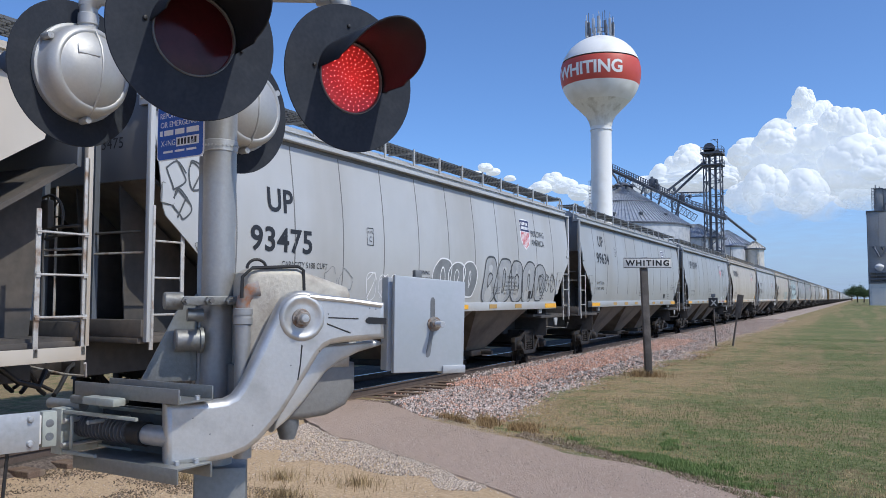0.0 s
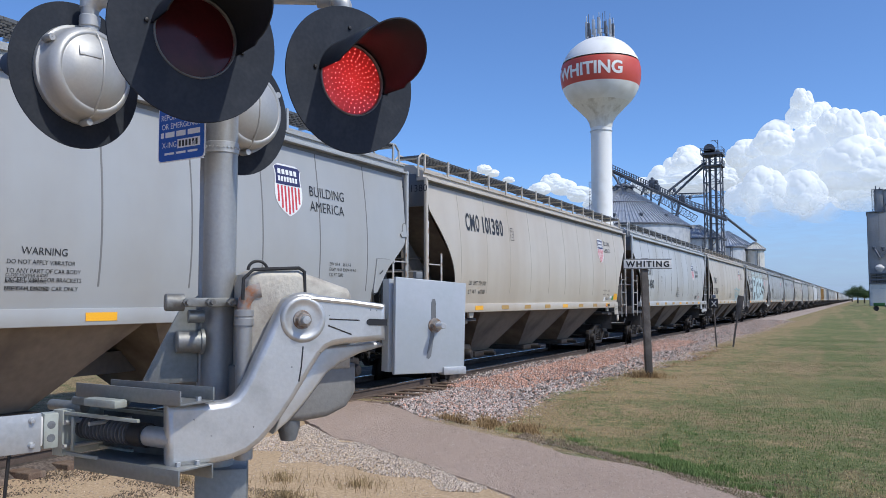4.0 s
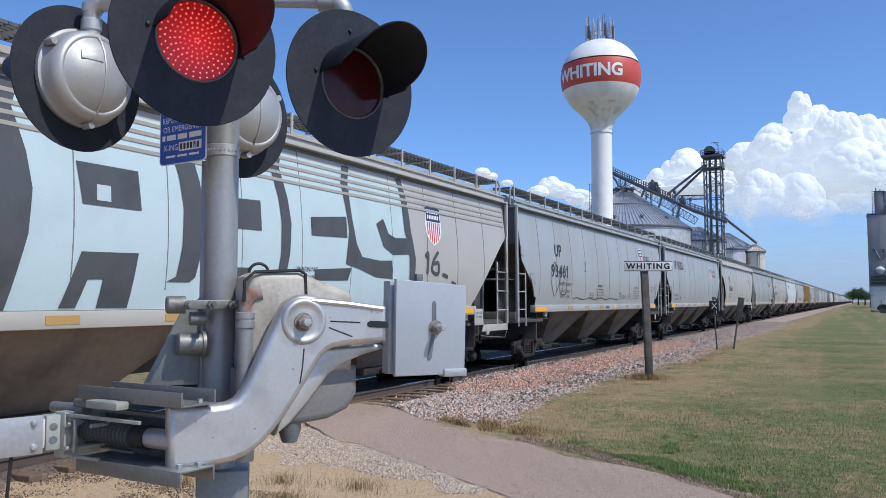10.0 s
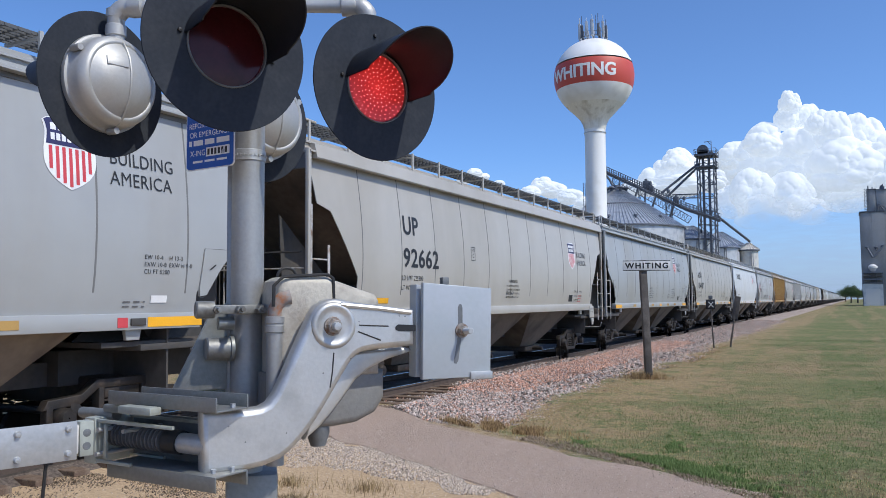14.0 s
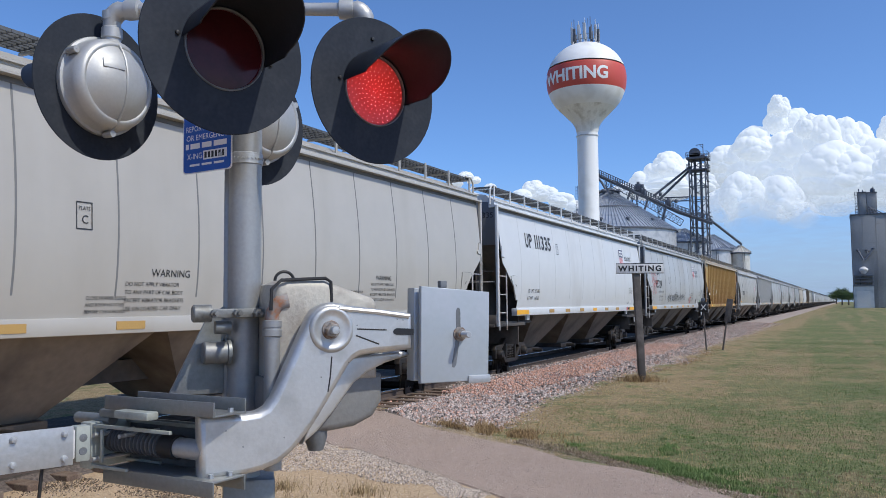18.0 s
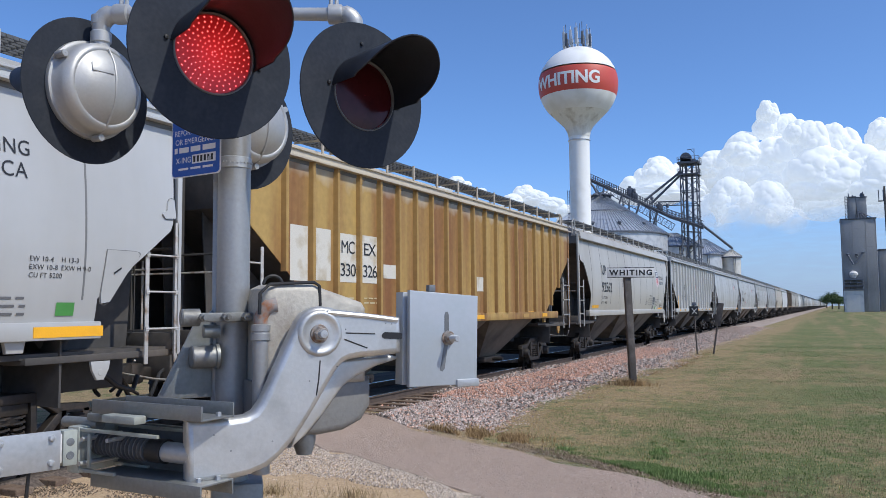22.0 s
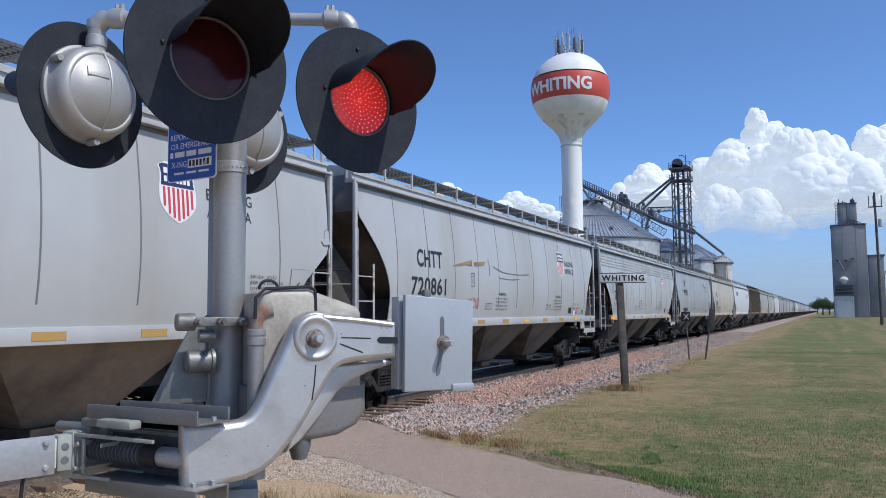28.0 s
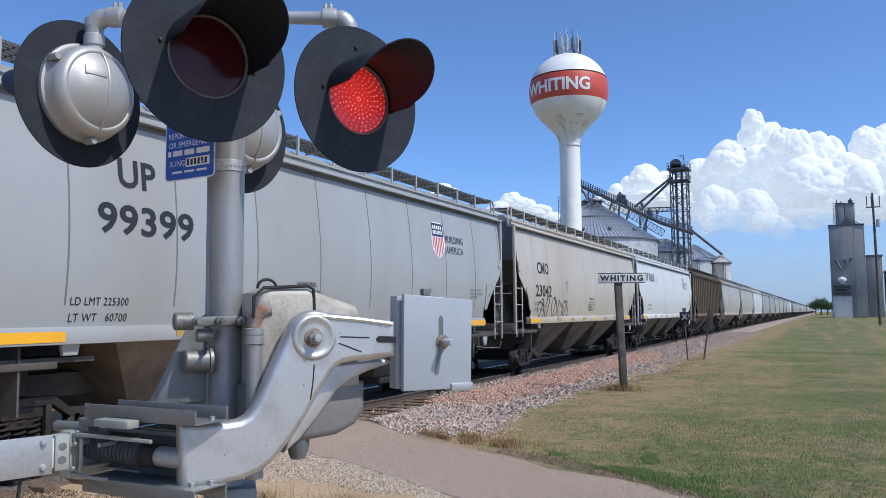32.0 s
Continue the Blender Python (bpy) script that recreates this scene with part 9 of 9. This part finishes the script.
    lower("frame_back", bm, M_DARKBODY, "dark back plate")
    for x, z, r in ((-0.59, 1.245, 0.009), (-0.6, 1.155, 0.009), (-0.45, 1.25, 0.008)):
        bm = B()
        tube(bm, [(x, -0.02, z), (x, 0.17, z)], r, 10)
        lower("frame_bolt", bm, M_RUST if x < -0.65 else M_ZINC)
    bm = B()
    tube(bm, [(-0.78, 0.05, 1.292), (-0.574, 0.05, 1.294)], 0.021, 18)
    lower("pivot_pin", bm, M_BRKT, "pivot pin")
    kp = GATE_FRAME.inverted() @ pose(-2.485, 1.845, 0, 0, 0, 71.5)
    bm = B()
    box(bm, -1.4, -0.004, 1.184, -0.03, 0.006, 1.314, 0.002)
    plate = part("arm_plate", bm, M_ZINC, gt, "bolted zinc gate-arm plate", m=kp)
    for x in (-0.06, -0.22, -0.38, -0.62):
        for z in (1.208, 1.291):
            bm = B()
            lathe(bm, [(0.001, 0.013), (0.008, 0.012), (0.0125, 0.0)], 12, pose(x, -0.004, z, 90, 0, 0))
            part("bolt_head", bm, M_ZINC, plate)
    bm = B()
    box(bm, -0.02, -0.0, 1.19, 0.028, 0.05, 1.31, 0.004)
    adapter = part("adapter_block", bm, M_FRAMEPAINT, gt, m=kp)
    for z in (1.27, 1.225):
        bm = B()
        lathe(bm, [(0.001, 0.0015), (0.013 if z < 1.25 else 0.008, 0.0015), (0.014, 0)], 14, pose(0.004, 0.0, z, 90, 0, 0))
        part("adapter_hole", bm, M_DARKBODY, adapter)
    bm = B()
    box(bm, -5.5, 0.007, 1.2, -0.02, 0.045, 1.3, 0.004)
    part("gate_boom", bm, M_SIGNWHITE, gt, "white gate boom", m=kp)
    bm = B()
    tube(bm, [(-0.12, 0.02, 1.2), (-0.13, 0.03, 1.02), (-0.1, 0.03, 0.8), (0.0, 0.05, 0.2)], 0.006, 6)
    part("lamp_cable", bm, M_RUBBER, gt, "thin black cable", m=kp)
    return gt


def emergency_sign():
    es = thing("emergency_sign", "small blue emergency notice with white lettering on the mast", "sign", pose(-2.335, 2.27, 2.385, 0, 0, -6))
    bm = B()
    w, h = 0.086, 0.10
    grow = 1.42
    out = []
    for cx, cz, a0 in ((w - 0.012, h - 0.012, 0), (-w + 0.012, h - 0.012, 90), (-w + 0.012, -h + 0.012, 180), (w - 0.012, -h + 0.012, 270)):
        out += [(cx + 0.012 * math.cos(radians(a0 + 22.5 * k)), cz + 0.012 * math.sin(radians(a0 + 22.5 * k))) for k in range(5)]
    slab(bm, out, 0.0, 0.003)
    part("sign_edge", bm, M_SHWHITE, es, "white sign edge")
    bm = B()
    slab(bm, [(x * 0.965, z * 0.97) for x, z in out], -0.0012, -0.0002)
    face = part("sign_face", bm, M_SIGNBLUE, es, "blue reflective face")

    def line(body, z, hh, wide):
        bm = text_mesh(body, hh, 0, 1.0)
        ww = max(v.co.x for v in bm.verts)
        for v in bm.verts:
            v.co = Vector(((v.co.x / ww - 0.5) * wide, -0.0018, z + v.co.y))
        part("notice_line", bm, M_SHWHITE, face)
    line("REPORT PROBLEM", 0.018, 0.0165, 0.15)
    line("OR EMERGENCY", -0.0075, 0.0165, 0.146)
    for k, wd in enumerate((0.008, 0.026, 0.026, 0.034)):
        bm = B()
        x = -0.075 + (0.0, 0.017, 0.058, 0.1)[k]
        box(bm, x, -0.0019, -0.031, x + wd * 1.3, -0.0012, -0.016)
        part("notice_bar", bm, M_SHWHITE, face)
    bm = text_mesh("X-ING", 0.017)
    for v in bm.verts:
        v.co = Vector((v.co.x * 0.85 - 0.07, -0.0018, v.co.y - 0.06))
    part("notice_line", bm, M_SHWHITE, face)
    bm = B()
    box(bm, -0.012, -0.0019, -0.065, 0.07, -0.0012, -0.04)
    lab = part("number_label", bm, M_SHWHITE, face)
    for k in range(6):
        bm = B()
        box(bm, -0.007 + k * 0.0122, -0.0024, -0.061, 0.0005 + k * 0.0122, -0.0019, -0.044)
        part("number_bar", bm, M_LETTER, face)
    for k in range(3):
        bm = B()
        box(bm, -0.06 + k * 0.043, -0.0019, -0.08, -0.06 + k * 0.043 + 0.035, -0.0012, -0.074)
        part("small_bar", bm, M_SHWHITE, face)
    for z in (0.085, -0.085):
        bm = B()
        lathe(bm, [(0.001, 0.004), (0.006, 0.003), (0.006, 0)], 10, pose(0.05, -0.001, z * 0.55 - 0.01, 90, 0, 0))
        part("rivet", bm, M_ZINC, es)
    for ob in es.children_recursive:
        ob.data.transform(Matrix.Diagonal((grow * 1.14, 1, grow, 1)))


# ---- clouds ----
def cloud_material():
    m = bpy.data.materials.new("cumulus")
    m.use_nodes = True
    t = m.node_tree
    n, l = t.nodes, t.links
    b = n["Principled BSDF"]
    b.inputs["Base Color"].default_value = (0.44, 0.44, 0.44, 1)
    b.inputs["Roughness"].default_value = 1.0
    b.inputs["Specular IOR Level"].default_value = 0.0
    # bluish glow added in place of light scattered within the cloud
    b.inputs["Emission Color"].default_value = (0.76, 0.85, 0.98, 1)
    b.inputs["Emission Strength"].default_value = 0.42
    # the base thins out raggedly, the higher heads are dense
    geo, sep, tex, add, thin = (n.new(k) for k in ("ShaderNodeNewGeometry", "ShaderNodeSeparateXYZ", "ShaderNodeTexNoise", "ShaderNodeMath", "ShaderNodeMapRange"))
    l.new(geo.outputs["Position"], sep.inputs[0])
    l.new(geo.outputs["Position"], tex.inputs[0])
    tex.inputs["Scale"].default_value, tex.inputs["Detail"].default_value = 0.012, 6
    add.operation = "MULTIPLY_ADD"
    l.new(tex.outputs[0], add.inputs[0])
    add.inputs[1].default_value = 190
    l.new(sep.outputs[2], add.inputs[2])
    thin.interpolation_type = "SMOOTHSTEP"
    thin.inputs["From Min"].default_value, thin.inputs["From Max"].default_value = 300, 450
    l.new(add.outputs[0], thin.inputs[0])
    l.new(thin.outputs[0], b.inputs["Alpha"])
    return m


M_CLOUD = cloud_material()
CLOUDS = []


def cloud(name, puffs, dist, seed):
    """Cumulus of billowed heads: (azimuth left of the track, elevation, half width, half height) in degrees, at a distance."""
    rng = np.random.RandomState(seed)
    cl = thing(name, "white sunlit cumulus cloud on the horizon", "cloud", kind="stuff", group="clouds")
    bm = B()
    bmesh.ops.create_icosphere(bm, subdivisions=6, radius=1)
    bm.verts.ensure_lookup_table()
    base, tris = np.array([v.co[:] for v in bm.verts]), [[v.index for v in f.verts] for f in bm.faces]
    bm.free()
    for az, el, wide, high in puffs:
        az, el = az - 0.5, el + 0.2
        d = dist * rng.uniform(0.985, 1.015)
        c = np.array((-math.sin(radians(az)) * math.cos(radians(el)), math.cos(radians(az)) * math.cos(radians(el)), math.sin(radians(el)))) * d
        out = np.ones(len(base))
        for count, reach, rise in ((14, 0.8, 0.36), (60, 0.36, 0.15), (240, 0.16, 0.04)):
            p = rng.normal(size=(count, 3))
            p /= np.linalg.norm(p, axis=1)[:, None]
            grow = rng.uniform(0.55, 1.25, count) * reach
            near = 2 - 2 * base @ p.T
            bump = np.sqrt(np.clip(1 - near / grow[None, :] ** 2, 0, 1)) * (grow / reach)[None, :]
            out += rise * bump.max(axis=1)
        out /= 1.32
        v = base * out[:, None]
        v[:, 2] = np.where(v[:, 2] < 0, v[:, 2] * 0.7, v[:, 2])
        v = v * np.array((radians(wide), radians(wide), radians(high))) * d + c
        me = bpy.data.meshes.new("puff")
        me.from_pydata(v.tolist(), [], tris)
        me.materials.append(M_CLOUD)
        me.shade_smooth()
        new("puff", me).parent = cl
    CLOUDS.append(cl)


def clouds():
    cloud("cumulus_cloud", [(3.35, 12.6, 0.65, 0.95), (3.55, 11.6, 0.8, 1.0), (2.5, 11.3, 0.95, 1.2), (1.6, 11.0, 0.8, 1.0), (4.9, 10.0, 1.5, 1.4), (6.7, 9.2, 1.3, 1.2), (3.0, 9.4, 1.5, 1.6), (0.9, 10.3, 1.3, 1.7), (-0.7, 9.8, 1.3, 1.8), (0.2, 8.0, 2.2, 2.1), (-2.0, 7.8, 1.9, 2.1), (1.9, 7.4, 1.6, 1.9), (3.7, 8.3, 1.7, 1.5), (5.6, 8.4, 1.6, 1.4), (0.0, 6.3, 1.8, 1.2)], 2700, 3)
    cloud("cumulus_cloud", [(5.8, 6.9, 1.4, 1.6), (3.6, 6.5, 1.5, 1.7), (2.4, 5.6, 1.2, 1.1), (4.9, 5.5, 1.9, 1.2), (7.2, 6.3, 1.2, 1.2), (1.5, 5.2, 0.7, 0.5)], 2500, 11)
    cloud("cumulus_cloud", [(-3.3, 10.4, 1.0, 1.2), (-4.8, 10.0, 1.5, 1.6), (-6.6, 9.2, 1.6, 1.8), (-4.2, 8.2, 1.5, 1.5), (-5.6, 7.0, 2.2, 1.9), (-8.4, 7.6, 2.2, 2.2), (-3.3, 6.2, 1.4, 1.0)], 2900, 9)
    cloud("cumulus_cloud", [(10.9, 9.0, 1.2, 1.2), (9.4, 8.7, 1.2, 1.1), (12.4, 8.2, 1.1, 0.9), (8.2, 8.0, 1.3, 1.1), (13.6, 7.6, 0.9, 0.7), (11.0, 7.6, 2.2, 0.9)], 3100, 5)
    cloud("cumulus_cloud", [(20.1, 8.15, 0.75, 0.6), (19.2, 7.7, 0.9, 0.6), (21.0, 7.6, 0.8, 0.5), (18.1, 7.2, 0.9, 0.6), (17.0, 6.6, 0.8, 0.6)], 3000, 6)
    cloud("cumulus_cloud", [(24.85, 9.1, 0.5, 0.35), (24.3, 8.8, 0.5, 0.3), (23.1, 8.35, 0.4, 0.25), (25.6, 8.6, 0.5, 0.3)], 3000, 7)


def haze_bank():
    """A far glowing shell painted as grey-blue haze and thin cloud low over the horizon."""
    bm = B()
    rows = []
    for k in range(25):
        z = -20 + 460 * k / 24
        rows.append([bm.verts.new((-math.sin(radians(a)) * 2250, math.cos(radians(a)) * 2250, z)) for a in range(-70, 81, 5)])
    for a, c in zip(rows, rows[1:]):
        for i in range(len(a) - 1):
            bm.faces.new((a[i], c[i], c[i + 1], a[i + 1])).smooth = True
    m = bpy.data.materials.new("painted_haze_glow")
    m.use_nodes = True
    n, l = m.node_tree.nodes, m.node_tree.links
    n.remove(n["Principled BSDF"])
    geo, sep, mp, tex = n.new("ShaderNodeNewGeometry"), n.new("ShaderNodeSeparateXYZ"), n.new("ShaderNodeMapping"), n.new("ShaderNodeTexNoise")
    l.new(geo.outputs["Position"], sep.inputs[0])
    l.new(geo.outputs["Position"], mp.inputs[0])
    mp.inputs["Scale"].default_value = (0.0035, 0.0035, 0.02)
    l.new(mp.outputs[0], tex.inputs[0])
    tex.inputs["Detail"].default_value = 5
    up, streak, mul = n.new("ShaderNodeMapRange"), n.new("ShaderNodeMapRange"), n.new("ShaderNodeMath")
    up.interpolation_type = streak.interpolation_type = "SMOOTHSTEP"
    for k, v in (("From Min", 430), ("From Max", -60), ("To Min", 0.0), ("To Max", 0.95)):
        up.inputs[k].default_value = v
    for k, v in (("From Min", 0.3), ("From Max", 0.7), ("To Min", 0.72), ("To Max", 1.0)):
        streak.inputs[k].default_value = v
    l.new(sep.outputs[2], up.inputs[0])
    l.new(tex.outputs[0], streak.inputs[0])
    mul.operation = "MULTIPLY"
    l.new(up.outputs[0], mul.inputs[0])
    l.new(streak.outputs[0], mul.inputs[1])
    # the haze's pale light is emitted by the shell itself
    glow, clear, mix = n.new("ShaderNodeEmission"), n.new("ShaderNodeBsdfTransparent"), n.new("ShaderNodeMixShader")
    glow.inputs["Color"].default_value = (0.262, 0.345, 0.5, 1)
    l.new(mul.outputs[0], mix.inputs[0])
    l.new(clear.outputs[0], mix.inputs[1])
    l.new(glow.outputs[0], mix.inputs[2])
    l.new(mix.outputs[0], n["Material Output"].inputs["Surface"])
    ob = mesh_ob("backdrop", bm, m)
    tagged(ob, "grey-blue haze painted as a glow low over the horizon", "sky", kind="structure")


# ---- what moves ----
R_ON = [(-6, -0.49), (0, 6.05), (5, 11.53), (12, 19.04), (18, 25.51), (23, 30.85), (24, 31.9), (25, 33.0)]


def flash_time(k):
    for (k0, t0), (k1, t1) in zip(R_ON, R_ON[1:]):
        if k <= k1:
            return t0 + (t1 - t0) * (k - k0) / (k1 - k0)


def motions():
    for car, y, spin in TRAIN:
        walk(car, [(0, pose(TRACK_X, y, RAIL_Z)), (32, pose(TRACK_X, y - TRAIN_SPEED * 32, RAIL_Z))])
    for cl in CLOUDS:
        walk(cl, [(0, pose(0, 0, 0)), (32, pose(-38, -12, -14))])
    turns = []
    for k in range(-6, 26):
        turns += [(flash_time(k), "right"), (flash_time(k) + 0.5, "left")]
    for which, discs in DISCS.items():
        angle = 0 if which == "right" else 180
        rows = [(0.0, angle)]
        for t, lit in turns:
            f = round(t * FPS)
            f -= max(0, f % FPS - 27)
            if f < 1 or f > 32 * FPS - 3:
                continue
            goal = 0 if lit == which else 180
            if goal == angle:
                continue
            rows += [((f + k) / FPS, angle + (goal - angle) * k / 3) for k in range(4)]
            angle = goal
        rows.append((32.0, angle))
        for d in discs:
            walk(d, [(t, pose(0, 0.004, 0, 0, 0, a)) for t, a in rows])
    roll = math.degrees(TRAIN_SPEED / 0.46)
    for car, y, spin in TRAIN[:23]:
        for w in spin:
            loc = w.matrix_local.translation.copy()
            walk(w, [(k / 20, pose(loc.x, loc.y, loc.z, roll * k / 20)) for k in range(641)])
    walk(TRACTOR[0], [(t, pose(x, 150, GROUND_Z, 0, 0, rz)) for t, x, rz in ((0, 10.5, 90), (3, 6.2, 90), (5.6, 1.9, 88), (7, 2.1, 40), (8, 2.0, 0), (9, 2.7, -50), (10, 4.0, -80), (11, 5.4, -90), (12, 7.0, -90), (13, 9.0, -90), (20, 23, -95), (32, 46, -95))])


TRACTOR = []


def tractor():
    """A small green tractor that mows the grass far off."""
    tc = thing("mowing_tractor", "small green tractor with a mower on the grass", "tractor", pose(2.85, 150, GROUND_Z, 0, 0, -90))
    green, tyre = plain("tractor_green", (0.03, 0.12, 0.03), 0.5), M_RUBBER
    bm = B()
    box(bm, -0.35, 0.2, 0.75, 0.35, 1.9, 1.35, 0.1)
    part("bonnet", bm, green, tc)
    bm = B()
    box(bm, -0.5, -0.9, 0.6, 0.5, 0.3, 0.95, 0.05)
    part("chassis", bm, M_DARKBODY, tc)
    bm = B()
    box(bm, -0.25, -0.7, 0.95, 0.25, -0.2, 1.1, 0.05)
    box(bm, -0.25, -0.8, 1.05, 0.25, -0.68, 1.5, 0.05)
    part("seat", bm, M_RUBBER, tc)
    for x in (-0.55, 0.55):
        bm = B()
        tube(bm, [(x, -0.85, 0.9), (x, -0.9, 2.1)], 0.04, 6)
        part("roll_bar", bm, M_DARKBODY, tc)
    for x, y, r, w in ((-0.75, -0.6, 0.7, 0.2), (0.75, -0.6, 0.7, 0.2), (-0.6, 1.5, 0.42, 0.13), (0.6, 1.5, 0.42, 0.13)):
        bm = B()
        lathe(bm, [(0.01, -w * 0.5), (r * 0.5, -w * 0.5), (r * 0.9, -w), (r, -w * 0.6), (r, w * 0.6), (r * 0.9, w), (r * 0.5, w * 0.5), (0.01, w * 0.5)], 20, pose(x, y, r, 0, 90, 0))
        part("wheel", bm, tyre, tc)
    bm = B()
    box(bm, -0.9, -2.3, 0.15, 0.9, -1.1, 0.45, 0.05)
    part("mower_deck", bm, M_CONC, tc)
    TRACTOR.append(tc)


# ---- build ----
ground()
trackbed()
footpath()
track()
vegetation()
crossing_signal()
crossing_gate()
emergency_sign()
train()
station_sign()
whistle_posts()
water_tower()
grain_site()
concrete_elevator()
utility_pole()
tractor()
for i, (x, y, h, r) in enumerate([(-0.5, 420, 8, 3.4), (2.2, 410, 6.5, 2.8), (-4, 600, 8, 5), (16, 500, 9, 5), (26, 520, 10, 6), (40, 480, 9, 5)]):
    tree(x, y, h, r, i + 1)
for i, (x, y, h, r) in enumerate([(-30, 6, 7, 4), (-34, 14, 8, 4.5), (-31, -2, 7, 4), (-36, 24, 8, 4.5), (-33, -12, 8, 5), (-40, 34, 9, 5)]):
    tree(x, y, h, r, i + 20)
clouds()
haze_bank()
motions()
